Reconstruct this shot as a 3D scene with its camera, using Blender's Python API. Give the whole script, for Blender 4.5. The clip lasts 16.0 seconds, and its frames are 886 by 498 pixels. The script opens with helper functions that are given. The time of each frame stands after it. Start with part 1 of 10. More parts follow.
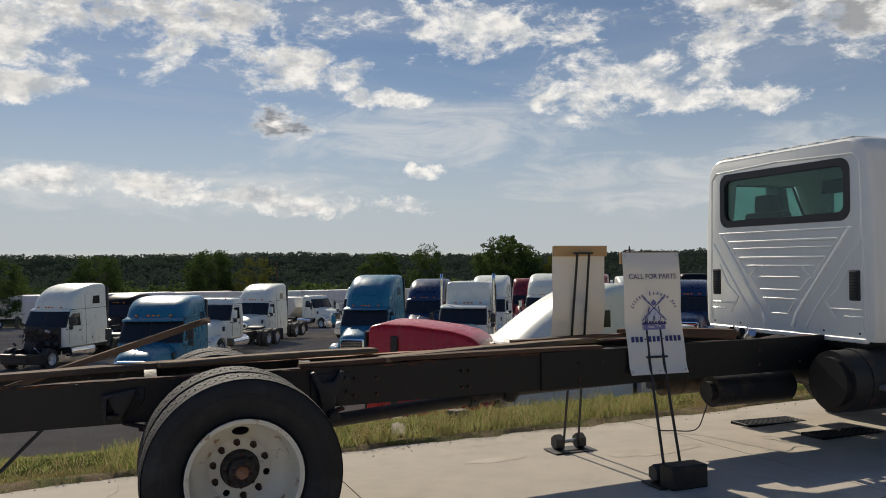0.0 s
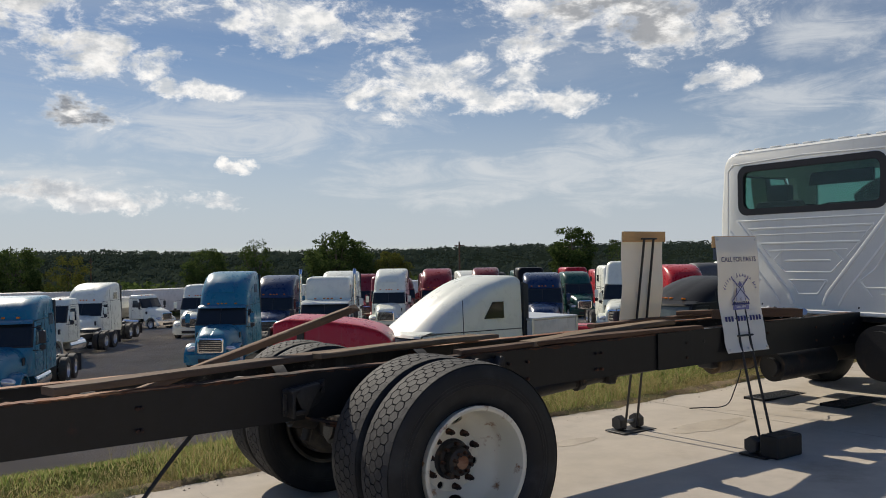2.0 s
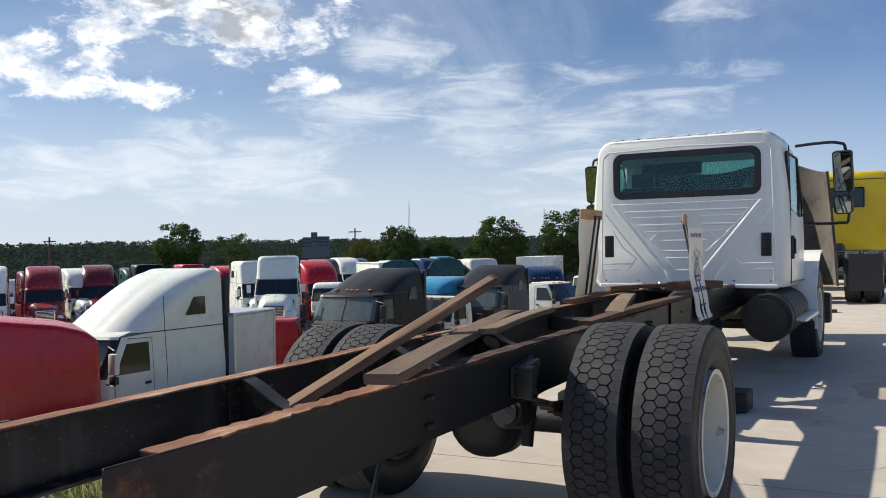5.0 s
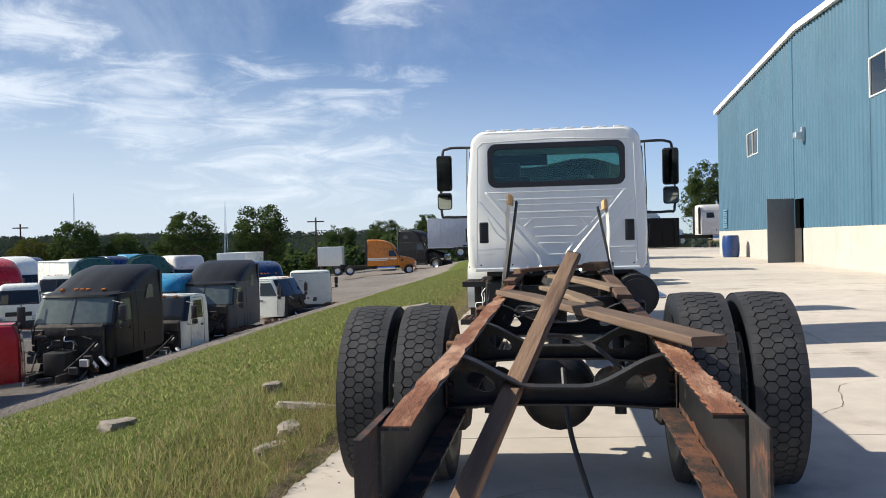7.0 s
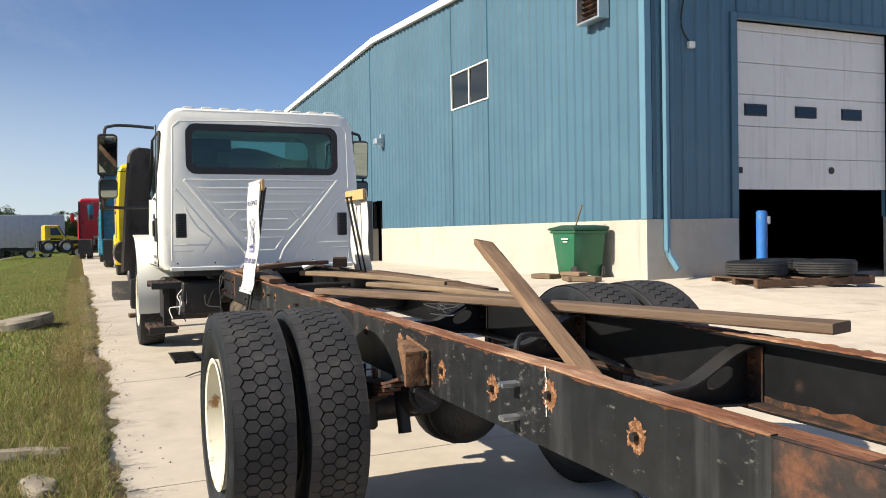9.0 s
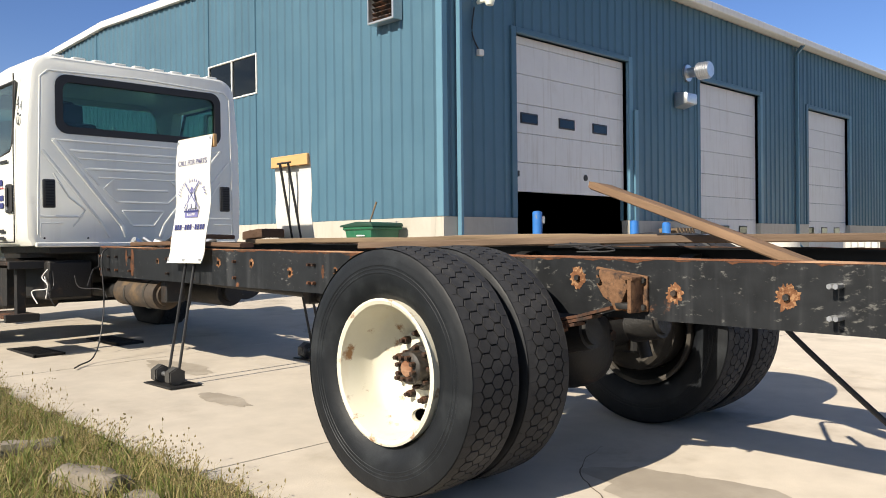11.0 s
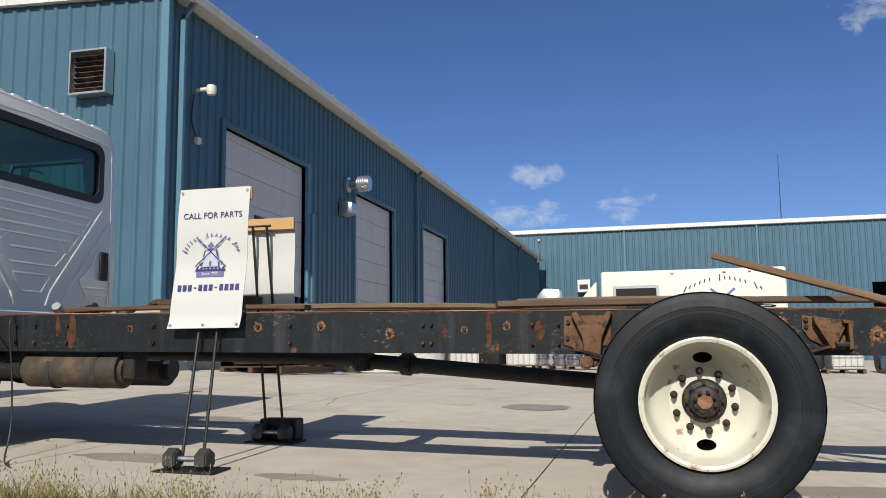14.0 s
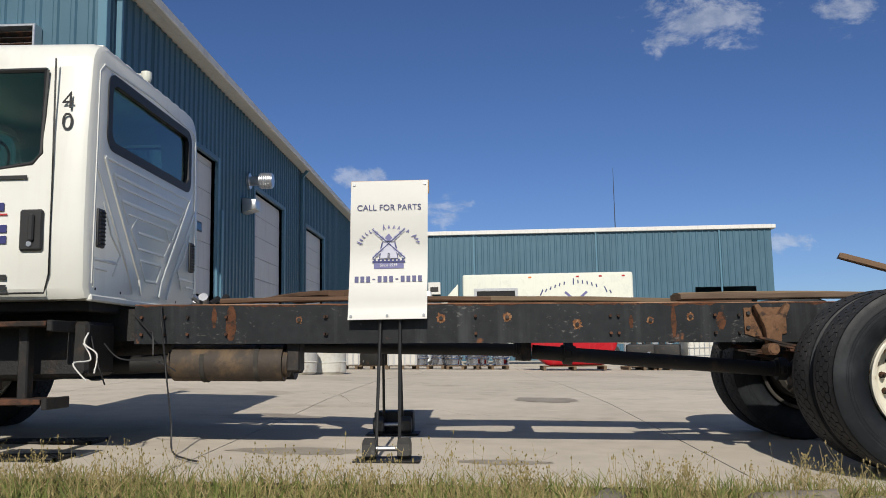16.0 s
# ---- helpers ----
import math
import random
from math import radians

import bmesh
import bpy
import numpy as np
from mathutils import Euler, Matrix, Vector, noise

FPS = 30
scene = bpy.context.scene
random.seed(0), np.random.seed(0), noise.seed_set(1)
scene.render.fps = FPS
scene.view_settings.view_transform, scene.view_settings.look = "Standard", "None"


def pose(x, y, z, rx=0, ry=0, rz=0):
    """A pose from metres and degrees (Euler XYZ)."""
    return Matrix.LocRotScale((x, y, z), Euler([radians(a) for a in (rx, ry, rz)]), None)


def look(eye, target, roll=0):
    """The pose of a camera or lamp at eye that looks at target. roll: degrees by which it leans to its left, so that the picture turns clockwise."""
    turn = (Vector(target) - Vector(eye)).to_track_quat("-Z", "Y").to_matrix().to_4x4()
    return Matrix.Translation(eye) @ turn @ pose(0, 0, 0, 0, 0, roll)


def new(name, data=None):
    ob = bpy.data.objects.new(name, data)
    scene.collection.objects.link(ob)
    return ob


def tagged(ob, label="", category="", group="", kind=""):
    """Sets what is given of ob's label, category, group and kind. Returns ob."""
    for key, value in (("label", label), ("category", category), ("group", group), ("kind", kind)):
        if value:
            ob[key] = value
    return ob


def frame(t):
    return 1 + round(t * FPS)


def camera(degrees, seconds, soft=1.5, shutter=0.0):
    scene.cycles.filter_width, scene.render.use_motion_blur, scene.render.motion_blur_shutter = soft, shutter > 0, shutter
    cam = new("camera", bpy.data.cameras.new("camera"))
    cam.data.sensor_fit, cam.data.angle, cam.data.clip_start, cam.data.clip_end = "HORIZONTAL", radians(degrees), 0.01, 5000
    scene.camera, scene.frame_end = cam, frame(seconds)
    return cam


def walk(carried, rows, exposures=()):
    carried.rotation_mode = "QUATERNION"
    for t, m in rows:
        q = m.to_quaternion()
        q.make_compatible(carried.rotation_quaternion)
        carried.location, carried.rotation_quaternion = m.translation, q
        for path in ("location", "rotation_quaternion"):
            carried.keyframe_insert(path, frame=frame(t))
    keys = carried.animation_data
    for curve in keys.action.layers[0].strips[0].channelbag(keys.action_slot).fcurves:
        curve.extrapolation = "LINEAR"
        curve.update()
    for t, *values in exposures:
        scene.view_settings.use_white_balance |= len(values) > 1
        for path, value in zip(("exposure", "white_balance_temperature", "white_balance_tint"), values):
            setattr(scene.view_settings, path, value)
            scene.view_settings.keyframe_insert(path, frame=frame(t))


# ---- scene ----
cam = camera(55.3, 16.0, soft=0.95)
PATH = [
    (0, (5.868, -0.628, 1.689), (3.994, 0.07, 1.722), -0.4),
    (0.5, (5.66, -1.105, 1.685), (3.829, -0.299, 1.715), -0.5),
    (1, (5.457, -1.567, 1.69), (3.674, -0.662, 1.715), -0.6),
    (1.5, (5.173, -2.054, 1.642), (3.445, -1.048, 1.666), -0.7),
    (2, (4.827, -2.526, 1.628), (3.147, -1.441, 1.648), -0.9),
    (2.5, (4.521, -3.004, 1.626), (2.904, -1.827, 1.642), -1.1),
    (3, (4.116, -3.405, 1.619), (2.588, -2.114, 1.631), -1.3),
    (3.5, (3.712, -3.815, 1.586), (2.287, -2.411, 1.595), -1.2),
    (4, (3.255, -4.083, 1.552), (1.96, -2.559, 1.556), -1.3),
    (4.2, (3.062, -4.133, 1.534), (1.827, -2.559, 1.537), -1.2),
    (6.3, (0.736, -4.974, 1.436), (0.185, -3.052, 1.423), -1.0),
    (6.5, (0.543, -5.042, 1.426), (0.065, -3.1, 1.408), -1.1),
    (7, (0.054, -5.008, 1.415), (-0.223, -3.027, 1.395), -1.3),
    (7.5, (-0.455, -4.977, 1.407), (-0.472, -2.977, 1.38), -1.1),
    (8, (-0.916, -4.652, 1.41), (-0.636, -2.672, 1.373), -1.1),
    (8.5, (-1.312, -4.274, 1.376), (-0.77, -2.35, 1.338), -1.2),
    (9, (-1.745, -3.989, 1.376), (-0.955, -2.152, 1.338), -1.0),
    (9.5, (-2.153, -3.687, 1.292), (-1.191, -1.934, 1.252), -1.0),
    (9.7, (-2.346, -3.59, 1.273), (-1.323, -1.872, 1.236), -0.7),
    (11.8, (-4.081, -1.939, 0.942), (-2.496, -0.719, 0.982), -0.8),
    (12, (-4.246, -1.768, 0.949), (-2.626, -0.597, 1.013), -0.7),
    (12.5, (-4.596, -1.278, 0.873), (-2.877, -0.269, 1.033), -0.5),
    (13, (-4.84, -0.8, 0.797), (-3.043, 0.048, 1.027), -0.6),
    (13.5, (-5.048, -0.318, 0.766), (-3.184, 0.366, 1.009), -0.6),
    (14, (-5.269, 0.187, 0.759), (-3.346, 0.679, 1.0), -0.6),
    (14.5, (-5.416, 0.732, 0.739), (-3.456, 1.046, 0.979), -0.7),
    (15, (-5.565, 1.281, 0.717), (-3.589, 1.474, 0.957), -0.8),
    (15.5, (-5.719, 1.828, 0.727), (-3.737, 1.954, 0.969), -0.9),
    (16, (-5.822, 2.393, 0.709), (-3.838, 2.469, 0.951), -1.0),
]
walk(cam, [(t, look(eye, aim, roll)) for t, eye, aim, roll in PATH],
     exposures=[(0.0, -0.11, 6950, 10), (1.5, -0.04, 6850, 10), (3.0, 0.11, 6550, 10), (4.0, 0.27, 6500, 10), (6.5, 0.60, 6350, 10), (8.0, 0.52, 6600, 10), (9.5, 0.66, 6950, 10), (12.0, 0.16, 6650, 10), (12.7, -0.13, 6450, 10), (14.5, -0.25, 6250, 10), (16.0, -0.38, 6350, 10)])

# ---- world and sun ----
SUN_EL, SUN_AZ = 35.0, 91.5     # degrees; the azimuth runs anticlockwise from +y towards -x
sun_way = Vector((-math.sin(radians(SUN_AZ)) * math.cos(radians(SUN_EL)),
                  math.cos(radians(SUN_AZ)) * math.cos(radians(SUN_EL)), math.sin(radians(SUN_EL))))


class Nodes:
    """Short hand for a node tree."""

    def __init__(self, tree):
        self.t = tree
        tree.nodes.clear()

    def add(self, kind, **values):
        n = self.t.nodes.new(kind)
        for k, v in values.items():
            n.inputs[k[1:].replace("_", " ")].default_value = v
        return n

    def link(self, a, b):
        self.t.links.new(a, b)

    def put(self, value, socket):
        if isinstance(value, bpy.types.NodeSocket):
            self.t.links.new(value, socket)
        else:
            socket.default_value = value

    def math(self, op, a, b=0.0, c=0.0):
        n = self.add("ShaderNodeMath")
        n.operation = op
        for v, s in zip((a, b, c), n.inputs):
            self.put(v, s)
        return n.outputs[0]

    def mix(self, f, a, b, blend="MIX"):
        n = self.add("ShaderNodeMix")
        n.data_type, n.blend_type = "RGBA", blend
        self.put(f, n.inputs[0]), self.put(a, n.inputs[6]), self.put(b, n.inputs[7])
        return n.outputs[2]

    def ramp(self, f, lo, hi, a=0.0, b=1.0):
        n = self.add("ShaderNodeMapRange")
        n.interpolation_type = "SMOOTHSTEP"
        for v, s in zip((f, lo, hi, a, b), n.inputs):
            self.put(v, s)
        return n.outputs[0]

    def noise(self, where, scale, detail=4.0, rough=0.55, stretch=None, distort=0.0):
        if stretch:
            m = self.add("ShaderNodeMapping")
            self.link(where, m.inputs[0])
            m.inputs["Scale"].default_value = stretch
            where = m.outputs[0]
        n = self.add("ShaderNodeTexNoise", _Scale=scale, _Detail=detail, _Roughness=rough, _Distortion=distort)
        self.link(where, n.inputs["Vector"])
        return n.outputs["Fac"]


# cloud masses: bearing from -x towards +y, height, half width, half height (degrees), greyness of the core
CUMULUS = ((1.0, 16.4, 12.0, 4.0, 0.5), (-7.0, 14.5, 6.0, 3.0, 0.2), (9.5, 13.2, 5.5, 1.8, 0.3), (9.3, 9.2, 3.6, 1.25, 2.2), (-1.0, 5.4, 7.0, 0.9, 0.3), (6.0, 4.7, 7.0, 0.8, 0.3), (13.0, 3.9, 7.0, 0.7, 0.2), (22.0, 15.6, 6.5, 2.2, 0.1), (28.5, 15.0, 4.0, 1.5, 0.1), (31.5, 11.6, 8.0, 2.6, 0.1),
           (40.5, 10.2, 5.0, 1.1, 0.1), (44.5, 15.3, 9.5, 3.0, 0.85), (51.0, 11.2, 2.4, 0.8, 0.2), (17.0, 11.2, 3.0, 0.7, 0.0), (19.5, 5.9, 1.6, 0.6, 0.0), (-6.0, 11.0, 3.0, 1.0, 0.3),
           (195.7, 20.7, 4.2, 2.0, 0.0), (178.3, 9.7, 2.2, 1.2, 0.0), (206.5, 20.3, 3.6, 1.6, 0.0), (172.3, 11.6, 2.0, 0.8, 0.0), (171.5, 9.3, 2.8, 0.9, 0.0), (200.0, 6.3, 1.6, 0.7, 0.0))
CIRRUS = ((2.0, 5.0, 16.0, 1.7), (20.0, 8.6, 12.0, 2.4), (46.0, 5.6, 8.0, 3.0), (33.0, 5.2, 9.0, 1.8), (57.0, 13.6, 3.6, 1.8), (54.0, 9.5, 5.0, 2.0), (63.5, 9.4, 5.5, 3.4), (70.0, 9.4, 5.0, 3.6),
          (78.5, 15.2, 4.0, 1.5), (76.0, 9.6, 4.5, 2.6), (81.0, 10.4, 3.4, 1.6), (73.5, 4.8, 12.0, 3.8))


def make_world():
    w = bpy.data.worlds.new("sky")
    scene.world = w
    w.use_nodes = True
    k = Nodes(w.node_tree)
    sky = k.add("ShaderNodeTexSky")
    sky.sky_type, sky.sun_disc = "NISHITA", False
    sky.sun_elevation, sky.sun_rotation = radians(SUN_EL), radians(-SUN_AZ)
    sky.air_density, sky.dust_density, sky.ozone_density = 0.8, 0.1, 1.3
    way = k.add("ShaderNodeTexCoord").outputs["Generated"]
    sep = k.add("ShaderNodeSeparateXYZ")
    k.link(way, sep.inputs[0])
    x, y, z = sep.outputs
    west = k.ramp(k.math("ADD", k.math("MULTIPLY", x, -0.95), k.math("MULTIPLY", y, 0.30)), -0.30, 0.85)

    def dot(a, b):
        n = k.add("ShaderNodeVectorMath")
        n.operation = "DOT_PRODUCT"
        k.put(a, n.inputs[0]), k.put(b, n.inputs[1])
        return n.outputs["Value"]

    # directions shaken a little, so that no cloud has a smooth rim
    shake = k.add("ShaderNodeTexNoise", _Scale=16.0, _Detail=6.0, _Roughness=0.62)
    k.link(way, shake.inputs["Vector"])
    off = k.add("ShaderNodeVectorMath")
    off.operation = "MULTIPLY_ADD"
    k.link(shake.outputs["Color"], off.inputs[0])
    off.inputs[1].default_value, off.inputs[2].default_value = (0.09, 0.09, 0.05), (-0.045, -0.045, -0.025)
    bent = k.add("ShaderNodeVectorMath")
    k.link(way, bent.inputs[0]), k.link(off.outputs[0], bent.inputs[1])
    bent = bent.outputs[0]

    def nearness(cloud, source):
        """1 in the middle of a cloud, 0 at its rim, less outside."""
        a, e, wide, high = [radians(v) for v in cloud[:4]]
        c = Vector((-math.cos(a) * math.cos(e), math.sin(a) * math.cos(e), math.sin(e)))
        right = Vector((math.sin(a), math.cos(a), 0.0))
        over = right.cross(c) if right.cross(c).z > 0 else c.cross(right)
        u, v = dot(source, tuple(right / wide)), dot(k_sub(source, c), tuple(over / high))
        d = k.math("ADD", k.math("MULTIPLY", u, u), k.math("MULTIPLY", v, v))
        ahead = k.ramp(dot(source, tuple(c)), 0.2, 0.5)
        return k.math("MULTIPLY", k.math("MAXIMUM", k.math("SUBTRACT", 1.0, d), -1.0), ahead), ahead

    def k_sub(a, b):
        n = k.add("ShaderNodeVectorMath")
        n.operation = "SUBTRACT"
        k.put(a, n.inputs[0]), k.put(tuple(b), n.inputs[1])
        return n.outputs[0]

    near, grey, thin_near = -1.0, 0.0, -1.0
    for cloud in CUMULUS:
        m, ahead = nearness(cloud, bent)
        m = k.math("ADD", m, k.math("SUBTRACT", ahead, 1.0))
        near = k.math("MAXIMUM", near, m)
        if cloud[4]:
            grey = k.math("MAXIMUM", grey, k.math("MULTIPLY", k.ramp(m, 0.25, 0.9), cloud[4]))
    for cloud in CIRRUS:
        m, ahead = nearness(cloud, bent)
        thin_near = k.math("MAXIMUM", thin_near, k.math("ADD", m, k.math("SUBTRACT", ahead, 1.0)))
    fluff = k.noise(way, 15.0, 12.0, 0.66, stretch=(1.0, 1.0, 2.0), distort=0.25)
    thick = k.math("ADD", k.math("MULTIPLY", near, 0.42), k.math("MULTIPLY", k.math("SUBTRACT", fluff, 0.5), 2.9))
    puffs = k.math("MULTIPLY", k.math("MULTIPLY", k.ramp(thick, -0.02, 0.50), k.ramp(near, -0.9, 0.0)), k.ramp(west, 0.0, 0.2, 0.38, 1.0))
    streak = k.noise(way, 9.0, 10.0, 0.64, stretch=(1.0, 1.0, 4.2), distort=0.9)
    wisps = k.math("ADD", k.math("MULTIPLY", thin_near, 0.45), k.math("MULTIPLY", k.math("SUBTRACT", streak, 0.5), 2.0))
    wisps = k.math("ADD", wisps, k.ramp(west, 0.88, 1.0, 0.0, 0.22))
    wisps = k.math("MULTIPLY", k.math("MULTIPLY", k.ramp(wisps, 0.12, 0.95), 0.66), k.ramp(thin_near, -0.9, 0.1))
    # higher up the sky goes on in the same broken way, thick in the west
    up = k.math("ADD", k.math("MAXIMUM", z, 0.0), 0.14)
    flat = k.add("ShaderNodeCombineXYZ")
    k.link(k.math("DIVIDE", x, up), flat.inputs[0]), k.link(k.math("DIVIDE", y, up), flat.inputs[1])
    p = flat.outputs[0]
    high = k.math("MULTIPLY", k.ramp(z, 0.29, 0.36), west)
    broken = k.noise(way, 5.0, 12.0, 0.66, stretch=(1.0, 1.0, 1.6), distort=0.2)
    puffs = k.math("MAXIMUM", puffs, k.math("MULTIPLY", k.ramp(broken, 0.47, 0.60), high))
    veil = k.noise(p, 0.8, 10.0, 0.66, stretch=(1.0, 0.36, 1.0), distort=1.0)
    veil2 = k.noise(p, 2.6, 8.0, 0.68, stretch=(0.55, 1.0, 1.0), distort=0.6)
    veils = k.math("MULTIPLY", k.ramp(veil, 0.34, 0.72), k.math("ADD", 0.45, k.math("MULTIPLY", veil2, 0.9)))
    veils = k.math("MULTIPLY", k.math("MINIMUM", veils, 1.0), k.math("MULTIPLY", k.ramp(west, 0.30, 0.85), 0.46))
    haze = k.math("MULTIPLY", k.ramp(z, 0.26, 0.0), k.math("ADD", 0.08, k.math("MULTIPLY", west, 0.80)))
    above = k.ramp(z, -0.01, 0.02)
    blue = k.mix(1.0, sky.outputs[0], k.mix(west, (0.95, 1.22, 1.74, 1), (0.92, 1.00, 1.10, 1)), "MULTIPLY")
    thin = k.mix(k.math("MULTIPLY", k.math("MAXIMUM", veils, haze), above), blue, (8.3, 9.3, 10.6, 1))
    thin = k.mix(k.math("MULTIPLY", wisps, above), thin, (12.0, 12.6, 13.2, 1))
    shade = k.math("MULTIPLY", k.math("MINIMUM", grey, 1.0), k.math("MULTIPLY", k.ramp(thick, 0.05, 0.45), k.ramp(k.noise(way, 20.0, 8.0, 0.62, stretch=(1.0, 1.0, 2.6)), 0.36, 0.58)))
    lit = k.ramp(k.noise(way, 34.0, 6.0, 0.6, stretch=(1.0, 1.0, 1.5)), 0.35, 0.62)
    white = k.mix(lit, (10.0, 10.8, 11.8, 1), (17.0, 17.0, 17.0, 1))
    white = k.mix(shade, white, (4.4, 4.8, 5.5, 1))
    glow = k.mix(k.math("MULTIPLY", puffs, above), thin, white)
    bg = k.add("ShaderNodeBackground", _Strength=0.058)
    k.link(glow, bg.inputs[0])
    out = k.add("ShaderNodeOutputWorld")
    k.link(bg.outputs[0], out.inputs[0])


make_world()
sun = new("sun", bpy.data.lights.new("sun", "SUN"))
sun.data.energy, sun.data.angle, sun.data.color = 5.0, radians(0.55), (1.0, 0.93, 0.82)
sun.matrix_world = look(sun_way * 60, (0, 0, 0))


# ---- materials ----
def surface(name, base, rough=0.6, metal=0.0, spots=None, spot_scale=6.0, spot_cut=(0.5, 0.65), grain=30.0, grain_amount=0.12,
            bump=0.15, bump_scale=60.0, coat=0.0, stretch=None, vary=0.0, streak=None, streak_amount=0.5, spot_rough=None, glossy=0.5, flecks=None, chalky=0.0):
    """A painted, metal, wood or mineral surface with grain, blotches and relief."""
    m = bpy.data.materials.new(name)
    m.use_nodes = True
    k = Nodes(m.node_tree)
    at = k.add("ShaderNodeTexCoord").outputs["Object"]
    c = (*base, 1)
    g = k.noise(at, grain, 5.0, 0.6, stretch)
    lum = k.math("ADD", 1.0 - grain_amount, k.math("MULTIPLY", g, 2 * grain_amount))
    big = k.noise(at, max(grain / 14, 0.25), 3.0)
    lum = k.math("MULTIPLY", lum, k.math("ADD", 1 - grain_amount * 0.8, k.math("MULTIPLY", big, grain_amount * 1.6)))
    if vary:
        r = k.add("ShaderNodeObjectInfo").outputs["Random"]
        lum = k.math("MULTIPLY", lum, k.math("ADD", 1 - vary, k.math("MULTIPLY", r, 2 * vary)))
    tone = k.add("ShaderNodeCombineColor")
    for s in tone.inputs:
        k.link(lum, s)
    col = k.mix(1.0, c, tone.outputs[0], "MULTIPLY")
    r_out = rough
    if streak:
        n = k.noise(at, 1.0, 4.0, 0.6, (9.0, 9.0, 0.55))
        col = k.mix(k.math("MULTIPLY", k.ramp(n, 0.5, 0.72), streak_amount), col, (*streak, 1))
    if flecks:
        n = k.noise(at, 42.0, 5.0, 0.72, (1.0, 0.5, 1.0))
        n = k.math("ADD", n, k.math("MULTIPLY", k.noise(at, 3.0, 3.0), 0.35))
        col = k.mix(k.ramp(n, 0.765, 0.89, 0.0, 0.55), col, (*flecks, 1))
    if spots:
        n = k.noise(at, spot_scale, 7.0, 0.62, stretch)
        f = k.ramp(n, *spot_cut)
        col = k.mix(f, col, (*spots, 1))
        if spot_rough is not None:
            r_out = k.math("ADD", rough, k.math("MULTIPLY", f, spot_rough - rough))
    b = k.add("ShaderNodeBsdfPrincipled", _Metallic=metal)
    k.link(col, b.inputs["Base Color"])
    k.put(k.math("MULTIPLY", r_out, k.math("ADD", 0.85, k.math("MULTIPLY", g, 0.3))), b.inputs["Roughness"])
    b.inputs["Coat Weight"].default_value = coat
    b.inputs["Coat Roughness"].default_value = 0.08
    b.inputs["Specular IOR Level"].default_value = glossy
    b.inputs["Diffuse Roughness"].default_value = chalky
    if bump:
        h = k.add("ShaderNodeBump", _Strength=bump, _Distance=0.01)
        k.link(k.noise(at, bump_scale, 5.0, 0.6, stretch), h.inputs["Height"])
        k.link(h.outputs[0], b.inputs["Normal"])
    out = k.add("ShaderNodeOutputMaterial")
    k.link(b.outputs[0], out.inputs[0])
    return m


def glass(name, tint=(0.55, 0.72, 0.68), mirror=0.0):
    m = bpy.data.materials.new(name)
    m.use_nodes = True
    k = Nodes(m.node_tree)
    clear = k.add("ShaderNodeBsdfTransparent", _Color=(*tint, 1))
    shine = k.add("ShaderNodeBsdfGlossy", _Roughness=0.02, _Color=(0.9, 0.95, 0.95, 1))
    slant = k.add("ShaderNodeLayerWeight", _Blend=0.5).outputs["Facing"]
    mix = k.add("ShaderNodeMixShader")
    k.link(k.math("ADD", k.math("MULTIPLY", k.math("POWER", slant, 4.0), 0.8), 0.035 + mirror), mix.inputs[0])
    k.link(clear.outputs[0], mix.inputs[1]), k.link(shine.outputs[0], mix.inputs[2])
    out = k.add("ShaderNodeOutputMaterial")
    k.link(mix.outputs[0], out.inputs[0])
    return m


PAINTS = {}


def paint(r, g, b, dirt=0.25):
    key = (r, g, b, dirt)
    if key not in PAINTS:
        PAINTS[key] = surface("paint", (r, g, b), rough=0.28, coat=0.05, glossy=0.45, spots=(0.12 + 0.5 * r, 0.11 + 0.5 * g, 0.10 + 0.5 * b), spot_scale=2.2,
                              spot_cut=(0.66, 1.0), grain=3.0, grain_amount=0.04 + dirt * 0.06, bump=0.015, bump_scale=1.5, streak=(0.25, 0.23, 0.2),
                              streak_amount=dirt * 0.5)
    return PAINTS[key]


WHITE = paint(0.765, 0.785, 0.685, 0.10)
CAB_WHITE = surface("cab_white_paint", (0.80, 0.80, 0.735), rough=0.33, coat=0.25, spots=(0.56, 0.54, 0.49), spot_scale=3.5, spot_cut=(0.63, 0.92),
                    grain=7.0, grain_amount=0.035, bump=0.015, bump_scale=4.0, streak=(0.52, 0.48, 0.42), streak_amount=0.16)
RUBBER = surface("tyre_rubber", (0.036, 0.036, 0.037), rough=0.78, spots=(0.085, 0.082, 0.077), spot_scale=5.0, spot_cut=(0.45, 0.85), grain=40, grain_amount=0.3, bump=0.25, bump_scale=120, glossy=0.3)
SIDEWALL = surface("tyre_sidewall", (0.007, 0.0088, 0.0115), rough=0.55, spots=(0.026, 0.030, 0.034), spot_scale=6.0, spot_cut=(0.46, 0.8), grain=20, grain_amount=0.3, bump=0.1, bump_scale=70, glossy=0.35)
SIDEWALL_DUSTY = surface("dusty_tyre_sidewall", (0.055, 0.051, 0.045), rough=0.85, spots=(0.19, 0.17, 0.14), spot_scale=3.0, spot_cut=(0.42, 0.68), grain=20, grain_amount=0.3, bump=0.1, bump_scale=70, glossy=0.2)
GROOVE = surface("dark_tread_groove", (0.016, 0.016, 0.016), rough=0.95, spots=(0.045, 0.043, 0.04), spot_scale=9.0, spot_cut=(0.45, 0.7), grain=30, grain_amount=0.3, bump=0.1, glossy=0.15)
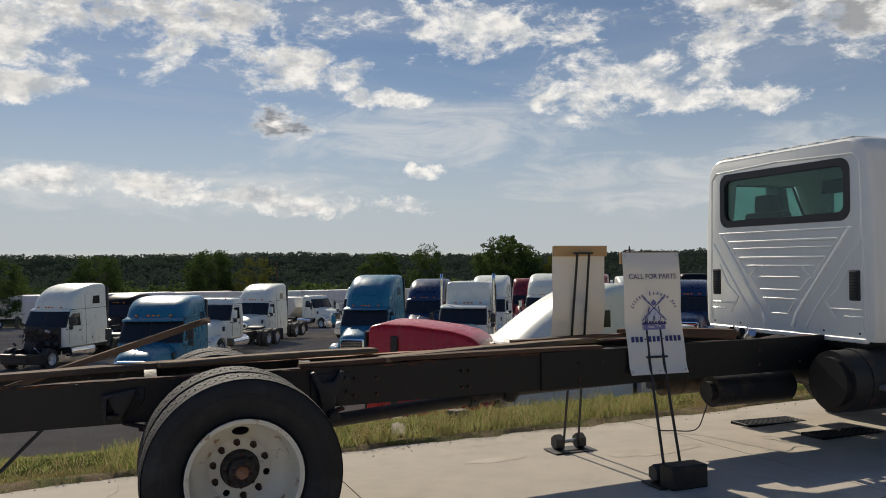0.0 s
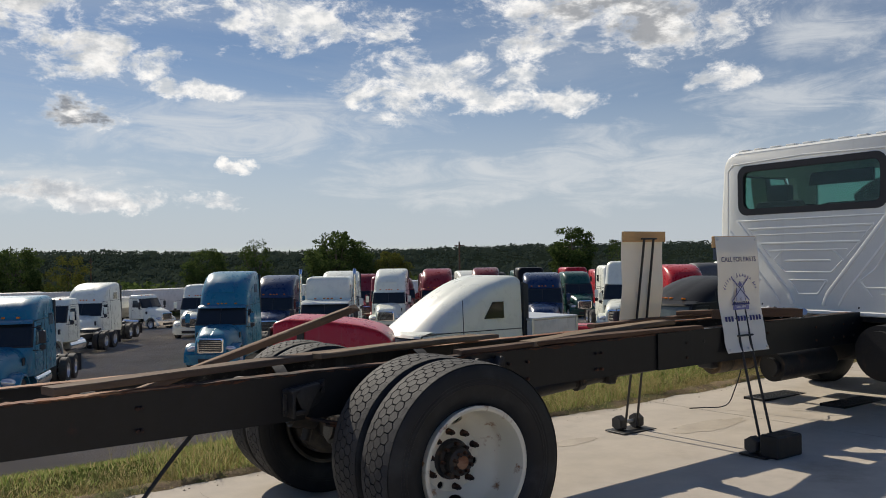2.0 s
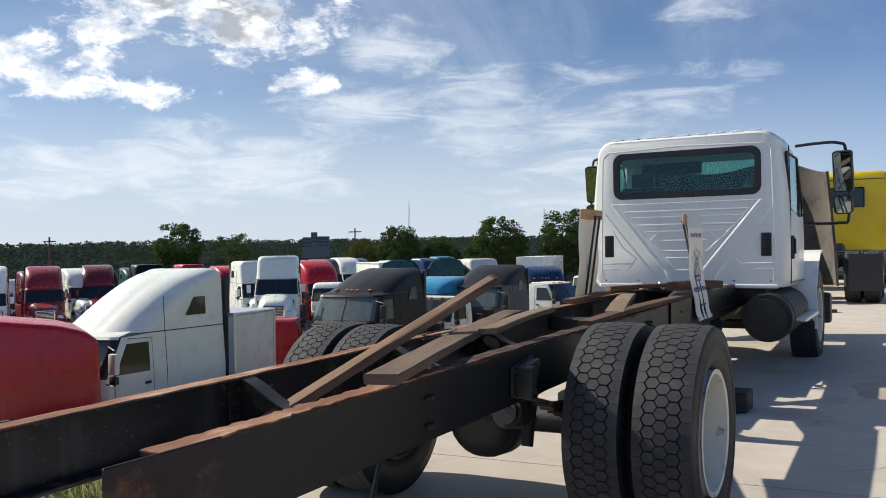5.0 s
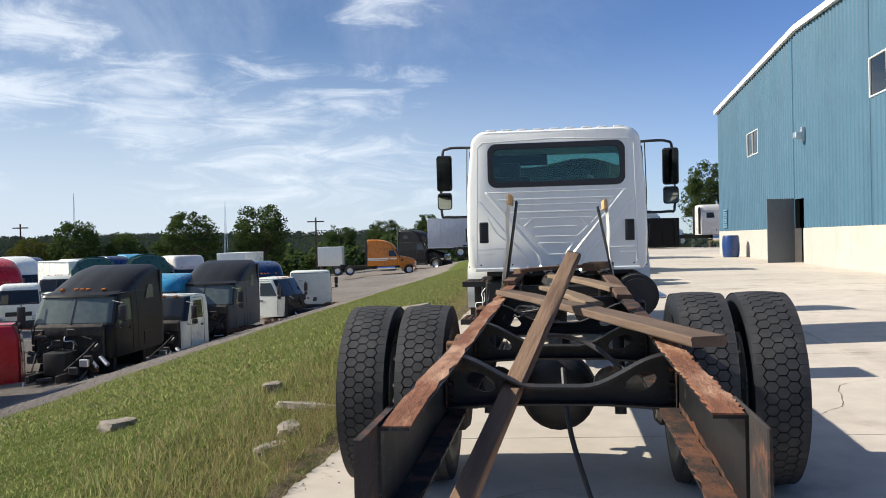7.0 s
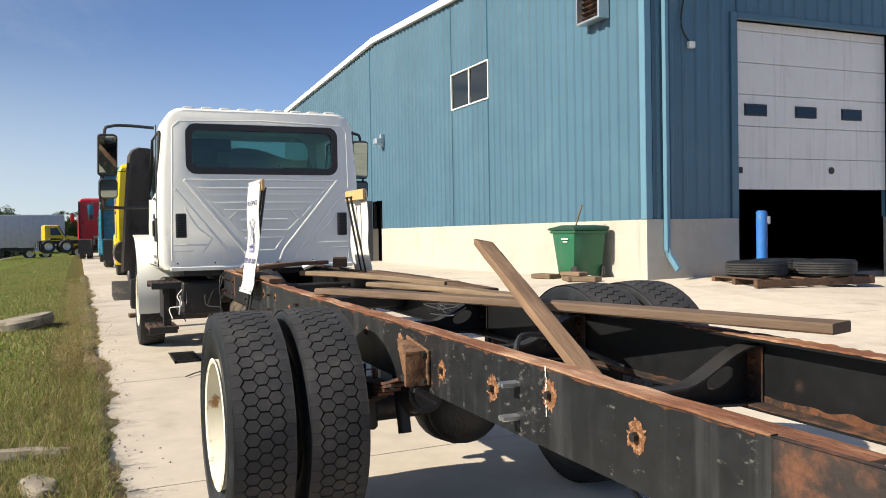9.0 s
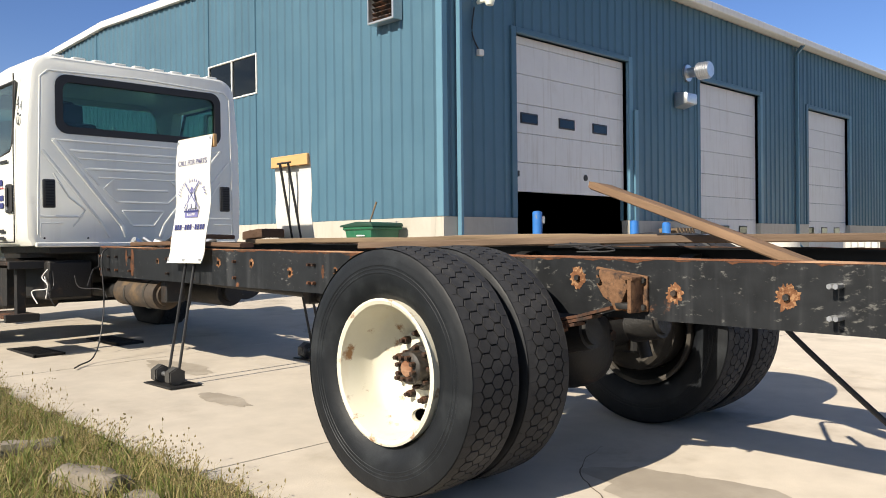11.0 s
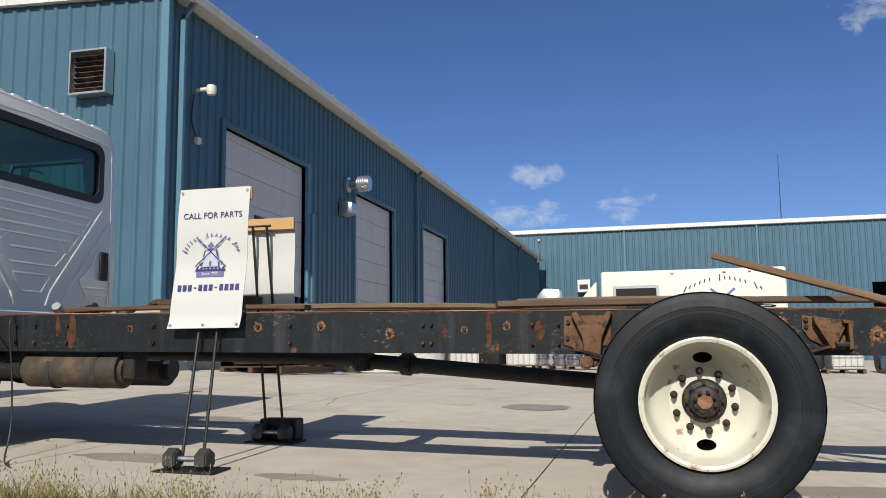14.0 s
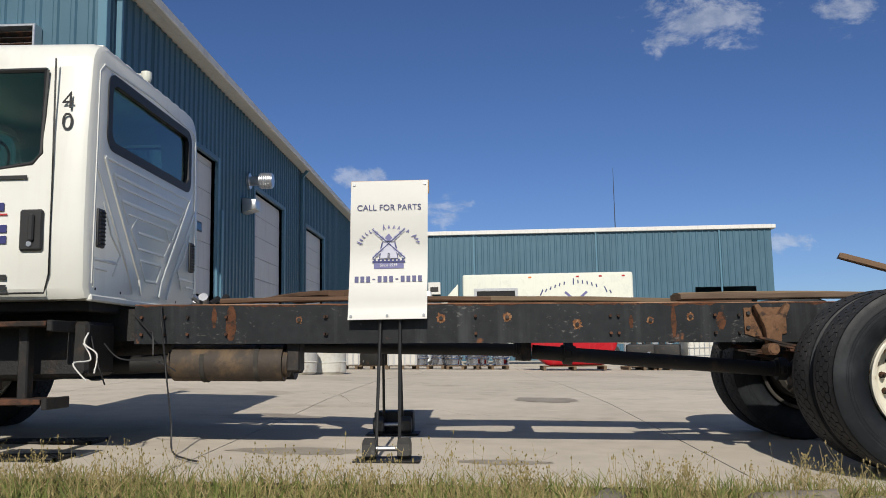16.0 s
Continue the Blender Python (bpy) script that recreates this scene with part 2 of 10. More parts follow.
RIM_WHITE = surface("white_steel_wheel", (0.70, 0.67, 0.555), rough=0.45, spots=(0.30, 0.15, 0.06), spot_scale=10.0, spot_cut=(0.575, 0.69), grain=9, grain_amount=0.08, bump=0.06, streak=(0.5, 0.3, 0.13), streak_amount=0.18)
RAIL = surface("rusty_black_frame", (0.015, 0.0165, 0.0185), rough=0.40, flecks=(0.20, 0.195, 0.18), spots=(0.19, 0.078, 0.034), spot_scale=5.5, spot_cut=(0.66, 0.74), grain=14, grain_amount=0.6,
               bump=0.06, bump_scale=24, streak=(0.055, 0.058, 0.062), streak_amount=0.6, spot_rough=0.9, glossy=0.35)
RUST = surface("rusty_steel", (0.125, 0.058, 0.034), rough=0.88, spots=(0.030, 0.024, 0.021), spot_scale=6.0, spot_cut=(0.38, 0.56), grain=24, grain_amount=0.5, bump=0.6, bump_scale=45, glossy=0.25)
RUST_TOP = surface("rusty_flange", (0.19, 0.080, 0.042), rough=0.85, spots=(0.44, 0.27, 0.17), spot_scale=6.0, spot_cut=(0.42, 0.66), grain=30, grain_amount=0.55, bump=0.7, bump_scale=50,
                   stretch=(1.0, 0.3, 1.0), glossy=0.25)
BLACK_STEEL = surface("greasy_black_steel", (0.013, 0.0125, 0.012), rough=0.58, spots=(0.10, 0.055, 0.03), spot_scale=6.0, spot_cut=(0.55, 0.8), grain=20, grain_amount=0.4, bump=0.3, bump_scale=50)
BLACK_PAINT = surface("black_paint", (0.018, 0.018, 0.018), rough=0.45, grain=12, grain_amount=0.25, bump=0.05)
BLACK_PLASTIC = surface("black_plastic", (0.022, 0.022, 0.023), rough=0.55, grain=20, grain_amount=0.2, bump=0.08)
# Near black that stands for shade in unlit rooms, doorways, pits and holes.
DARK = surface("shade_black", (0.012, 0.012, 0.013), rough=0.8, grain=4, grain_amount=0.3, bump=0.0)
SILVER = surface("dull_aluminium", (0.62, 0.63, 0.64), rough=0.36, metal=0.9, grain=18, grain_amount=0.2, bump=0.06, spots=(0.35, 0.33, 0.30), spot_scale=5, spot_cut=(0.6, 0.85))
CHROME = surface("chrome", (0.75, 0.76, 0.78), rough=0.14, metal=1.0, grain=5, grain_amount=0.05, bump=0.0)
MIRROR = surface("mirror_glass", (0.34, 0.42, 0.41), rough=0.02, metal=1.0, grain=3, grain_amount=0.01, bump=0.0)
TANK_BROWN = surface("stained_muffler_steel", (0.050, 0.038, 0.028), rough=0.7, metal=0.0, spots=(0.13, 0.085, 0.045), spot_scale=6, spot_cut=(0.45, 0.7), grain=14, grain_amount=0.4, bump=0.2)
WOOD = surface("weathered_board", (0.18, 0.13, 0.085), rough=0.85, spots=(0.085, 0.06, 0.042), spot_scale=4.0, spot_cut=(0.56, 0.76), grain=26, grain_amount=0.4, bump=0.4, bump_scale=60,
               stretch=(1.0, 0.12, 1.0), vary=0.2, glossy=0.2)
WOOD_GREY = surface("grey_beam", (0.135, 0.094, 0.066), rough=0.88, spots=(0.05, 0.038, 0.03), spot_scale=4.0, spot_cut=(0.5, 0.75), grain=26, grain_amount=0.5, bump=0.45, bump_scale=60,
                    stretch=(1.0, 0.12, 1.0), glossy=0.2)
ROCK = surface("weathered_rubble", (0.27, 0.235, 0.19), rough=0.95, spots=(0.13, 0.12, 0.08), spot_scale=5.0, spot_cut=(0.45, 0.7), grain=14, grain_amount=0.35, bump=0.5, bump_scale=40, glossy=0.2)
WOOD_BROWN = surface("brown_plank", (0.20, 0.128, 0.080), rough=0.86, spots=(0.05, 0.034, 0.025), spot_scale=4.0, spot_cut=(0.5, 0.72), grain=26, grain_amount=0.5, bump=0.45, bump_scale=60,
                     stretch=(1.0, 0.12, 1.0), glossy=0.2)
WOOD_OLD = surface("dark_old_board", (0.115, 0.070, 0.046), rough=0.88, spots=(0.055, 0.038, 0.028), spot_scale=5.0, spot_cut=(0.5, 0.72), grain=26, grain_amount=0.5, bump=0.5, bump_scale=60,
                   stretch=(1.0, 0.12, 1.0), vary=0.2, glossy=0.2)
CONCRETE = surface("pale_concrete", (0.50, 0.445, 0.368), rough=0.9, spots=(0.30, 0.255, 0.20), spot_scale=1.1, spot_cut=(0.52, 0.80), grain=4.0, grain_amount=0.22, bump=0.18, bump_scale=90, vary=0.07, glossy=0.25, chalky=0.25)
BAND = surface("concrete_wall", (0.45, 0.425, 0.37), rough=0.9, spots=(0.40, 0.37, 0.31), spot_scale=1.2, spot_cut=(0.5, 0.8), grain=4, grain_amount=0.12, bump=0.2, bump_scale=40, streak=(0.36, 0.33, 0.28), streak_amount=0.5, glossy=0.25)
BLUE_METAL = surface("blue_steel_sheet", (0.060, 0.138, 0.196), rough=0.44, spots=(0.078, 0.165, 0.222), spot_scale=0.8, spot_cut=(0.45, 0.9), grain=1.5, grain_amount=0.08, bump=0.02, bump_scale=2.0,
                     streak=(0.07, 0.145, 0.19), streak_amount=0.4, vary=0.05)
BLUE_TRIM = surface("pale_blue_trim", (0.105, 0.225, 0.305), rough=0.4, grain=3, grain_amount=0.1, bump=0.02, streak=(0.14, 0.25, 0.3), streak_amount=0.3)
WHITE_TRIM = surface("white_trim", (0.74, 0.73, 0.69), rough=0.5, grain=5, grain_amount=0.1, bump=0.05, streak=(0.5, 0.47, 0.4), streak_amount=0.4)
DOOR_WHITE = surface("white_door_panel", (0.66, 0.66, 0.65), rough=0.55, spots=(0.52, 0.5, 0.47), spot_scale=1.5, spot_cut=(0.55, 0.85), grain=3, grain_amount=0.08, bump=0.08, bump_scale=25, streak=(0.42, 0.38, 0.33), streak_amount=0.35)
VINYL = surface("white_sign_sheet", (0.80, 0.79, 0.74), rough=0.45, spots=(0.62, 0.55, 0.40), spot_scale=3.0, spot_cut=(0.58, 0.9), grain=5, grain_amount=0.06, bump=0.05, bump_scale=6)
NAVY = surface("navy_print", (0.035, 0.04, 0.16), rough=0.5, grain=30, grain_amount=0.15, bump=0.0)
DOOR_GREY = surface("grey_steel_door", (0.13, 0.14, 0.15), rough=0.5, grain=6, grain_amount=0.15, bump=0.03)
BIN_GREEN = surface("green_bin_plastic", (0.014, 0.115, 0.055), rough=0.42, grain=8, grain_amount=0.15, bump=0.06, streak=(0.1, 0.16, 0.12), streak_amount=0.25)
BOLLARD_BLUE = surface("blue_bollard_paint", (0.03, 0.17, 0.50), rough=0.45, spots=(0.2, 0.22, 0.24), spot_scale=7, spot_cut=(0.62, 0.75), grain=8, grain_amount=0.15, bump=0.1)
ORANGE_LENS = surface("amber_lens", (0.75, 0.20, 0.02), rough=0.2, grain=5, grain_amount=0.05, bump=0.0)
GLASS = glass("cab_glass")
GLASS_DARK = glass("dark_glass", (0.045, 0.05, 0.052), 0.01)
PALE_TANK = surface("dirty_white_plastic", (0.62, 0.61, 0.55), rough=0.45, spots=(0.42, 0.36, 0.27), spot_scale=3.5, spot_cut=(0.52, 0.8), grain=6, grain_amount=0.12, bump=0.1)
HOOD_INSIDE = surface("hood_underside", (0.10, 0.088, 0.074), rough=0.8, spots=(0.04, 0.036, 0.03), spot_scale=3.0, spot_cut=(0.45, 0.7), grain=10, grain_amount=0.25, bump=0.3)


def ground_material():
    """Gravel yard, grass bank and the wooded distance, by place."""
    m = bpy.data.materials.new("ground")
    m.use_nodes = True
    k = Nodes(m.node_tree)
    at = k.add("ShaderNodeTexCoord").outputs["Object"]
    sep = k.add("ShaderNodeSeparateXYZ")
    k.link(at, sep.inputs[0])
    x, y, z = sep.outputs
    n1, n2 = k.noise(at, 0.35, 5.0), k.noise(at, 7.0, 6.0, 0.65)
    n3 = k.noise(at, 45.0, 4.0, 0.7)
    green = k.mix(k.ramp(n2, 0.38, 0.62), (0.115, 0.155, 0.038, 1), (0.215, 0.24, 0.075, 1))
    dry = k.mix(k.ramp(n3, 0.3, 0.7), (0.16, 0.115, 0.05, 1), (0.27, 0.215, 0.115, 1))
    near = k.ramp(k.math("ADD", x, k.math("MULTIPLY", n1, 1.6)), -2.0, -0.9)
    patch = k.math("MAXIMUM", k.math("MULTIPLY", near, 0.75), k.ramp(n1, 0.56, 0.76, 0.0, 0.5))
    grass = k.mix(patch, green, dry)
    gravel = k.mix(k.ramp(n3, 0.35, 0.65), (0.24, 0.205, 0.165, 1), (0.52, 0.46, 0.39, 1))
    gravel = k.mix(k.ramp(n1, 0.4, 0.65), gravel, (0.31, 0.275, 0.23, 1))
    foot = k.ramp(k.math("ADD", x, k.math("ADD", k.math("MULTIPLY", n1, 2.2), k.math("MULTIPLY", n2, 0.8))), -7.5, -6.9)
    yard = k.mix(foot, gravel, grass)
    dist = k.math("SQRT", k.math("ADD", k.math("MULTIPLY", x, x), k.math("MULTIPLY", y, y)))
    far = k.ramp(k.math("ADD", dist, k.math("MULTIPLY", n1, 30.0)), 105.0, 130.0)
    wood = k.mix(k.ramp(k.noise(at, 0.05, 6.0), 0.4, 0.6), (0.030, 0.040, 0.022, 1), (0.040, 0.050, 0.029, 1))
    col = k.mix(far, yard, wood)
    b = k.add("ShaderNodeBsdfPrincipled", _Roughness=0.95)
    b.inputs["Specular IOR Level"].default_value = 0.0
    b.inputs["Diffuse Roughness"].default_value = 1.0
    k.link(col, b.inputs["Base Color"])
    h = k.add("ShaderNodeBump", _Strength=0.9, _Distance=0.05)
    k.link(n3, h.inputs["Height"]), k.link(h.outputs[0], b.inputs["Normal"])
    out = k.add("ShaderNodeOutputMaterial")
    k.link(b.outputs[0], out.inputs[0])
    return m


GROUND = ground_material()


def leafy(name, a, b, back=0.25):
    """Leaves and grass: two tones from piece to piece, a little light through."""
    m = bpy.data.materials.new(name)
    m.use_nodes = True
    k = Nodes(m.node_tree)
    isl = k.add("ShaderNodeNewGeometry").outputs["Random Per Island"]
    col = k.mix(isl, (*a, 1), (*b, 1))
    d = k.add("ShaderNodeBsdfDiffuse", _Roughness=0.9)
    t = k.add("ShaderNodeBsdfTranslucent")
    k.link(col, d.inputs[0]), k.link(col, t.inputs[0])
    mx = k.add("ShaderNodeMixShader", _Fac=back)
    k.link(d.outputs[0], mx.inputs[1]), k.link(t.outputs[0], mx.inputs[2])
    out = k.add("ShaderNodeOutputMaterial")
    k.link(mx.outputs[0], out.inputs[0])
    return m


LEAF = leafy("leaves", (0.040, 0.068, 0.020), (0.105, 0.140, 0.045), 0.30)
LEAF_YELLOW = leafy("yellowing_leaves", (0.07, 0.09, 0.02), (0.17, 0.16, 0.04))
# Leaf green greyed and paled: distance haze is mixed into this colour.
WOODS = leafy("hazed_far_leaves", (0.056, 0.074, 0.056), (0.082, 0.104, 0.074), 0.2)
BLADE = leafy("grass_blades", (0.17, 0.225, 0.058), (0.40, 0.41, 0.165), 0.44)
BLADE_DRY = leafy("dry_grass_blades", (0.25, 0.215, 0.08), (0.56, 0.46, 0.25), 0.3)
WINDSCREEN = surface("tinted_windscreen", (0.018, 0.022, 0.024), rough=0.07, grain=2, grain_amount=0.2, bump=0.0)
# Pale base colour holds the sky's reflection in the stripped cabs' glass.
WINDSCREEN_PALE = surface("sky_toned_windscreen", (0.11, 0.135, 0.125), rough=0.12, grain=5, grain_amount=0.35, bump=0.0)
BARK = surface("bark", (0.085, 0.065, 0.048), rough=0.95, grain=10, grain_amount=0.4, bump=0.6, bump_scale=20)


# ---- mesh helpers ----
def mesh_of(name, bm, smooth=35):
    me = bpy.data.meshes.new(name)
    bm.normal_update()
    if smooth:
        lim = radians(smooth)
        for f in bm.faces:
            f.smooth = True
        for e in bm.edges:
            e.smooth = len(e.link_faces) == 2 and e.calc_face_angle(4) < lim
    bm.to_mesh(me)
    bm.free()
    return me


def part(name, bm, material, parent=None, label="", smooth=35):
    """One mesh object from a bmesh or a mesh, under a thing or a part."""
    me = bm if isinstance(bm, bpy.types.Mesh) else mesh_of(name, bm, smooth)
    if material and not len(me.materials):
        me.materials.append(material)
    ob = new(name, me)
    if parent:
        ob.parent = parent
    if label:
        tagged(ob, label)
    return ob


def thing(name, label, category, group="", kind="", at=None):
    ob = new(name)
    ob.empty_display_size = 0.2
    if at is not None:
        ob.matrix_world = at
    return tagged(ob, label, category, group, kind)


def bm_box(x0, x1, y0, y1, z0, z1, bevel=0.0, bm=None, m=None, seg=1):
    own = bmesh.new()
    bmesh.ops.create_cube(own, size=1)
    for v in own.verts:
        v.co = Vector((x0 + (v.co.x + 0.5) * (x1 - x0), y0 + (v.co.y + 0.5) * (y1 - y0), z0 + (v.co.z + 0.5) * (z1 - z0)))
    if bevel:
        bmesh.ops.bevel(own, geom=own.edges[:], offset=bevel, segments=seg, affect="EDGES", profile=0.6)
    if m is not None:
        bmesh.ops.transform(own, matrix=m, verts=own.verts)
    return merge(bm, own)


def merge(bm, own):
    if bm is None:
        return own
    tmp = bpy.data.meshes.new("tmp")
    own.to_mesh(tmp)
    own.free()
    bm.from_mesh(tmp)
    bpy.data.meshes.remove(tmp)
    return bm


def bm_cyl(a, b, r, r2=None, n=14, bm=None, bevel=0.0):
    """A rod from a to b."""
    a, b = Vector(a), Vector(b)
    own = bmesh.new()
    bmesh.ops.create_cone(own, cap_ends=True, segments=n, radius1=r, radius2=r if r2 is None else r2, depth=(b - a).length)
    if bevel:
        caps = [e for e in own.edges if any(len(f.verts) == n for f in e.link_faces)]
        bmesh.ops.bevel(own, geom=caps, offset=bevel, segments=2, affect="EDGES")
    q = (b - a).to_track_quat("Z", "Y").to_matrix().to_4x4()
    bmesh.ops.transform(own, matrix=Matrix.Translation((a + b) / 2) @ q, verts=own.verts)
    return merge(bm, own)


def bm_tube(points, r, n=8, bm=None):
    """A bent pipe through points."""
    own = bmesh.new()
    pts = [Vector(p) for p in points]
    rings = []
    for i, p in enumerate(pts):
        d = (pts[min(i + 1, len(pts) - 1)] - pts[max(i - 1, 0)]).normalized()
        q = d.to_track_quat("Z", "Y")
        rings.append([own.verts.new(p + q @ Vector((r * math.cos(2 * math.pi * j / n), r * math.sin(2 * math.pi * j / n), 0))) for j in range(n)])
    for a, b in zip(rings, rings[1:]):
        for j in range(n):
            own.faces.new((a[j], a[(j + 1) % n], b[(j + 1) % n], b[j]))
    own.faces.new(rings[0][::-1]), own.faces.new(rings[-1])
    return merge(bm, own)


def curve_points(points, steps=6):
    """A smooth run through points."""
    pts = [Vector(p) for p in points]
    out = []
    for i in range(len(pts) - 1):
        p0, p1, p2, p3 = pts[max(i - 1, 0)], pts[i], pts[i + 1], pts[min(i + 2, len(pts) - 1)]
        for s in range(steps):
            t = s / steps
            out.append(0.5 * ((2 * p1) + (p2 - p0) * t + (2 * p0 - 5 * p1 + 4 * p2 - p3) * t * t + (3 * p1 - p0 - 3 * p2 + p3) * t ** 3))
    return out + [pts[-1]]


def bm_lathe(profile, n=32, axis="x", bm=None, closed=False):
    """Turns (along, radius) pairs round the x axis (or y, z)."""
    own = bmesh.new()
    rings = []
    for s, r in profile:
        ring = []
        for j in range(n):
            a = 2 * math.pi * j / n
            c, d = r * math.cos(a), r * math.sin(a)
            ring.append(own.verts.new({"x": (s, c, d), "y": (d, s, c), "z": (c, d, s)}[axis]))
        rings.append(ring)
    pairs = list(zip(rings, rings[1:])) + ([(rings[-1], rings[0])] if closed else [])
    for a, b in pairs:
        for j in range(n):
            own.faces.new((a[j], a[(j + 1) % n], b[(j + 1) % n], b[j]))
    bmesh.ops.recalc_face_normals(own, faces=own.faces)
    return merge(bm, own)


def bm_prism(outline, x0, x1, bevel=0.0, bm=None, taper=1.0, seg=2, plane="yz"):
    """A side profile of (y, z) pairs, made x0 to x1 wide. taper narrows the top."""
    own = bmesh.new()
    zs = [p[1] for p in outline]
    lo, hi = min(zs), max(zs)
    mid = (x0 + x1) / 2
    sides = []
    for x in (x0, x1):
        row = []
        for a, b in outline:
            f = 1 + (taper - 1) * (b - lo) / max(hi - lo, 1e-6)
            xx = mid + (x - mid) * f
            row.append(own.verts.new((xx, a, b) if plane == "yz" else (a, xx, b) if plane == "xz" else (a, b, xx)))
        sides.append(row)
    n = len(outline)
    for i in range(n):
        own.faces.new((sides[0][i], sides[0][(i + 1) % n], sides[1][(i + 1) % n], sides[1][i]))
    own.faces.new(sides[0][::-1]), own.faces.new(sides[1])
    bmesh.ops.recalc_face_normals(own, faces=own.faces)
    if bevel:
        bmesh.ops.bevel(own, geom=own.edges[:], offset=bevel, segments=seg, affect="EDGES", profile=0.55, clamp_overlap=True)
    return merge(bm, own)


def rounded(w, h, r, n=5, cx=0.0, cy=0.0):
    """Outline of a rounded rectangle."""
    out = []
    for sx, sy, a0 in ((1, 1, 0), (-1, 1, 90), (-1, -1, 180), (1, -1, 270)):
        for i in range(n + 1):
            a = radians(a0 + 90 * i / n)
            out.append((cx + sx * (w / 2 - r) + r * math.cos(a), cy + sy * (h / 2 - r) + r * math.sin(a)))
    return out


def carve(body, *cutters):
    """The mesh of body with the cutters' bmeshes taken out of it."""
    ob = new("carving", mesh_of("carving", body, 0))
    others = []
    for c in cutters:
        o = new("cutter", mesh_of("cutter", c, 0))
        others.append(o)
        mod = ob.modifiers.new("cut", "BOOLEAN")
        mod.object, mod.operation, mod.solver = o, "DIFFERENCE", "EXACT"
    dg = bpy.context.evaluated_depsgraph_get()
    dg.update()
    me = bpy.data.meshes.new_from_object(ob.evaluated_get(dg))
    for o in [ob] + others:
        old = o.data
        bpy.data.objects.remove(o)
        bpy.data.meshes.remove(old)
    bm = bmesh.new()
    bm.from_mesh(me)
    bpy.data.meshes.remove(me)
    return bm


def sheet_from(verts, faces, name):
    me = bpy.data.meshes.new(name)
    me.from_pydata(verts, [], faces)
    me.update()
    return me


def writing(text, size, m, material, parent, name="lettering", align="CENTER"):
    cu = bpy.data.curves.new(name, "FONT")
    cu.body, cu.size, cu.align_x, cu.align_y, cu.extrude = text, size, align, "CENTER", 0.0006
    cu.materials.append(material)
    ob = new(name, cu)
    ob.parent = parent
    ob.matrix_basis = m
    return ob


# ---- ground ----
def smooth01(a, b, v):
    t = min(max((v - a) / (b - a), 0.0), 1.0)
    return t * t * (3 - 2 * t)


def pad_z(x, y):
    """Height of the concrete: it climbs towards +y and swells at the building's corner."""
    rise = 0.026 * y if y < 9 else 0.234 + 0.16 * (1 - math.exp(-(y - 9) / 9))
    if y < -8:
        rise = -0.208 - 0.10 * (1 - math.exp((y + 8) / 8))
    if x > 14 and y < 9:
        rise *= 1 - 0.6 * smooth01(14, 40, x)
    rise += 0.02 * max(min(x, 4.0), -2.0) * (1 - smooth01(9, 18, x))
    return rise + 0.17 * math.exp(-((y - 8.6) / 4.0) ** 2 - ((x - 8.6) / 4.2) ** 2)


EDGE = -1.62
YARD = -3.2


def land_z(x, y):
    """Height of the soil: the bank falls to the yard, hills stand in the distance."""
    if x > EDGE:
        base = pad_z(x, max(min(y, 60), -60)) - 0.16
        return base - 2.0 * smooth01(60, 120, abs(y)) if abs(y) > 60 else base
    top = pad_z(EDGE, max(min(y, 60), -60)) + 0.015
    d = EDGE - x
    floor_z = -2.1 - 0.06 * min(max(0.0, -x - 12), 18.5) * (1 - 0.9 * smooth01(12, 26, y) * (1 - smooth01(29, 37, y)) * smooth01(-44, -28, x)) + 1.0 * smooth01(45, 85, y) * smooth01(-45, -15, x) - 0.035 * min(max(0.0, -x - 42), 70)
    fall = top - (0.03 * min(d, 1.2) + 0.235 * max(d - 1.2, 0))
    z = max(fall, floor_z)
    if d > 1 and z < floor_z + 0.25:
        z = floor_z + 0.06 * smooth01(floor_z, floor_z + 0.25, fall)
    w = smooth01(56, 68, y) * smooth01(-20, -15, x) * (1 - smooth01(110, 160, y))
    z += w * (-1.5 + 1.3 * smooth01(-15, -6, x) - z)
    z += 0.05 * noise.noise((x * 0.35, y * 0.35, 0.0)) * smooth01(0.2, 2, d)
    far = math.hypot(x, y)
    if far > 160:
        a = math.degrees(math.atan2(y, -x))
        ridge = 11.5 + 3.0 * smooth01(20, 60, a) + 3 * noise.noise((a * 0.06, 1.0, 0.0)) + 1.5 * noise.noise((a * 0.4, 5.0, 0.0))
        z += (ridge + 3.2 - 0) * smooth01(320, 1000, far) - 4.0 * smooth01(160, 260, far) * (1 - smooth01(320, 700, far))
    return z


def make_ground():
    def steps(near, mid, far):
        out = list(np.arange(-near, near + 0.01, 0.5)) + list(np.arange(near + 2, mid, 3.0)) + list(np.geomspace(mid, far, 22))
        out += [-v for v in out if v > near]
        return sorted(set(round(v, 3) for v in out))
    xs, ys = steps(14, 90, 3000), steps(20, 110, 3000)
    verts = [(x, y, land_z(x, y)) for y in ys for x in xs]
    n = len(xs)
    faces = [(j * n + i, j * n + i + 1, (j + 1) * n + i + 1, (j + 1) * n + i) for j in range(len(ys) - 1) for i in range(n - 1)]
    me = sheet_from(verts, faces, "ground")
    me.polygons.foreach_set("use_smooth", [True] * len(me.polygons))
    tagged(part("ground", me, GROUND), "grassy bank above a gravel yard with wooded hills beyond", "ground", kind="structure")


make_ground()


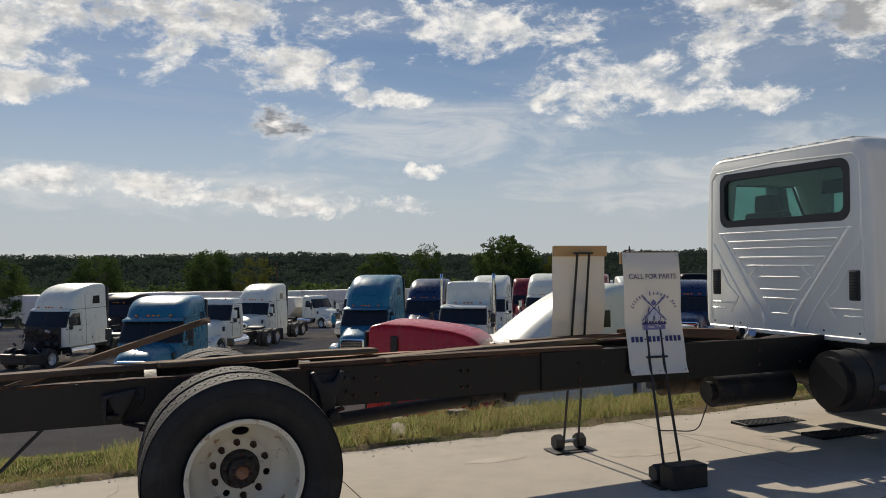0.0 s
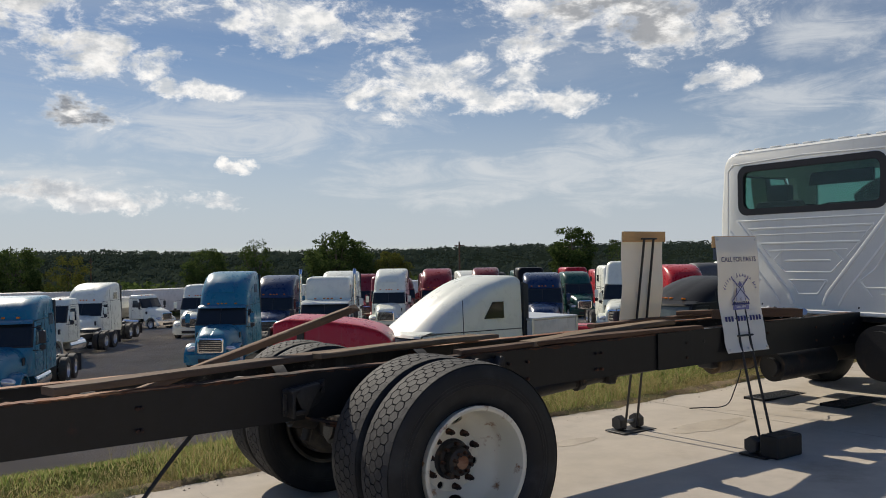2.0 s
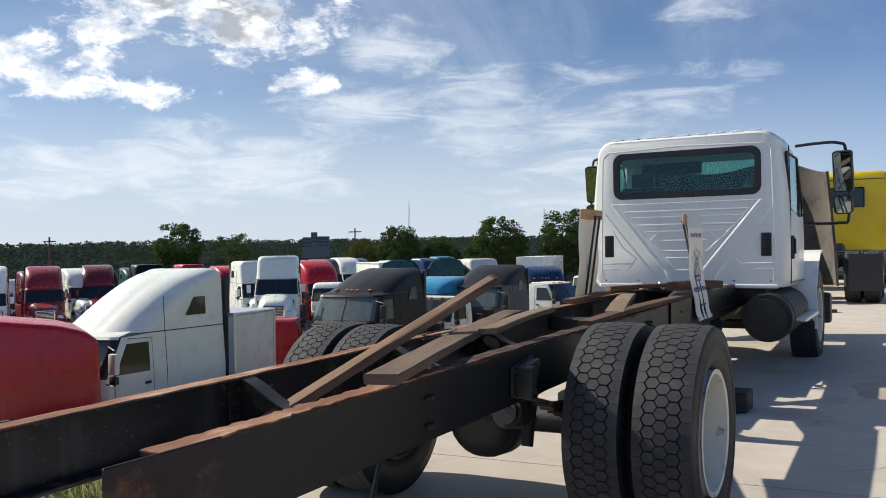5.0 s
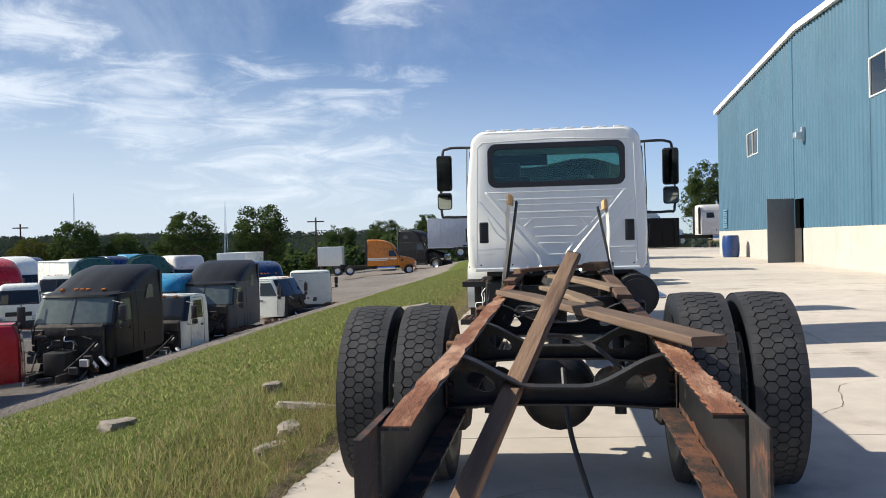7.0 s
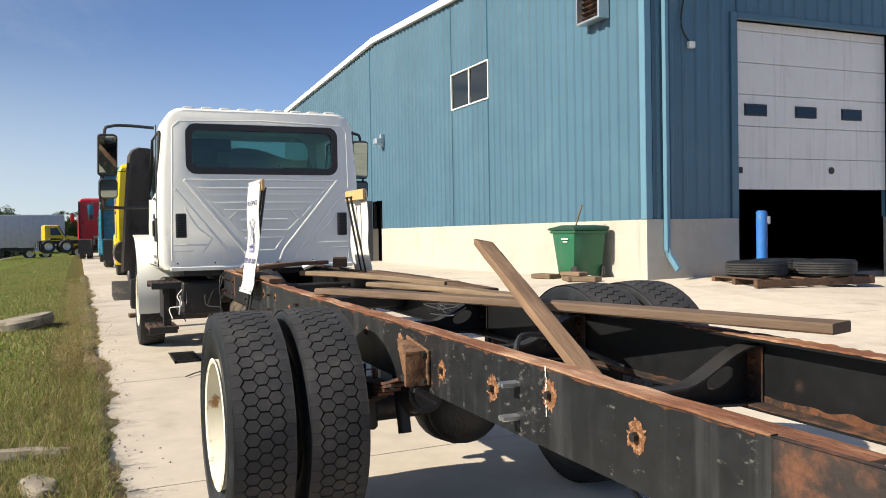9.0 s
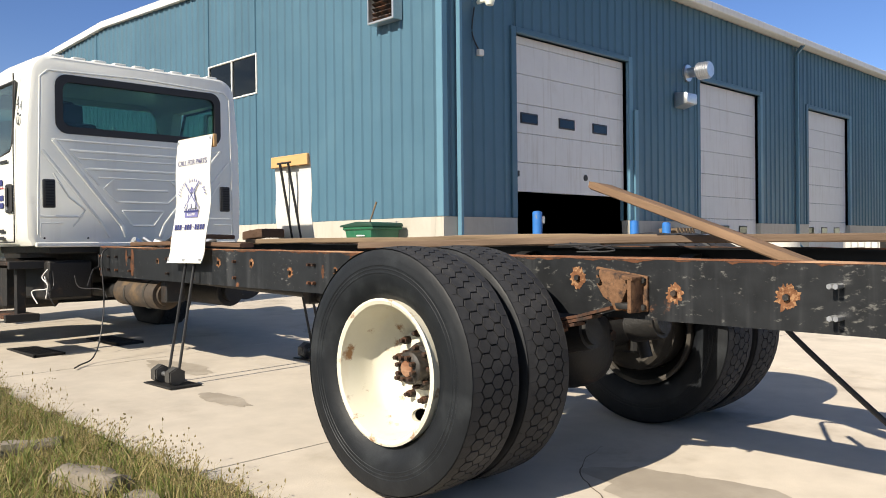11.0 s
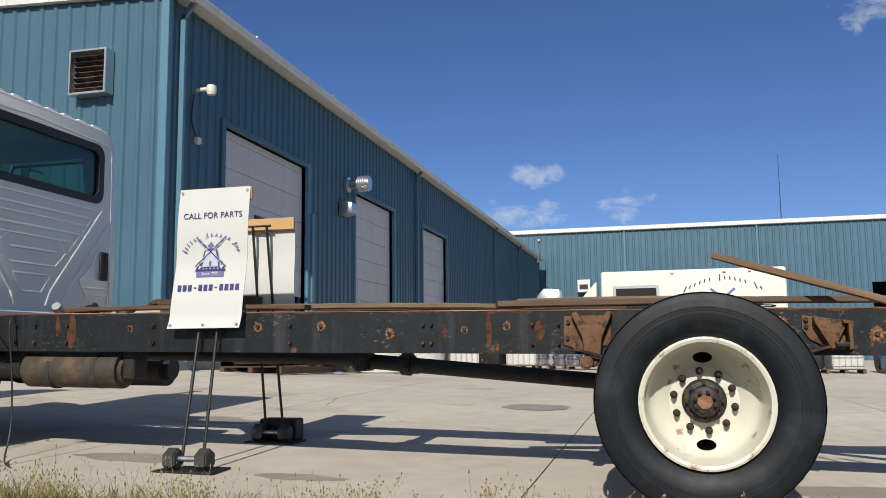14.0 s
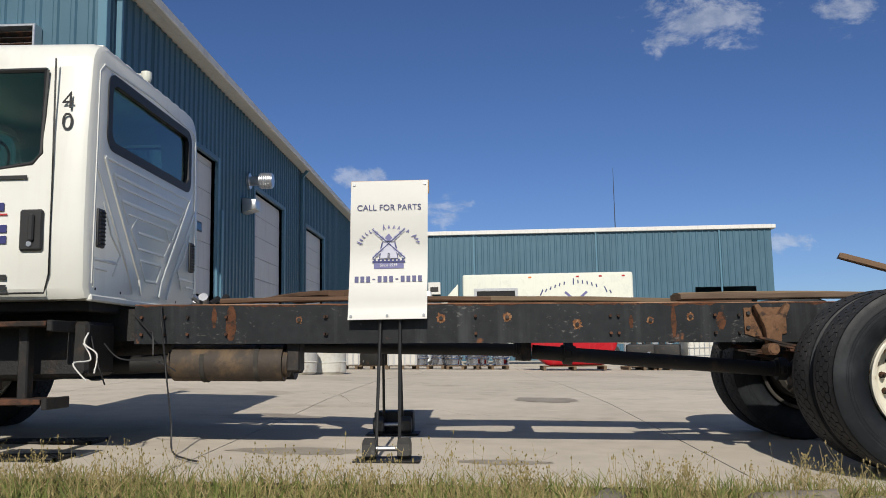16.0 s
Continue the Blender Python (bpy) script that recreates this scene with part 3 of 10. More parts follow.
# ---- building ----
def split_spans(lo, hi, holes):
    """What is left of lo..hi without the holes."""
    out = [(lo, hi)]
    for a, b in holes:
        nxt = []
        for p, q in out:
            if b <= p or a >= q:
                nxt.append((p, q))
                continue
            if a > p:
                nxt.append((p, a))
            if b < q:
                nxt.append((b, q))
        out = nxt
    return [(p, q) for p, q in out if q - p > 0.01]


def ribbed_panels(wall, u0, u1, z0, top, holes, place, pitch=0.305, ribs=3, depth=0.032):
    """Ribbed steel sheets as panels of a wall. place(u, d, z) gives the point; top(u) the height; holes: (u0, u1, z0, z1)."""
    prof = [(0.0, 0.0), (0.60, 0.0), (0.70, 1.0), (0.90, 1.0), (1.0, 0.0)]
    marks = sorted({round(v, 4) for h in holes for v in h[:2]})
    u = u0
    while u < u1 - 1e-4:
        end = min(u + pitch * ribs, u1)
        verts, faces = [], []
        stops = []
        k = u
        while k < end - 1e-4:
            for s, d in prof[:-1]:
                if k + s * pitch < end:
                    stops.append((k + s * pitch, d))
            k += pitch
        stops.append((end, 0.0))
        for mk in marks:
            if u < mk < end and all(abs(mk - s[0]) > 0.004 for s in stops):
                stops.append((mk, 0.0))
        stops.sort()
        for (a, da), (b, db) in zip(stops, stops[1:]):
            mid = (a + b) / 2
            cut = [(h[2], h[3]) for h in holes if h[0] < mid < h[1]]
            for lo, hi in split_spans(z0, 99, cut):
                ta, tb = (top(a), top(b)) if hi > 50 else (hi, hi)
                i = len(verts)
                verts += [place(a, da * depth, lo), place(b, db * depth, lo), place(b, db * depth, tb), place(a, da * depth, ta)]
                faces.append((i, i + 1, i + 2, i + 3))
        part("panel", sheet_from(verts, faces, "panel"), BLUE_METAL, wall)
        u = end


def plain_wall(name, u0, u1, z0, z1, holes, place, thick, material):
    """A flat wall with thickness and holes through it."""
    us = sorted({u0, u1, *[v for h in holes for v in h[:2] if u0 < v < u1]})
    bm = bmesh.new()
    for a, b in zip(us, us[1:]):
        cut = [(h[2], h[3]) for h in holes if h[0] < (a + b) / 2 < h[1]]
        for lo, hi in split_spans(z0, z1, cut):
            c = [Vector(place(p, d, q)) for d in (0.0, -thick) for p, q in ((a, lo), (b, lo), (b, hi), (a, hi))]
            vs = [bm.verts.new(p) for p in c]
            for f in ((0, 1, 2, 3), (7, 6, 5, 4), (0, 4, 5, 1), (1, 5, 6, 2), (2, 6, 7, 3), (3, 7, 4, 0)):
                bm.faces.new([vs[i] for i in f])
    bmesh.ops.recalc_face_normals(bm, faces=bm.faces)
    return part(name, bm, material, smooth=0)


WX, WY0, WY1, EX1 = 7.66, 8.55, 37.3, 55.4       # west face, south face, north end, east end
RIDGE_Y, RIDGE_Z, EAVE = 23.4, 7.85, 7.18
BAND_Z, BASE_Z = 1.56, -0.4


def gable(y):
    return RIDGE_Z - (RIDGE_Z - EAVE) * abs(y - RIDGE_Y) / (RIDGE_Y - WY0)


def make_window(name, y0, y1, z0, z1, parent=None):
    w = tagged(part(name, bm_box(WX - 0.035, WX + 0.05, y0 - 0.038, y0, z0 - 0.038, z1 + 0.038, 0.006), WHITE_TRIM),
               "white framed sliding window in blue steel wall", "window", kind="structure")
    mid = (y0 + y1) / 2
    for a, b, c, d in ((y1, y1 + 0.038, z0 - 0.038, z1 + 0.038), (y0, y1, z0 - 0.038, z0), (y0, y1, z1, z1 + 0.038), (mid - 0.02, mid + 0.02, z0, z1)):
        part("window_frame", bm_box(WX - 0.035, WX + 0.05, a, b, c, d, 0.006), WHITE_TRIM, w)
    for a, b in ((y0, mid - 0.02), (mid + 0.02, y1)):
        part("pane", bm_box(WX + 0.005, WX + 0.011, a, b, z0, z1), GLASS_DARK, w)


def make_building():
    def west(y, d, z):
        return (WX - d, y, z)

    def south(x, d, z):
        return (x, WY0 - d, z)

    win = [(14.85, 17.05, 4.72, 5.62), (29.0, 30.85, 4.55, 5.42)]
    side_door = (23.0, 24.0, -1.0, 2.5)
    holes_w = [*win, side_door]
    doors = [(9.75, 13.86, -1.0, 5.33), (17.27, 20.85, -1.0, 5.33), (24.35, 27.95, -1.0, 5.33)]
    wall_w = tagged(plain_wall("wall_west", WY0, WY1, BAND_Z, EAVE, holes_w, lambda y, d, z: (WX + 0.04 - d, y, z), 0.1, DARK),
                    "sunlit blue ribbed steel gable wall", "wall", kind="structure")
    ribbed_panels(wall_w, WY0, WY1, BAND_Z, gable, holes_w, west)
    band_w = tagged(plain_wall("wall_footing_west", WY0 + 0.192, WY1, BASE_Z, BAND_Z - 0.004, [side_door], lambda y, d, z: (WX - 0.03 - d, y, z), 0.22, BAND),
                    "pale concrete footing wall under blue steel", "wall", kind="structure")
    wall_s = tagged(plain_wall("wall_south", WX + 0.25, EX1, BAND_Z, EAVE - 0.1, doors, lambda x, d, z: (x, WY0 + 0.04 - d, z), 0.1, DARK),
                    "shaded blue ribbed steel wall with truck doors", "wall", kind="structure")
    ribbed_panels(wall_s, WX, EX1, BAND_Z, lambda x: EAVE, doors, south)
    tagged(plain_wall("wall_footing_south", WX - 0.03, EX1, BASE_Z, BAND_Z - 0.004, doors, lambda x, d, z: (x, WY0 - 0.03 - d, z), 0.22, BAND),
           "pale concrete footing wall under blue steel", "wall", kind="structure")
    tagged(part("wall_east", bm_box(EX1 - 0.2, EX1, WY0 + 0.1, WY1, BASE_Z, EAVE), BLUE_METAL), "blue steel end wall", "wall", kind="structure")
    tagged(part("wall_north", bm_box(WX + 0.2, EX1 - 0.2, WY1 - 0.2, WY1, BASE_Z, EAVE), BLUE_METAL), "blue steel back wall", "wall", kind="structure")
    # bay behind the open door: added lining, its shade coloured near black
    tagged(part("wall_inner", bm_box(WX + 0.3, 30.0, 24.0, 24.2, 0.0, EAVE - 0.2), DARK), "inner wall of the repair bay, shade put in as near black", "wall", kind="structure")
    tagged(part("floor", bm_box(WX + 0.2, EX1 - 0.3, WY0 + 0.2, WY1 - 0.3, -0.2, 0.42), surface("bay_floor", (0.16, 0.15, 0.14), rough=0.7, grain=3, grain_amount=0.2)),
           "dark concrete bay floor", "floor", kind="structure")
    tagged(part("ceiling", bm_box(WX + 0.2, EX1 - 0.3, WY0 + 0.2, WY1 - 0.3, EAVE - 0.35, EAVE - 0.25), DARK), "bay ceiling, shade put in as near black", "ceiling", kind="structure")
    # roof with white rake trim and eave gutter
    roof = tagged(part("roof", bm_prism([(WY0 - 0.25, EAVE + 0.02), (RIDGE_Y, RIDGE_Z + 0.03), (WY1 + 0.25, EAVE + 0.02), (WY1 + 0.25, EAVE + 0.16), (RIDGE_Y, RIDGE_Z + 0.17), (WY0 - 0.25, EAVE + 0.16)],
                                        WX - 0.02, EX1 + 0.1), WHITE_TRIM), "low metal roof with white edge", "roof", kind="structure")
    for y0, y1 in ((WY0 - 0.28, RIDGE_Y), (RIDGE_Y, WY1 + 0.28)):
        za, zb = gable(max(min(y0, WY1), WY0)), gable(max(min(y1, WY1), WY0))
        part("rake_trim", bm_prism([(y0, za + 0.0), (y1, zb + 0.0), (y1, zb + 0.19), (y0, za + 0.19)], WX - 0.14, WX - 0.022), WHITE_TRIM, roof)
    part("gutter", bm_box(WX - 0.1, EX1 + 0.1, WY0 - 0.40, WY0 - 0.255, EAVE - 0.02, EAVE + 0.17, 0.02), WHITE_TRIM, roof, "pale metal gutter")
    for x in (10.5, 14.8, 26.3, 38.0, 46.0):
        part("roof_bolt", bm_cyl((x, WY0 - 0.3, EAVE + 0.16), (x, WY0 - 0.3, EAVE + 0.26), 0.03, n=8), SILVER, roof)
    stack = bm_tube([(52.0, WY0 - 0.32, EAVE - 0.4), (52.0, WY0 - 0.5, EAVE - 0.3), (52.0, WY0 - 0.5, EAVE + 1.0)], 0.09)
    bm_cyl((52.0, WY0 - 0.5, EAVE + 1.0), (52.0, WY0 - 0.5, EAVE + 1.15), 0.2, n=12, bm=stack)
    part("vent_pipe", stack, SILVER, roof)
    # corner trim and downspouts
    tagged(part("trim", bm_box(WX - 0.05, WX + 0.10, WY0 - 0.045, WY0 + 0.12, BAND_Z, EAVE, 0.01), BLUE_TRIM), "blue corner trim of steel wall", "trim", kind="structure")
    for n, x in enumerate((8.03, 23.36, 37.9, 45.8)):
        pts = [(x, WY0 - 0.30, EAVE), (x, WY0 - 0.09, EAVE - 0.25), (x, WY0 - 0.09, 1.0), (x + 0.03, WY0 - 0.11, 0.9), (x + 0.06, WY0 - 0.30, 0.66)]
        bm = bmesh.new()
        for a, b in zip(pts, pts[1:]):
            a, b = Vector(a), Vector(b)
            d = b - a
            q = d.to_track_quat("Z", "Y").to_matrix().to_4x4()
            bm_box(-0.04, 0.04, -0.05, 0.05, -0.03, d.length + 0.03, 0.008, bm, Matrix.Translation(a) @ q)
        tagged(part("downspout", bm, BLUE_TRIM), "blue metal downspout on the wall", "downspout", kind="structure")
    # truck doors: jamb trim, panels, small panes
    for n, (x0, x1, _, top) in enumerate(doors):
        low = 2.11 if n == 0 else 0.44
        d = tagged(part(f"door_{n + 1}", bm_box(x0 - 0.16, x0 + 0.0, WY0 - 0.05, WY0 + 0.24, BAND_Z, top + 0.12, 0.01), BLUE_METAL),
                   "white sectional truck door, " + ("half raised over a dark bay" if n == 0 else "closed, in blue steel wall"), "door", kind="structure")
        part("door_jamb", bm_box(x1, x1 + 0.16, WY0 - 0.05, WY0 + 0.24, BAND_Z, top + 0.12, 0.01), BLUE_TRIM, d)
        part("door_head", bm_box(x0, x1, WY0 - 0.05, WY0 + 0.24, top, top + 0.12, 0.01), BLUE_METAL, d)
        hgt = 0.61
        z = low
        k = 0
        while z < top - 0.02:
            zt = min(z + hgt, top)
            row = part("door_section", bm_box(x0 + 0.01, x1 - 0.01, WY0 + 0.12, WY0 + 0.17, z + 0.004, zt - 0.004, 0.008), DOOR_WHITE, d)
            if (n == 0 and k == 2) or (n > 0 and k == 1):
                for f in ((0.07, 0.21), (0.385, 0.525), (0.69, 0.83)):
                    a, b = x0 + f[0] * (x1 - x0), x0 + f[1] * (x1 - x0)
                    part("pane_frame", bm_box(a, b, WY0 + 0.105, WY0 + 0.121, z + 0.20, z + 0.43, 0.006), BLACK_PLASTIC, row)
                    part("pane", bm_box(a + 0.03, b - 0.03, WY0 + 0.10, WY0 + 0.106, z + 0.23, z + 0.40), GLASS_DARK, row)
            z, k = zt, k + 1
        if n == 0:
            part("door_hole", bm_cyl((12.3, WY0 + 0.10, 2.5), (12.3, WY0 + 0.12, 2.5), 0.07, n=16), BLACK_PLASTIC, d)
            part("door_latch", bm_box(9.78, 9.98, WY0 + 0.09, WY0 + 0.12, 2.42, 2.54, 0.01), BLACK_PLASTIC, d)
    make_window("window_1", *win[0])
    make_window("window_2", *win[1])
    # open steel side door, its leaf stands square to the wall
    leaf = tagged(part("door_4", bm_box(-0.02, 0.02, -0.88, 0, 0.0, 2.13, 0.006), DOOR_GREY), "dark grey steel door standing open", "door", kind="structure")
    leaf.matrix_world = pose(WX - 0.06, 23.9, 0.40, 0, 0, -84)
    part("door_sign", bm_box(-0.026, -0.021, -0.62, -0.36, 1.25, 1.62), paint(0.03, 0.08, 0.3), leaf)
    part("door_knob", bm_cyl((-0.07, -0.8, 1.0), (-0.02, -0.8, 1.0), 0.03, n=10), SILVER, leaf)
    # things fixed to the walls
    ac = thing("wall_ventilator", "square metal wall ventilator with rusty louvre", "ventilator")
    part("hood_frame", carve(bm_box(WX - 0.26, WX - 0.02, 9.62, 10.40, 5.42, 6.26, 0.01), bm_box(WX - 0.5, WX - 0.05, 9.66, 10.36, 5.46, 6.22)), SILVER, ac)
    for i in range(7):
        z = 5.52 + 0.1 * i
        part("slat", bm_box(-0.05, 0.05, 9.67, 10.35, -0.006, 0.006, m=pose(WX - 0.14, 0, z, 0, 35, 0)), RUST, ac)
    lamp = thing("wall_lamp", "small silver floodlight on the wall", "lamp")
    bm = bm_box(WX - 0.34, WX - 0.12, 22.55, 22.85, 4.35, 4.55, 0.03)
    part("lamp_head", bm, SILVER, lamp)
    part("bracket", bm_box(WX - 0.14, WX - 0.03, 22.62, 22.78, 4.25, 4.7, 0.01), SILVER, lamp)
    louvre = thing("wall_louvre", "pale louvred vent low on the wall", "vent")
    for i in range(8):
        part("slat", bm_box(WX - 0.07, WX - 0.03, 35.2, 36.1, 1.7 + 0.11 * i, 1.78 + 0.11 * i, 0.01), BLUE_TRIM, louvre)
    cam1 = thing("wall_camera", "white dome camera under the eave", "camera")
    bm = bm_cyl((8.62, WY0 - 0.03, 5.72), (8.62, WY0 - 0.30, 5.72), 0.04)
    bm_lathe([(5.60, 0.01), (5.60, 0.07), (5.68, 0.10), (5.78, 0.09), (5.80, 0.0001)], 16, "z", bm)
    bmesh.ops.translate(bm, verts=[v for v in bm.verts if abs(v.co.x) < 0.2], vec=(8.62, WY0 - 0.34, 0))
    part("dome", bm, WHITE, cam1)
    part("cable", bm_tube(curve_points([(8.5, WY0 - 0.05, 5.6), (8.42, WY0 - 0.06, 5.1), (8.6, WY0 - 0.06, 4.8)]), 0.014, 6), BLACK_PLASTIC, cam1)
    part("junction_box", bm_box(8.56, 8.70, WY0 - 0.12, WY0 - 0.03, 4.68, 4.80, 0.01), WHITE_TRIM, cam1)
    vent = thing("exhaust_vent", "galvanised round exhaust hood on the wall", "vent")
    bm = bm_cyl((16.6, WY0 - 0.02, 5.42), (16.6, WY0 - 0.45, 5.42), 0.13, n=20)
    bm_cyl((16.6, WY0 - 0.02, 5.42), (16.6, WY0 - 0.08, 5.42), 0.22, n=20, bm=bm)
    part("duct", bm, SILVER, vent)
    part("hood", bm_cyl((16.6, WY0 - 0.34, 5.42), (16.6, WY0 - 0.70, 5.42), 0.215, n=24, bevel=0.03), SILVER, vent)
    for q in range(5):
        part("hood_rib", bm_lathe([(WY0 - 0.40 - 0.06 * q - 0.012, 0.214), (WY0 - 0.40 - 0.06 * q, 0.224), (WY0 - 0.40 - 0.06 * q + 0.012, 0.214)], 24, "y"), SILVER, vent).matrix_basis = pose(16.6, 0, 5.42)
    box = thing("wall_lamp", "grey wedge shaped wall light beside a truck door", "lamp")
    part("lamp_body", bm_prism([(WY0 - 0.03, 4.45), (WY0 - 0.40, 4.55), (WY0 - 0.40, 4.80), (WY0 - 0.03, 4.85)], 15.95, 16.45, 0.02), SILVER, box)
    box2 = thing("wall_lamp", "small grey wall light beside a truck door", "lamp")
    part("lamp_body", bm_prism([(WY0 - 0.03, 3.2), (WY0 - 0.35, 3.3), (WY0 - 0.35, 3.5), (WY0 - 0.03, 3.55)], 41.6, 42.2, 0.02), SILVER, box2)
    stripe = tagged(part("trim", bm_box(14.02, 14.18, WY0 - 0.10, WY0 - 0.052, 0.5, 4.2, 0.01), BLUE_TRIM), "pale blue flashing beside the truck door", "trim", kind="structure")


make_building()


def make_far_building():
    """Long blue shed across the lot."""
    X0, Y0, Y1, Z1 = 56.5, -19.2, 14.0, 9.3
    wall = tagged(plain_wall("wall_shed", Y0, Y1, -0.6, Z1 - 0.1, [(-18.0, -13.6, -2, 5.1)], lambda y, d, z: (X0 + 0.05 - d, y, z), 0.2, DARK), "long blue steel shed wall", "wall", kind="structure")
    ribbed_panels(wall, Y0, Y1, -0.4, lambda y: Z1, [(-18.0, -13.6, -2, 5.1)], lambda y, d, z: (X0 - d, y, z), pitch=0.45, ribs=5, depth=0.05)
    tagged(part("wall_shed_end", bm_box(X0, X0 + 25, Y0 - 0.1, Y0, -0.6, Z1), BLUE_METAL), "blue steel shed end wall", "wall", kind="structure")
    tagged(part("wall_shed_back", bm_box(X0 + 25, X0 + 25.2, Y0, Y1, -0.6, Z1), BLUE_METAL), "blue steel shed back wall", "wall", kind="structure")
    tagged(part("roof_shed", bm_box(X0 - 0.25, X0 + 25.3, Y0 - 0.4, Y1, Z1, Z1 + 0.3, 0.03), WHITE_TRIM), "shed roof with white edge", "roof", kind="structure")
    for y in (-15.5, -6.5, 2.5):
        tagged(part("downspout", bm_box(X0 - 0.16, X0 - 0.052, y - 0.06, y + 0.06, 0, Z1, 0.01), BLUE_TRIM), "blue downspout on the shed", "downspout", kind="structure")
    w = thing("wall_unit", "small white ventilation unit on the shed wall", "vent")
    part("unit_case", bm_box(X0 - 0.5, X0 - 0.06, 5.0, 5.9, 4.9, 5.8, 0.03), WHITE_TRIM, w)
    part("unit_grille", bm_box(X0 - 0.52, X0 - 0.505, 5.15, 5.75, 5.1, 5.45), BLACK_PLASTIC, w)
    a = thing("antenna", "thin radio mast behind the shed", "antenna")
    part("mast", bm_cyl((62, -8.9, Z1 - 1.0), (62, -8.9, Z1 + 6.0), 0.045, 0.015, 6), BLACK_STEEL, a)


make_far_building()


# ---- concrete pad ----
def make_pad():
    pad = tagged(thing("pavement", "pale worn concrete pad in large slabs", "pavement"), kind="structure")
    s = 4.55
    i = 0
    x = EDGE
    while x < 56.4:
        w = s if x < 30 else 2 * s
        y = -40.68
        while y < 60:
            h = 3.2 if x < 30 else 6.4
            x1, y1 = min(x + w, 56.4), y + h
            n = 5
            g = 0.0045
            verts, faces = [], []
            for b in range(n + 1):
                for a in range(n + 1):
                    u, v = x + g + (x1 - x - 2 * g) * a / n, y + g + (y1 - y - 2 * g) * b / n
                    verts.append((u, v, pad_z(u, v)))
            for b in range(n):
                for a in range(n):
                    j = b * (n + 1) + a
                    faces.append((j, j + 1, j + n + 2, j + n + 1))
            rim = [a for a in range(n + 1)] + [(b + 1) * (n + 1) - 1 for b in range(1, n + 1)] + [n * (n + 1) + a for a in range(n - 1, -1, -1)] + [b * (n + 1) for b in range(n - 1, 0, -1)]
            k = len(verts)
            verts += [(verts[j][0], verts[j][1], verts[j][2] - 0.15) for j in rim]
            m = len(rim)
            faces += [(rim[(q + 1) % m], rim[q], k + q, k + (q + 1) % m) for q in range(m)]
            part("slab", sheet_from(verts, faces, "slab"), CONCRETE, pad)
            y += h
        x += w


make_pad()


def pad_wear():
    """Cracks that wander over the slabs and a damp patch by the stands."""
    dark = surface("dirt_filled_crack", (0.13, 0.105, 0.08), rough=0.95, grain=20, grain_amount=0.3, bump=0.0, glossy=0.1)
    damp = surface("damp_concrete", (0.34, 0.295, 0.235), rough=0.7, spots=(0.42, 0.37, 0.30), spot_scale=3.0, spot_cut=(0.4, 0.7), grain=6, grain_amount=0.15, bump=0.1, glossy=0.3)
    wear = tagged(thing("pavement_wear", "fine cracks and damp stains in the concrete", "crack"), kind="structure")
    rnd = random.Random(44)
    for x, y, turn, ln in ((-1.3, -0.7, 20, 1.7), (1.6, 1.2, 70, 2.2), (3.0, 3.4, 15, 2.8), (2.4, -3.6, 100, 2.6), (-1.0, 6.6, 80, 1.4), (4.6, 6.0, 140, 3.0), (0.6, -3.3, 30, 1.6), (7.0, 1.0, 60, 3.5), (5.5, -2.0, 10, 2.6)):
        a = radians(turn)
        left, right = [], []
        bm = bmesh.new()
        n = int(ln / 0.05)
        for q in range(n + 1):
            w = 0.0032 * math.sin(math.pi * (q + 0.5) / (n + 1)) ** 0.5 * rnd.uniform(0.5, 1.2)
            left.append(bm.verts.new((x - w * math.sin(a), y + w * math.cos(a), pad_z(x, y) + 0.0025)))
            right.append(bm.verts.new((x + w * math.sin(a), y - w * math.cos(a), pad_z(x, y) + 0.0025)))
            a += rnd.gauss(0, 0.22)
            a += 0.12 * (radians(turn) - a)
            x, y = x + 0.05 * math.cos(a), y + 0.05 * math.sin(a)
        for q in range(n):
            bm.faces.new((left[q], left[q + 1], right[q + 1], right[q]))
        bmesh.ops.recalc_face_normals(bm, faces=bm.faces)
        part("crack", bm, dark, wear)
    for cx, cy, rx, ry in ((-0.25, 3.55, 0.16, 0.42), (-0.62, 2.25, 0.10, 0.28), (1.9, 4.3, 0.3, 0.5), (-0.2, -0.9, 0.25, 0.5), (4.4, 1.6, 0.5, 0.35)):
        bm = bmesh.new()
        rim = []
        for q in range(40):
            t = 2 * math.pi * q / 40
            f = 1 + 0.30 * noise.noise((2 * math.cos(t), 2 * math.sin(t), cx * 3)) + 0.14 * noise.noise((6 * math.cos(t), 6 * math.sin(t), cy))
            px, py = cx + rx * f * math.cos(t), cy + ry * f * math.sin(t)
            rim.append(bm.verts.new((px, py, pad_z(px, py) + 0.002)))
        bm.faces.new(rim)
        bmesh.ops.recalc_face_normals(bm, faces=bm.faces)
        part("damp_patch", bm, damp, wear)


pad_wear()


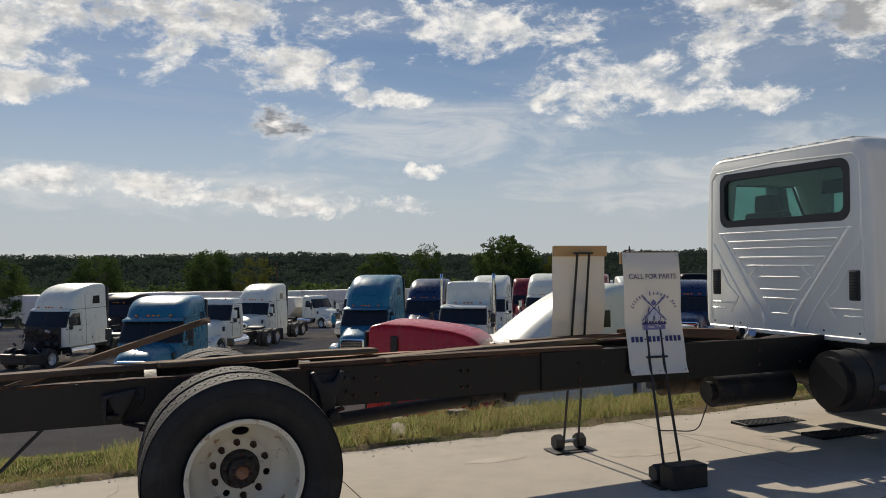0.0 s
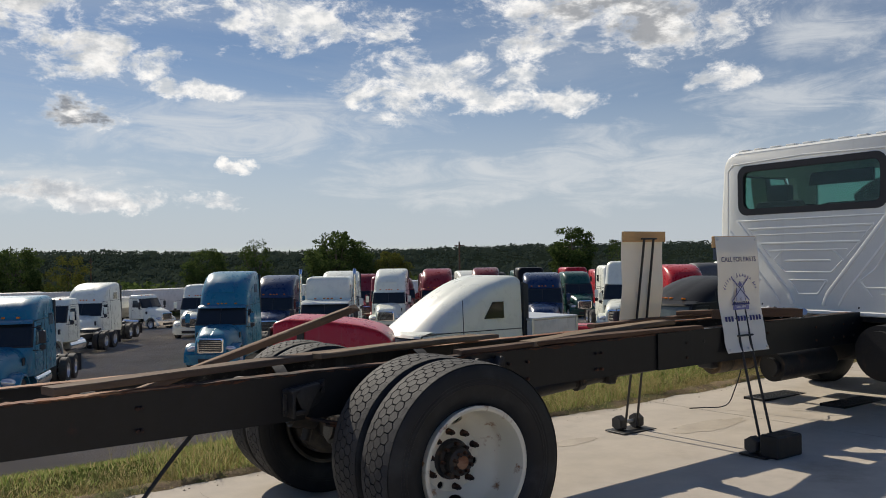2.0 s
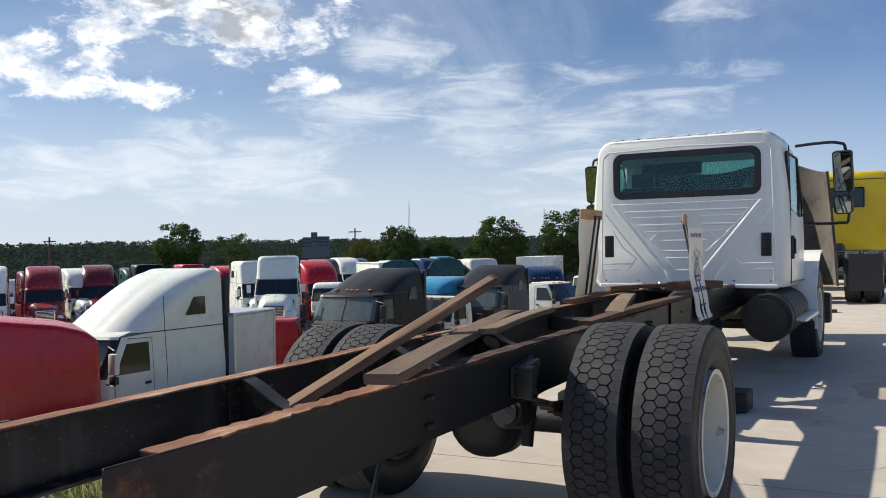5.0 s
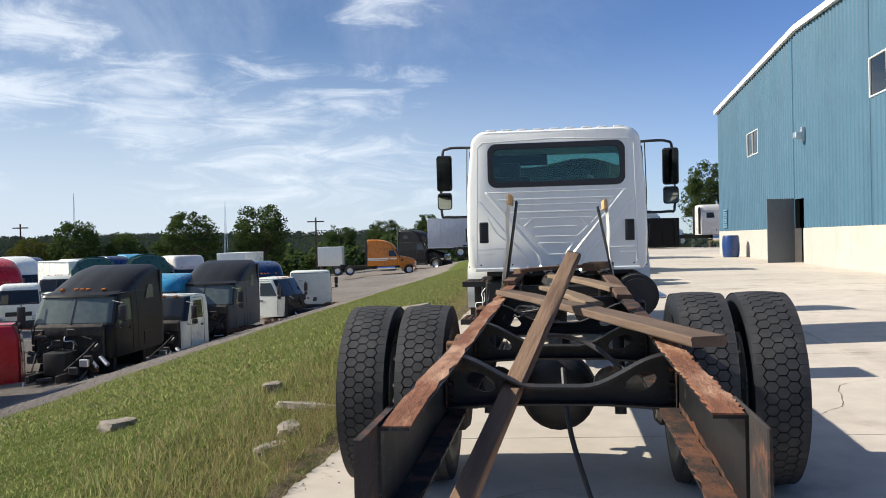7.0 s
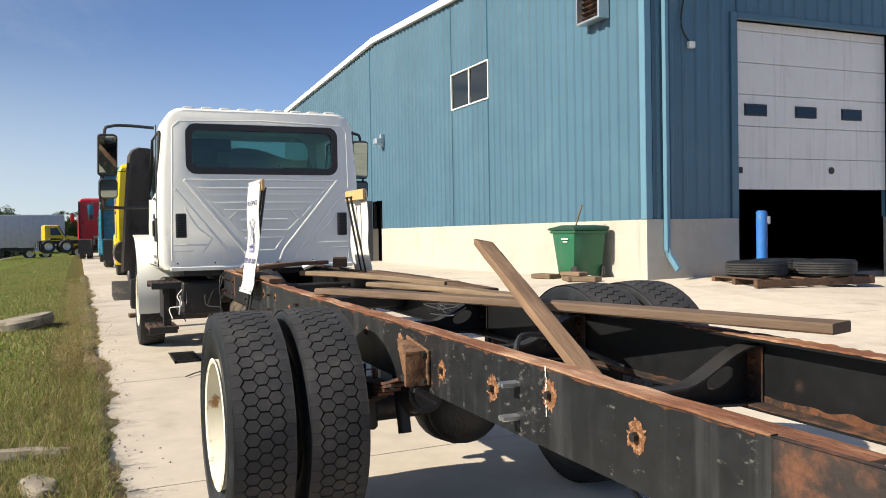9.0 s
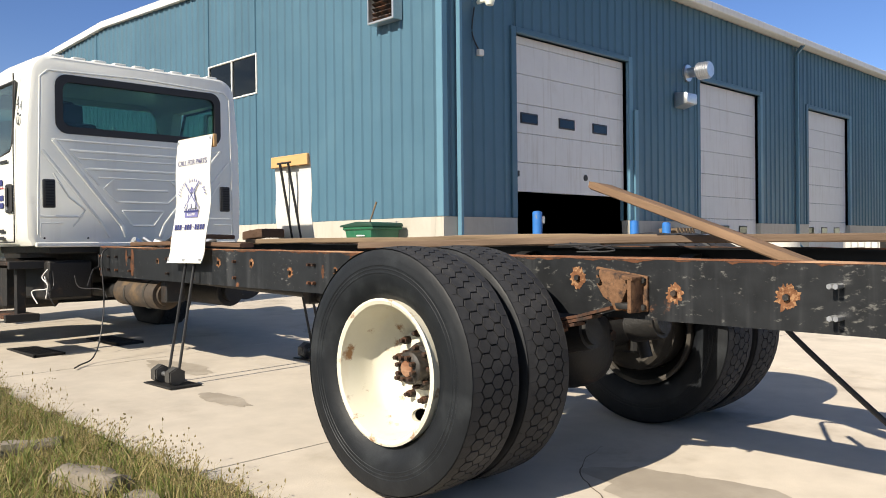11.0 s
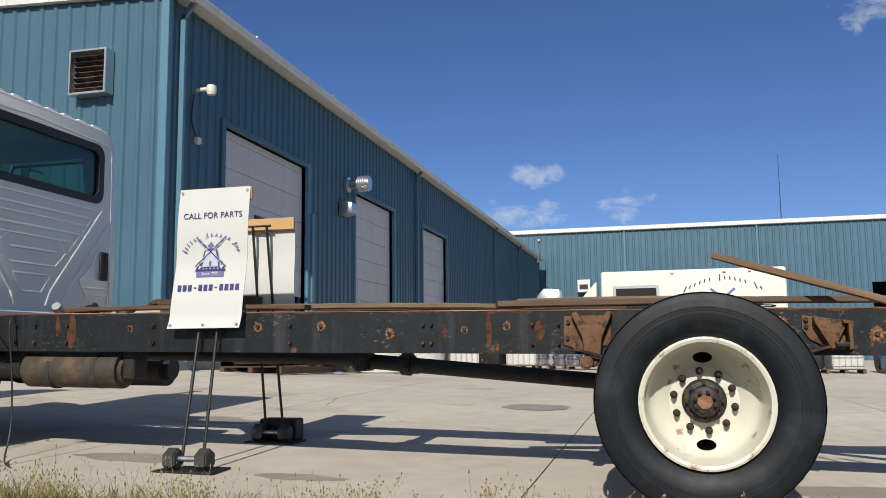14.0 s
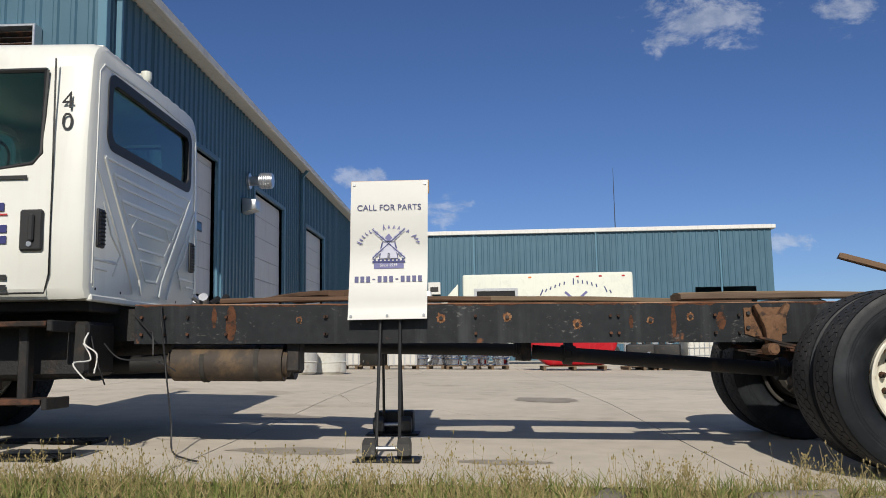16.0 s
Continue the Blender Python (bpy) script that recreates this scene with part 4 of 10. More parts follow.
# ---- wheels ----
def tread_mesh(R, half, n=58):
    """Drive tread: interlocking hexagons between two shoulder ribs."""
    verts, faces = [], []

    def ring_pt(x, a, r):
        return (x, r * math.cos(a), r * math.sin(a))

    def block(pts, top=0.008):
        i = len(verts)
        m = len(pts)
        for x, a in pts:
            verts.append(ring_pt(x, a, R - top))
        cx, ca = sum(p[0] for p in pts) / m, sum(p[1] for p in pts) / m
        for x, a in pts:
            verts.append(ring_pt(cx + (x - cx) * 0.965, ca + (a - ca) * 0.965, R - 0.05 * (x / 0.14) ** 2 * 0.2))
        faces.append(tuple(range(i + m, i + 2 * m)))
        for j in range(m):
            k = (j + 1) % m
            faces.append((i + j, i + k, i + m + k, i + m + j))
    st = 2 * math.pi / n
    w = half
    h = st / 2 * 0.90
    for q in range(n):
        a = q * st
        # interlocking hexagons: one row in the middle, one on each side half a step on
        for c, o in ((0.0, a), (-0.395 * w, a + st / 2), (0.395 * w, a + st / 2)):
            block([(c - 0.252 * w, o), (c - 0.128 * w, o - h), (c + 0.128 * w, o - h), (c + 0.252 * w, o), (c + 0.128 * w, o + h), (c - 0.128 * w, o + h)])
        # shoulder ribs, notched where the hexagons reach into them
        for s in (-1, 1):
            pts = [(s * 0.690 * w, a - st / 2), (s * 0.985 * w, a - st / 2), (s * 0.985 * w, a + st / 2), (s * 0.690 * w, a + st / 2), (s * 0.578 * w, a + h * 0.06), (s * 0.578 * w, a - h * 0.06)]
            block(pts if s > 0 else pts[::-1])
    me = sheet_from(verts, faces, "tread")
    bm = bmesh.new()
    bm.from_mesh(me)
    bpy.data.meshes.remove(me)
    bmesh.ops.recalc_face_normals(bm, faces=bm.faces)
    return mesh_of("tread", bm, 20)


def carcass_mesh(R, half, rim, n=56):
    """Sidewalls, shoulders and the base of the tread."""
    r = R
    prof = [(-half * 0.62, rim), (-half * 0.90, rim + 0.03), (-half * 1.04, rim + 0.09), (-half * 1.06, rim + 0.125), (-half * 1.055, rim + 0.13), (-half * 1.053, r - 0.112), (-half * 1.068, r - 0.110), (-half * 1.068, r - 0.105), (-half * 1.053, r - 0.103), (-half * 1.052, r - 0.096), (-half * 1.066, r - 0.094), (-half * 1.066, r - 0.089), (-half * 1.052, r - 0.087), (-half * 1.051, r - 0.080), (-half * 1.064, r - 0.078), (-half * 1.064, r - 0.073), (-half * 1.05, r - 0.065), (-half * 1.035, r - 0.05),
            (-half * 1.0, r - 0.02), (-half * 0.97, r - 0.013), (0, r - 0.012), (half * 0.97, r - 0.013), (half * 1.0, r - 0.02), (half * 1.035, r - 0.05), (half * 1.05, r - 0.065),
            (half * 1.055, rim + 0.13), (half * 1.06, rim + 0.125), (half * 1.04, rim + 0.09), (half * 0.90, rim + 0.03), (half * 0.62, rim), (0, rim + 0.02)]
    return mesh_of("carcass", bm_lathe(prof, n, "x", closed=True), 40)


def disc_wheel_bm(rim, half, dish, n=48, holes=2, lugs=10):
    """Steel disc wheel seen from -x: lip, barrel, dished disc with hand holes and lug holes. dish: how deep the disc lies behind the lip."""
    lip = -half
    prof = [(lip, rim + 0.006), (lip - 0.008, rim + 0.012), (lip - 0.012, rim + 0.002), (lip - 0.006, rim - 0.012), (lip + 0.03, rim - 0.019), (lip + dish * 0.42, rim - 0.026), (lip + dish * 0.64, rim - 0.033),
            (lip + dish * 0.76, rim - 0.048), (lip + dish * 0.85, rim - 0.078), (lip + dish * 0.95, rim - 0.112), (lip + dish, rim - 0.128), (lip + dish, 0.105), (lip + dish + 0.012, 0.105), (lip + dish + 0.012, rim - 0.125),
            (lip + dish * 0.87 + 0.014, rim - 0.072), (lip + dish * 0.80 + 0.014, rim - 0.044), (half, rim - 0.02), (half, rim + 0.006)]
    body = bm_lathe(prof, n, "x", closed=True)
    cut = []
    for i in range(holes):
        a = math.pi / 2 + 2 * math.pi * i / holes
        c = Vector((lip + dish * 0.85, (rim - 0.078) * math.cos(a), (rim - 0.085) * math.sin(a)))
        own = bmesh.new()
        bmesh.ops.create_cone(own, cap_ends=True, segments=18, radius1=1, radius2=1, depth=0.16)
        bmesh.ops.transform(own, matrix=Matrix.Translation(c) @ Matrix.Rotation(a, 4, "X") @ Matrix.Diagonal((1, 0.026, 0.046, 1)) @ Matrix.Rotation(radians(90), 4, "Y") @ Matrix.Diagonal((1, 1, 1, 1)), verts=own.verts)
        cut.append(own)
    return body, cut


def lug_holes(lip, dish, circle, lugs=10, r=0.019, turn=0.2):
    own = None
    for i in range(lugs):
        a = turn + 2 * math.pi * i / lugs
        own = bm_cyl((lip + dish - 0.03, circle * math.cos(a), circle * math.sin(a)), (lip + dish + 0.05, circle * math.cos(a), circle * math.sin(a)), r, n=10, bm=own)
    return own


R_T, HALF_T, RIM_R = 0.517, 0.132, 0.292
GROOVE_MESH = mesh_of("groove", bm_lathe([(-HALF_T * 0.76, R_T - 0.0125), (-HALF_T * 0.75, R_T - 0.0085), (0, R_T - 0.0065), (HALF_T * 0.75, R_T - 0.0085), (HALF_T * 0.76, R_T - 0.0125)], 64, "x"), 40)
TREAD, CARCASS = tread_mesh(R_T, HALF_T), carcass_mesh(R_T, HALF_T, RIM_R)
_b, _c = disc_wheel_bm(RIM_R, 0.125, 0.228)
RIM_MESH = mesh_of("rim", carve(_b, *_c, lug_holes(-0.125, 0.228, 0.143)), 35)


def hub_mesh():
    bm = bm_lathe([(0.06, 0.104), (-0.005, 0.104), (-0.012, 0.096), (-0.03, 0.092), (-0.034, 0.074), (-0.085, 0.070), (-0.093, 0.060), (-0.097, 0.03), (-0.096, 0.0005)], 28, "x")
    return mesh_of("hub", bm, 35)


HUB_MESH = hub_mesh()
HUB_CAP = mesh_of("hub_cap", bm_lathe([(-0.090, 0.034), (-0.102, 0.034), (-0.104, 0.028), (-0.104, 0.0005)], 22, "x"), 35)
GREASY_HUB = surface("greasy_hub", (0.024, 0.021, 0.019), rough=0.55, spots=(0.10, 0.058, 0.036), spot_scale=16.0, spot_cut=(0.50, 0.72), grain=20, grain_amount=0.4, bump=0.3, bump_scale=60)
STUD_MESH = mesh_of("hub_bolt", bm_cyl((0.0, 0, 0), (-0.026, 0, 0), 0.010, n=6), 30)
LUG_MESH = mesh_of("lug_nut", bm_cyl((0.0, 0, 0), (-0.03, 0, 0), 0.0165, n=6, bm=bm_cyl((-0.03, 0, 0), (-0.05, 0, 0), 0.010, n=8)), 30)


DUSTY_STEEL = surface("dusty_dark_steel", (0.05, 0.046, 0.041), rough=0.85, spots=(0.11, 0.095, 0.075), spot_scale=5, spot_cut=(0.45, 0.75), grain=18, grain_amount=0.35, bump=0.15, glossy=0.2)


def rear_wheel(parent, x, y, z, outer, mirror, rim_material, lugs=()):
    """One tyre on its rim under the truck."""
    side = -1 if mirror else 1
    m = pose(x, y, z) @ Matrix.Rotation(0 if side > 0 else math.pi, 4, "Z")
    if not outer:
        m = m @ Matrix.Rotation(math.pi, 4, "Z")
    wheel = part("wheel", RIM_MESH.copy(), rim_material, parent, "cream white steel wheel with rust stains")
    wheel.matrix_basis = m @ Matrix.Scale(1.04 if mirror else 1.0, 4)
    for name, me, mat in (("tyre", CARCASS.copy() if not outer else CARCASS, SIDEWALL if outer else SIDEWALL_DUSTY), ("groove", GROOVE_MESH, GROOVE), ("tread", TREAD, RUBBER)):
        part(name, me, mat, wheel)
    if outer:
        hub = part("hub", HUB_MESH, GREASY_HUB, wheel, "greasy black wheel hub with a rusty cap")
        hub.matrix_basis = pose(0.100, 0, 0)
        cap = part("hub_cap", HUB_CAP, RUST_TOP, wheel, "rusty hub cap")
        cap.matrix_basis = pose(0.100, 0, 0)
        for i in range(8):
            a = 2 * math.pi * i / 8
            for r0, x0, turn in ((0.084, 0.066, 0.0), (0.048, 0.008, 0.3)):
                stud = part("hub_bolt", STUD_MESH, RUST, wheel)
                stud.matrix_basis = pose(x0, r0 * math.cos(a + turn), r0 * math.sin(a + turn))
        for i in lugs:
            a = 0.2 + 2 * math.pi * i / 10
            nut = part("lug_nut", LUG_MESH, RUST, wheel)
            nut.matrix_basis = pose(0.103, 0.143 * math.cos(a), 0.143 * math.sin(a))
    return wheel


# ---- the chassis truck ----
PITCH = 0.0145


def up(y):
    """Rise of the truck's frame along its length."""
    return PITCH * y


def channel(x_out, side, y0, y1, z0, z1, flange=0.085, t=0.009, ends=None):
    """A C rail with its flanges turned inwards. side: -1 left, 1 right."""
    s = -side
    o = x_out
    prof = [(o, z0), (o + s * flange, z0), (o + s * flange, z0 + t), (o + s * t, z0 + t), (o + s * t, z1 - t), (o + s * flange, z1 - t), (o + s * flange, z1), (o, z1)]
    bm = bmesh.new()
    n = 40
    rings = []
    for i in range(n + 1):
        y = y0 + (y1 - y0) * i / n
        rings.append([bm.verts.new((x, y, z + up(y))) for x, z in prof])
    for a, b in zip(rings, rings[1:]):
        for j in range(8):
            bm.faces.new((a[j], a[(j + 1) % 8], b[(j + 1) % 8], b[j]))
    bm.faces.new(rings[0][::-1]), bm.faces.new(rings[-1])
    bmesh.ops.recalc_face_normals(bm, faces=bm.faces)
    return bm


def strip(x0, x1, y0, y1, z, t=0.004, rough=0.008, seed=1, n=60):
    """A flaking rusty layer on a flange, ragged along both edges."""
    rnd = random.Random(seed)
    bm = bmesh.new()
    rows = []
    for i in range(n + 1):
        y = y0 + (y1 - y0) * i / n
        e0, e1 = rnd.uniform(-rough, rough), rnd.uniform(-rough, rough)
        h = t + rnd.uniform(0, t)
        rows.append([bm.verts.new(p) for p in ((x0 + e0, y, z + up(y)), (x0 + e0, y, z + up(y) + h), ((x0 + x1) / 2, y, z + up(y) + h * rnd.uniform(0.7, 1.2)), (x1 + e1, y, z + up(y) + h), (x1 + e1, y, z + up(y)))])
    for a, b in zip(rows, rows[1:]):
        for j in range(4):
            bm.faces.new((a[j], b[j], b[j + 1], a[j + 1]))
    bm.faces.new(rows[0]), bm.faces.new(rows[-1][::-1])
    bmesh.ops.recalc_face_normals(bm, faces=bm.faces)
    return bm


Z0L, Z1L, Z0R, Z1R = 0.728, 0.975, 0.76, 1.012
XL, XR = -0.43, 0.50
DRIP_Y, DRIP_Z0, DRIP_Z1 = -1.72, 0.80, 0.95


RAIL_END = surface("scorched_rail_end", (0.032, 0.027, 0.025), rough=0.8, spots=(0.15, 0.066, 0.038), spot_scale=4.5, spot_cut=(0.50, 0.64), grain=20, grain_amount=0.5, bump=0.5, bump_scale=40, glossy=0.25)


RUST_DARK = surface("thin_web_rust", (0.105, 0.046, 0.025), rough=0.9, spots=(0.035, 0.026, 0.022), spot_scale=14.0, spot_cut=(0.46, 0.62), grain=40, grain_amount=0.5, bump=0.4, bump_scale=60, glossy=0.2)
# Right rail: less rust, and a darker base that paints in its shaded side.
RAIL_SHADED = surface("shaded_black_frame", (0.0075, 0.0083, 0.0096), rough=0.42, spots=(0.05, 0.025, 0.015), spot_scale=5.0, spot_cut=(0.64, 0.78), grain=14, grain_amount=0.5, bump=0.06, bump_scale=24,
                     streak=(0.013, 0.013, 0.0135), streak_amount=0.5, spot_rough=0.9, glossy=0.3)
BLOOM = surface("speckled_rust", (0.17, 0.078, 0.040), rough=0.92, spots=(0.33, 0.185, 0.098), spot_scale=55.0, spot_cut=(0.47, 0.60), grain=70, grain_amount=0.5, bump=0.5, bump_scale=90, glossy=0.15)


CAST = surface("cast_rusty_bracket", (0.16, 0.088, 0.050), rough=0.9, spots=(0.045, 0.032, 0.026), spot_scale=16.0, spot_cut=(0.50, 0.66), grain=40, grain_amount=0.5, bump=0.5, bump_scale=60, glossy=0.2)


def make_chassis():
    truck = thing("chassis_truck", "white cab truck with bare rusty black frame, parked on concrete", "truck")
    rails = {}
    for side, z0, z1, nm in ((-1, Z0L, Z1L, "left"), (1, Z0R, Z1R, "right")):
        rail = part("frame_rail", channel(XL if side < 0 else XR, side, -2.86, 4.60 if side < 0 else 7.6, z0, z1), RAIL if side < 0 else RAIL_SHADED, truck, "long black frame rail flaking with rust")
        rails[side] = (rail, z0, z1)
        o = XL if side < 0 else XR
        turn = 4.6 if side < 0 else -1.3
        part("rust_flake", strip(o - side * 0.004, o - side * 0.082, -2.86, turn, z1, seed=3 + side), RUST_TOP, rail, "flaking rust on the top flange")
        if side > 0:
            part("rust_flake", strip(o - side * 0.004, o - side * 0.082, turn, 4.6, z1, seed=5), RUST, rail)
        part("rust_flake", strip(o - side * 0.012, o - side * 0.084, -2.86, -0.3, z0 + 0.009, seed=9 + side), RUST, rail)
        # cut tail plate
        part("tail_plate", bm_box(o - side * 0.012 + side * 0.012, o + side * 0.012, -3.05, -2.66, z0 - 0.004 + up(-2.9), z1 + 0.012 + up(-2.9), 0.004), RAIL_END, rail, "torch cut rusty plate at the rail's end")
        # outer front reinforcement
        if side > 0:
            part("front_rail", channel(o + 0.015, side, 2.1, 4.66, z0 - 0.006, z1 + 0.006, 0.06, 0.012), RAIL_SHADED, rail)
        else:
            part("front_rail", channel(o + 0.045, side, 4.52, 7.6, z0 + 0.02, z1 - 0.02, 0.06, 0.012), BLACK_STEEL, rail)
        # ragged rust under the top edge and runs of it down the web
        rust = bmesh.new()
        tops, lows = [], []
        n = 260
        for q in range(n + 1):
            y = -2.6 + 7.15 * q / n
            deep = 0.004 + 0.020 * max(noise.noise((y * 2.3, side, 0.0)), -0.2) + 0.014 * noise.noise((y * 9.0, 4.0, side)) + 0.012 * noise.noise((y * 31.0, 8.0, side))
            tops.append(rust.verts.new((o + side * 0.0011, y, z1 - 0.001 + up(y))))
            lows.append(rust.verts.new((o + side * 0.0011, y, z1 - 0.001 - max(deep, 0.0008) + up(y))))
        for q in range(n):
            rust.faces.new((tops[q], tops[q + 1], lows[q + 1], lows[q]))
        part("rust_edge", rust, RUST_DARK, rail)
        for y, a, b, w in ((4.08, 0.10, 0.235, 0.016), (3.97, 0.02, 0.24, 0.036), (1.42, 0.09, 0.17, 0.014), (1.155, 0.03, 0.235, 0.016), (0.86, 0.08, 0.19, 0.030), (2.9, 0.19, 0.235, 0.020)) if side < 0 else ():
            run = bmesh.new()
            left, right = [], []
            for q in range(15):
                z = z0 + b + (a - b) * q / 14 + up(y)
                half = w * (0.25 + 0.75 * math.sin(math.pi * (q + 1) / 16)) * (1 + 0.5 * noise.noise((y * 7, q * 0.9, 0.0)))
                left.append(run.verts.new((o + side * 0.0013, y - half, z))), right.append(run.verts.new((o + side * 0.0013, y + half, z)))
            for q in range(14):
                run.faces.new((left[q], right[q], right[q + 1], left[q + 1]))
            part("rust_run", run, RUST_DARK, rail)
        # bolts and round rust patches
        rnd = random.Random(4 + side)
        for y in (-2.18, -1.74, -1.35, -0.9, -0.43, 0.05, 1.05, 1.3, 1.76, 2.2, 2.62, 3.53) if side < 0 else (0.3, 2.6):
            r = rnd.uniform(0.036, 0.050) if y < 0 else rnd.uniform(0.020, 0.030)
            zc = z0 + rnd.uniform(0.11, 0.17) + up(y)
            bm = bmesh.new()
            n = 40
            rr = [r * rnd.uniform(0.72, 1.12) * (1.18 if rnd.random() < 0.12 else 1.0) for _ in range(n)]
            ring = [bm.verts.new((o + side * 0.0012, y + rr[j] * math.cos(2 * math.pi * j / n), zc + rr[j] * 1.12 * math.sin(2 * math.pi * j / n))) for j in range(n)]
            back = [bm.verts.new((o, v.co.y, v.co.z)) for v in ring]
            bm.faces.new(ring)
            for j in range(n):
                bm.faces.new((ring[j], back[j], back[(j + 1) % n], ring[(j + 1) % n]))
            bmesh.ops.recalc_face_normals(bm, faces=bm.faces)
            halo = part("rust_bloom", bm, BLOOM, rail)
            part("bolt", bm_cyl((o, y, zc), (o + side * 0.016, y, zc), 0.013, n=6), BLACK_STEEL, halo)
        for y in (-1.52, -1.54, 0.75, 0.9, 1.5, 1.55, 2.4, 3.35, 3.36, 4.0, 4.25, 4.4, 4.55):
            for zz in (z0 + 0.06, z0 + 0.17):
                long = 0.05 if y < -1.5 and side < 0 else 0.012
                part("bolt", bm_cyl((o, y, zz + up(y)), (o + side * (0.012 + long), y, zz + up(y)), 0.010, n=6), SILVER if long > 0.03 else RUST, rail)
    band = bmesh.new()
    upper, lower = [], []
    for q in range(141):
        y = -2.84 + 1.24 * q / 140
        high = 0.012 + 0.02 * noise.noise((y * 3.1, 2.0, 0.0)) + 0.012 * noise.noise((y * 11.0, 6.0, 0.0)) + 0.02 * q / 140
        lower.append(band.verts.new((XR - 0.0102, y, Z0R + 0.010 + up(y)))), upper.append(band.verts.new((XR - 0.0102, y, Z0R + 0.012 + max(high, 0.004) + up(y))))
    for q in range(140):
        band.faces.new((lower[q], lower[q + 1], upper[q + 1], upper[q]))
    part("rust_edge", band, RUST_DARK, rails[1][0])
    # a run of white paint down the left rail
    rnd = random.Random(17)
    bm = bmesh.new()
    for k in range(9):
        z, h, w = DRIP_Z1 - (DRIP_Z1 - DRIP_Z0) * k / 9, rnd.uniform(0.006, 0.017), rnd.uniform(0.0018, 0.0042)
        yy = DRIP_Y + rnd.uniform(-0.003, 0.003)
        bm.faces.new([bm.verts.new((XL - 0.0016, yy + w * math.cos(a), z + h * math.sin(a))) for a in [2 * math.pi * q / 9 for q in range(9)]])
    part("paint_run", bm, WHITE_TRIM, rails[-1][0], "white paint run")
    # crossmembers: bowed black pressings with holes, plain tubes forward
    def cross(y, deep=0.075):
        """A pressed U beam: deep ends with kidney holes, a waist between."""
        xc, half = 0.035, 0.452
        def top(x):
            return 0.975 - 0.125 * smooth01(0.03, 0.36, half - abs(x - xc)) + 0.0 * x + up(y)
        def low(x):
            return 0.772 + 0.012 * smooth01(0.05, 0.30, half - abs(x - xc)) + up(y)
        n = 30
        xs = [xc - half + 2 * half * i / n for i in range(n + 1)]
        web = bm_prism([(x, top(x)) for x in xs] + [(x, low(x)) for x in xs[::-1]], y - 0.004, y + 0.004, plane="xz")
        holes = []
        for s in (-1, 1):
            pts = []
            for q in range(14):
                a = 2 * math.pi * q / 14
                pts.append((xc + s * (0.318 + 0.062 * math.cos(a)), 0.862 + up(y) + 0.036 * math.sin(a) + 0.018 * math.cos(a)))
            holes.append(bm_prism(pts, y - 0.1, y + 0.1, plane="xz"))
        web = carve(web, *holes)
        c = part("crossmember", web, BLACK_STEEL, truck, "bowed black pressed steel crossmember")
        for fn, nm in ((top, "upper_flange"), (low, "lower_flange")):
            own = bmesh.new()
            rows = [[own.verts.new((x, yy, fn(x) + dz)) for yy, dz in ((y - deep, 0.004), (y + 0.004, 0.004), (y + 0.004, -0.004), (y - deep, -0.004))] for x in xs]
            for a, b in zip(rows, rows[1:]):
                for k in range(4):
                    own.faces.new((a[k], b[k], b[(k + 1) % 4], a[(k + 1) % 4]))
            own.faces.new(rows[0][::-1]), own.faces.new(rows[-1])
            bmesh.ops.recalc_face_normals(own, faces=own.faces)
            part(nm, own, BLACK_STEEL, c)
        for s in (-1, 1):
            part("end_flange", bm_box(xc + s * (half - 0.004) - 0.004, xc + s * (half - 0.004) + 0.004, y - deep, y + 0.02, low(xc + s * half), top(xc + s * half), 0.002), RUST, c, "rusty end flange")
            for k in range(3):
                part("bolt", bm_cyl((xc + s * (half - 0.03), y - deep * 0.5, 0.80 + 0.06 * k + up(y)), (xc + s * (half - 0.005), y - deep * 0.5, 0.80 + 0.06 * k + up(y)), 0.012, n=6), RUST, c)
        return c
    cross(-1.6)
    cross(-0.45)
    cross(0.62)
    for y in (2.0, 3.4):
        part("crossmember", bm_box(-0.42, 0.49, y - 0.07, y + 0.07, 0.80 + up(y), 0.90 + up(y), 0.012), BLACK_STEEL, truck, "black box crossmember")
    # axle, differential, springs
    axle = part("rear_axle", bm_cyl((-0.92, 0, 0.51), (1.0, -0.03, 0.55), 0.072, n=18), BLACK_STEEL, truck, "greasy black rear axle")
    own = bm_lathe([(-0.17, 0.06), (-0.15, 0.17), (-0.09, 0.215), (0.03, 0.225), (0.11, 0.20), (0.24, 0.12), (0.30, 0.07), (0.30, 0.0005)], 26, "y")
    bmesh.ops.translate(own, verts=own.verts, vec=(0.02, 0, 0.52))
    diff = part("differential", own, BLACK_STEEL, axle, "round black differential housing")
    cover = bm_lathe([(-0.245, 0.0005), (-0.24, 0.09), (-0.20, 0.17), (-0.15, 0.20), (-0.12, 0.205)], 24, "y")
    bmesh.ops.translate(cover, verts=cover.verts, vec=(0.02, 0, 0.52))
    part("differential_cover", cover, BLACK_STEEL, axle)
    part("drain_plug", bm_cyl((0.12, -0.24, 0.57), (0.12, -0.20, 0.57), 0.028, n=6), RUST, axle)
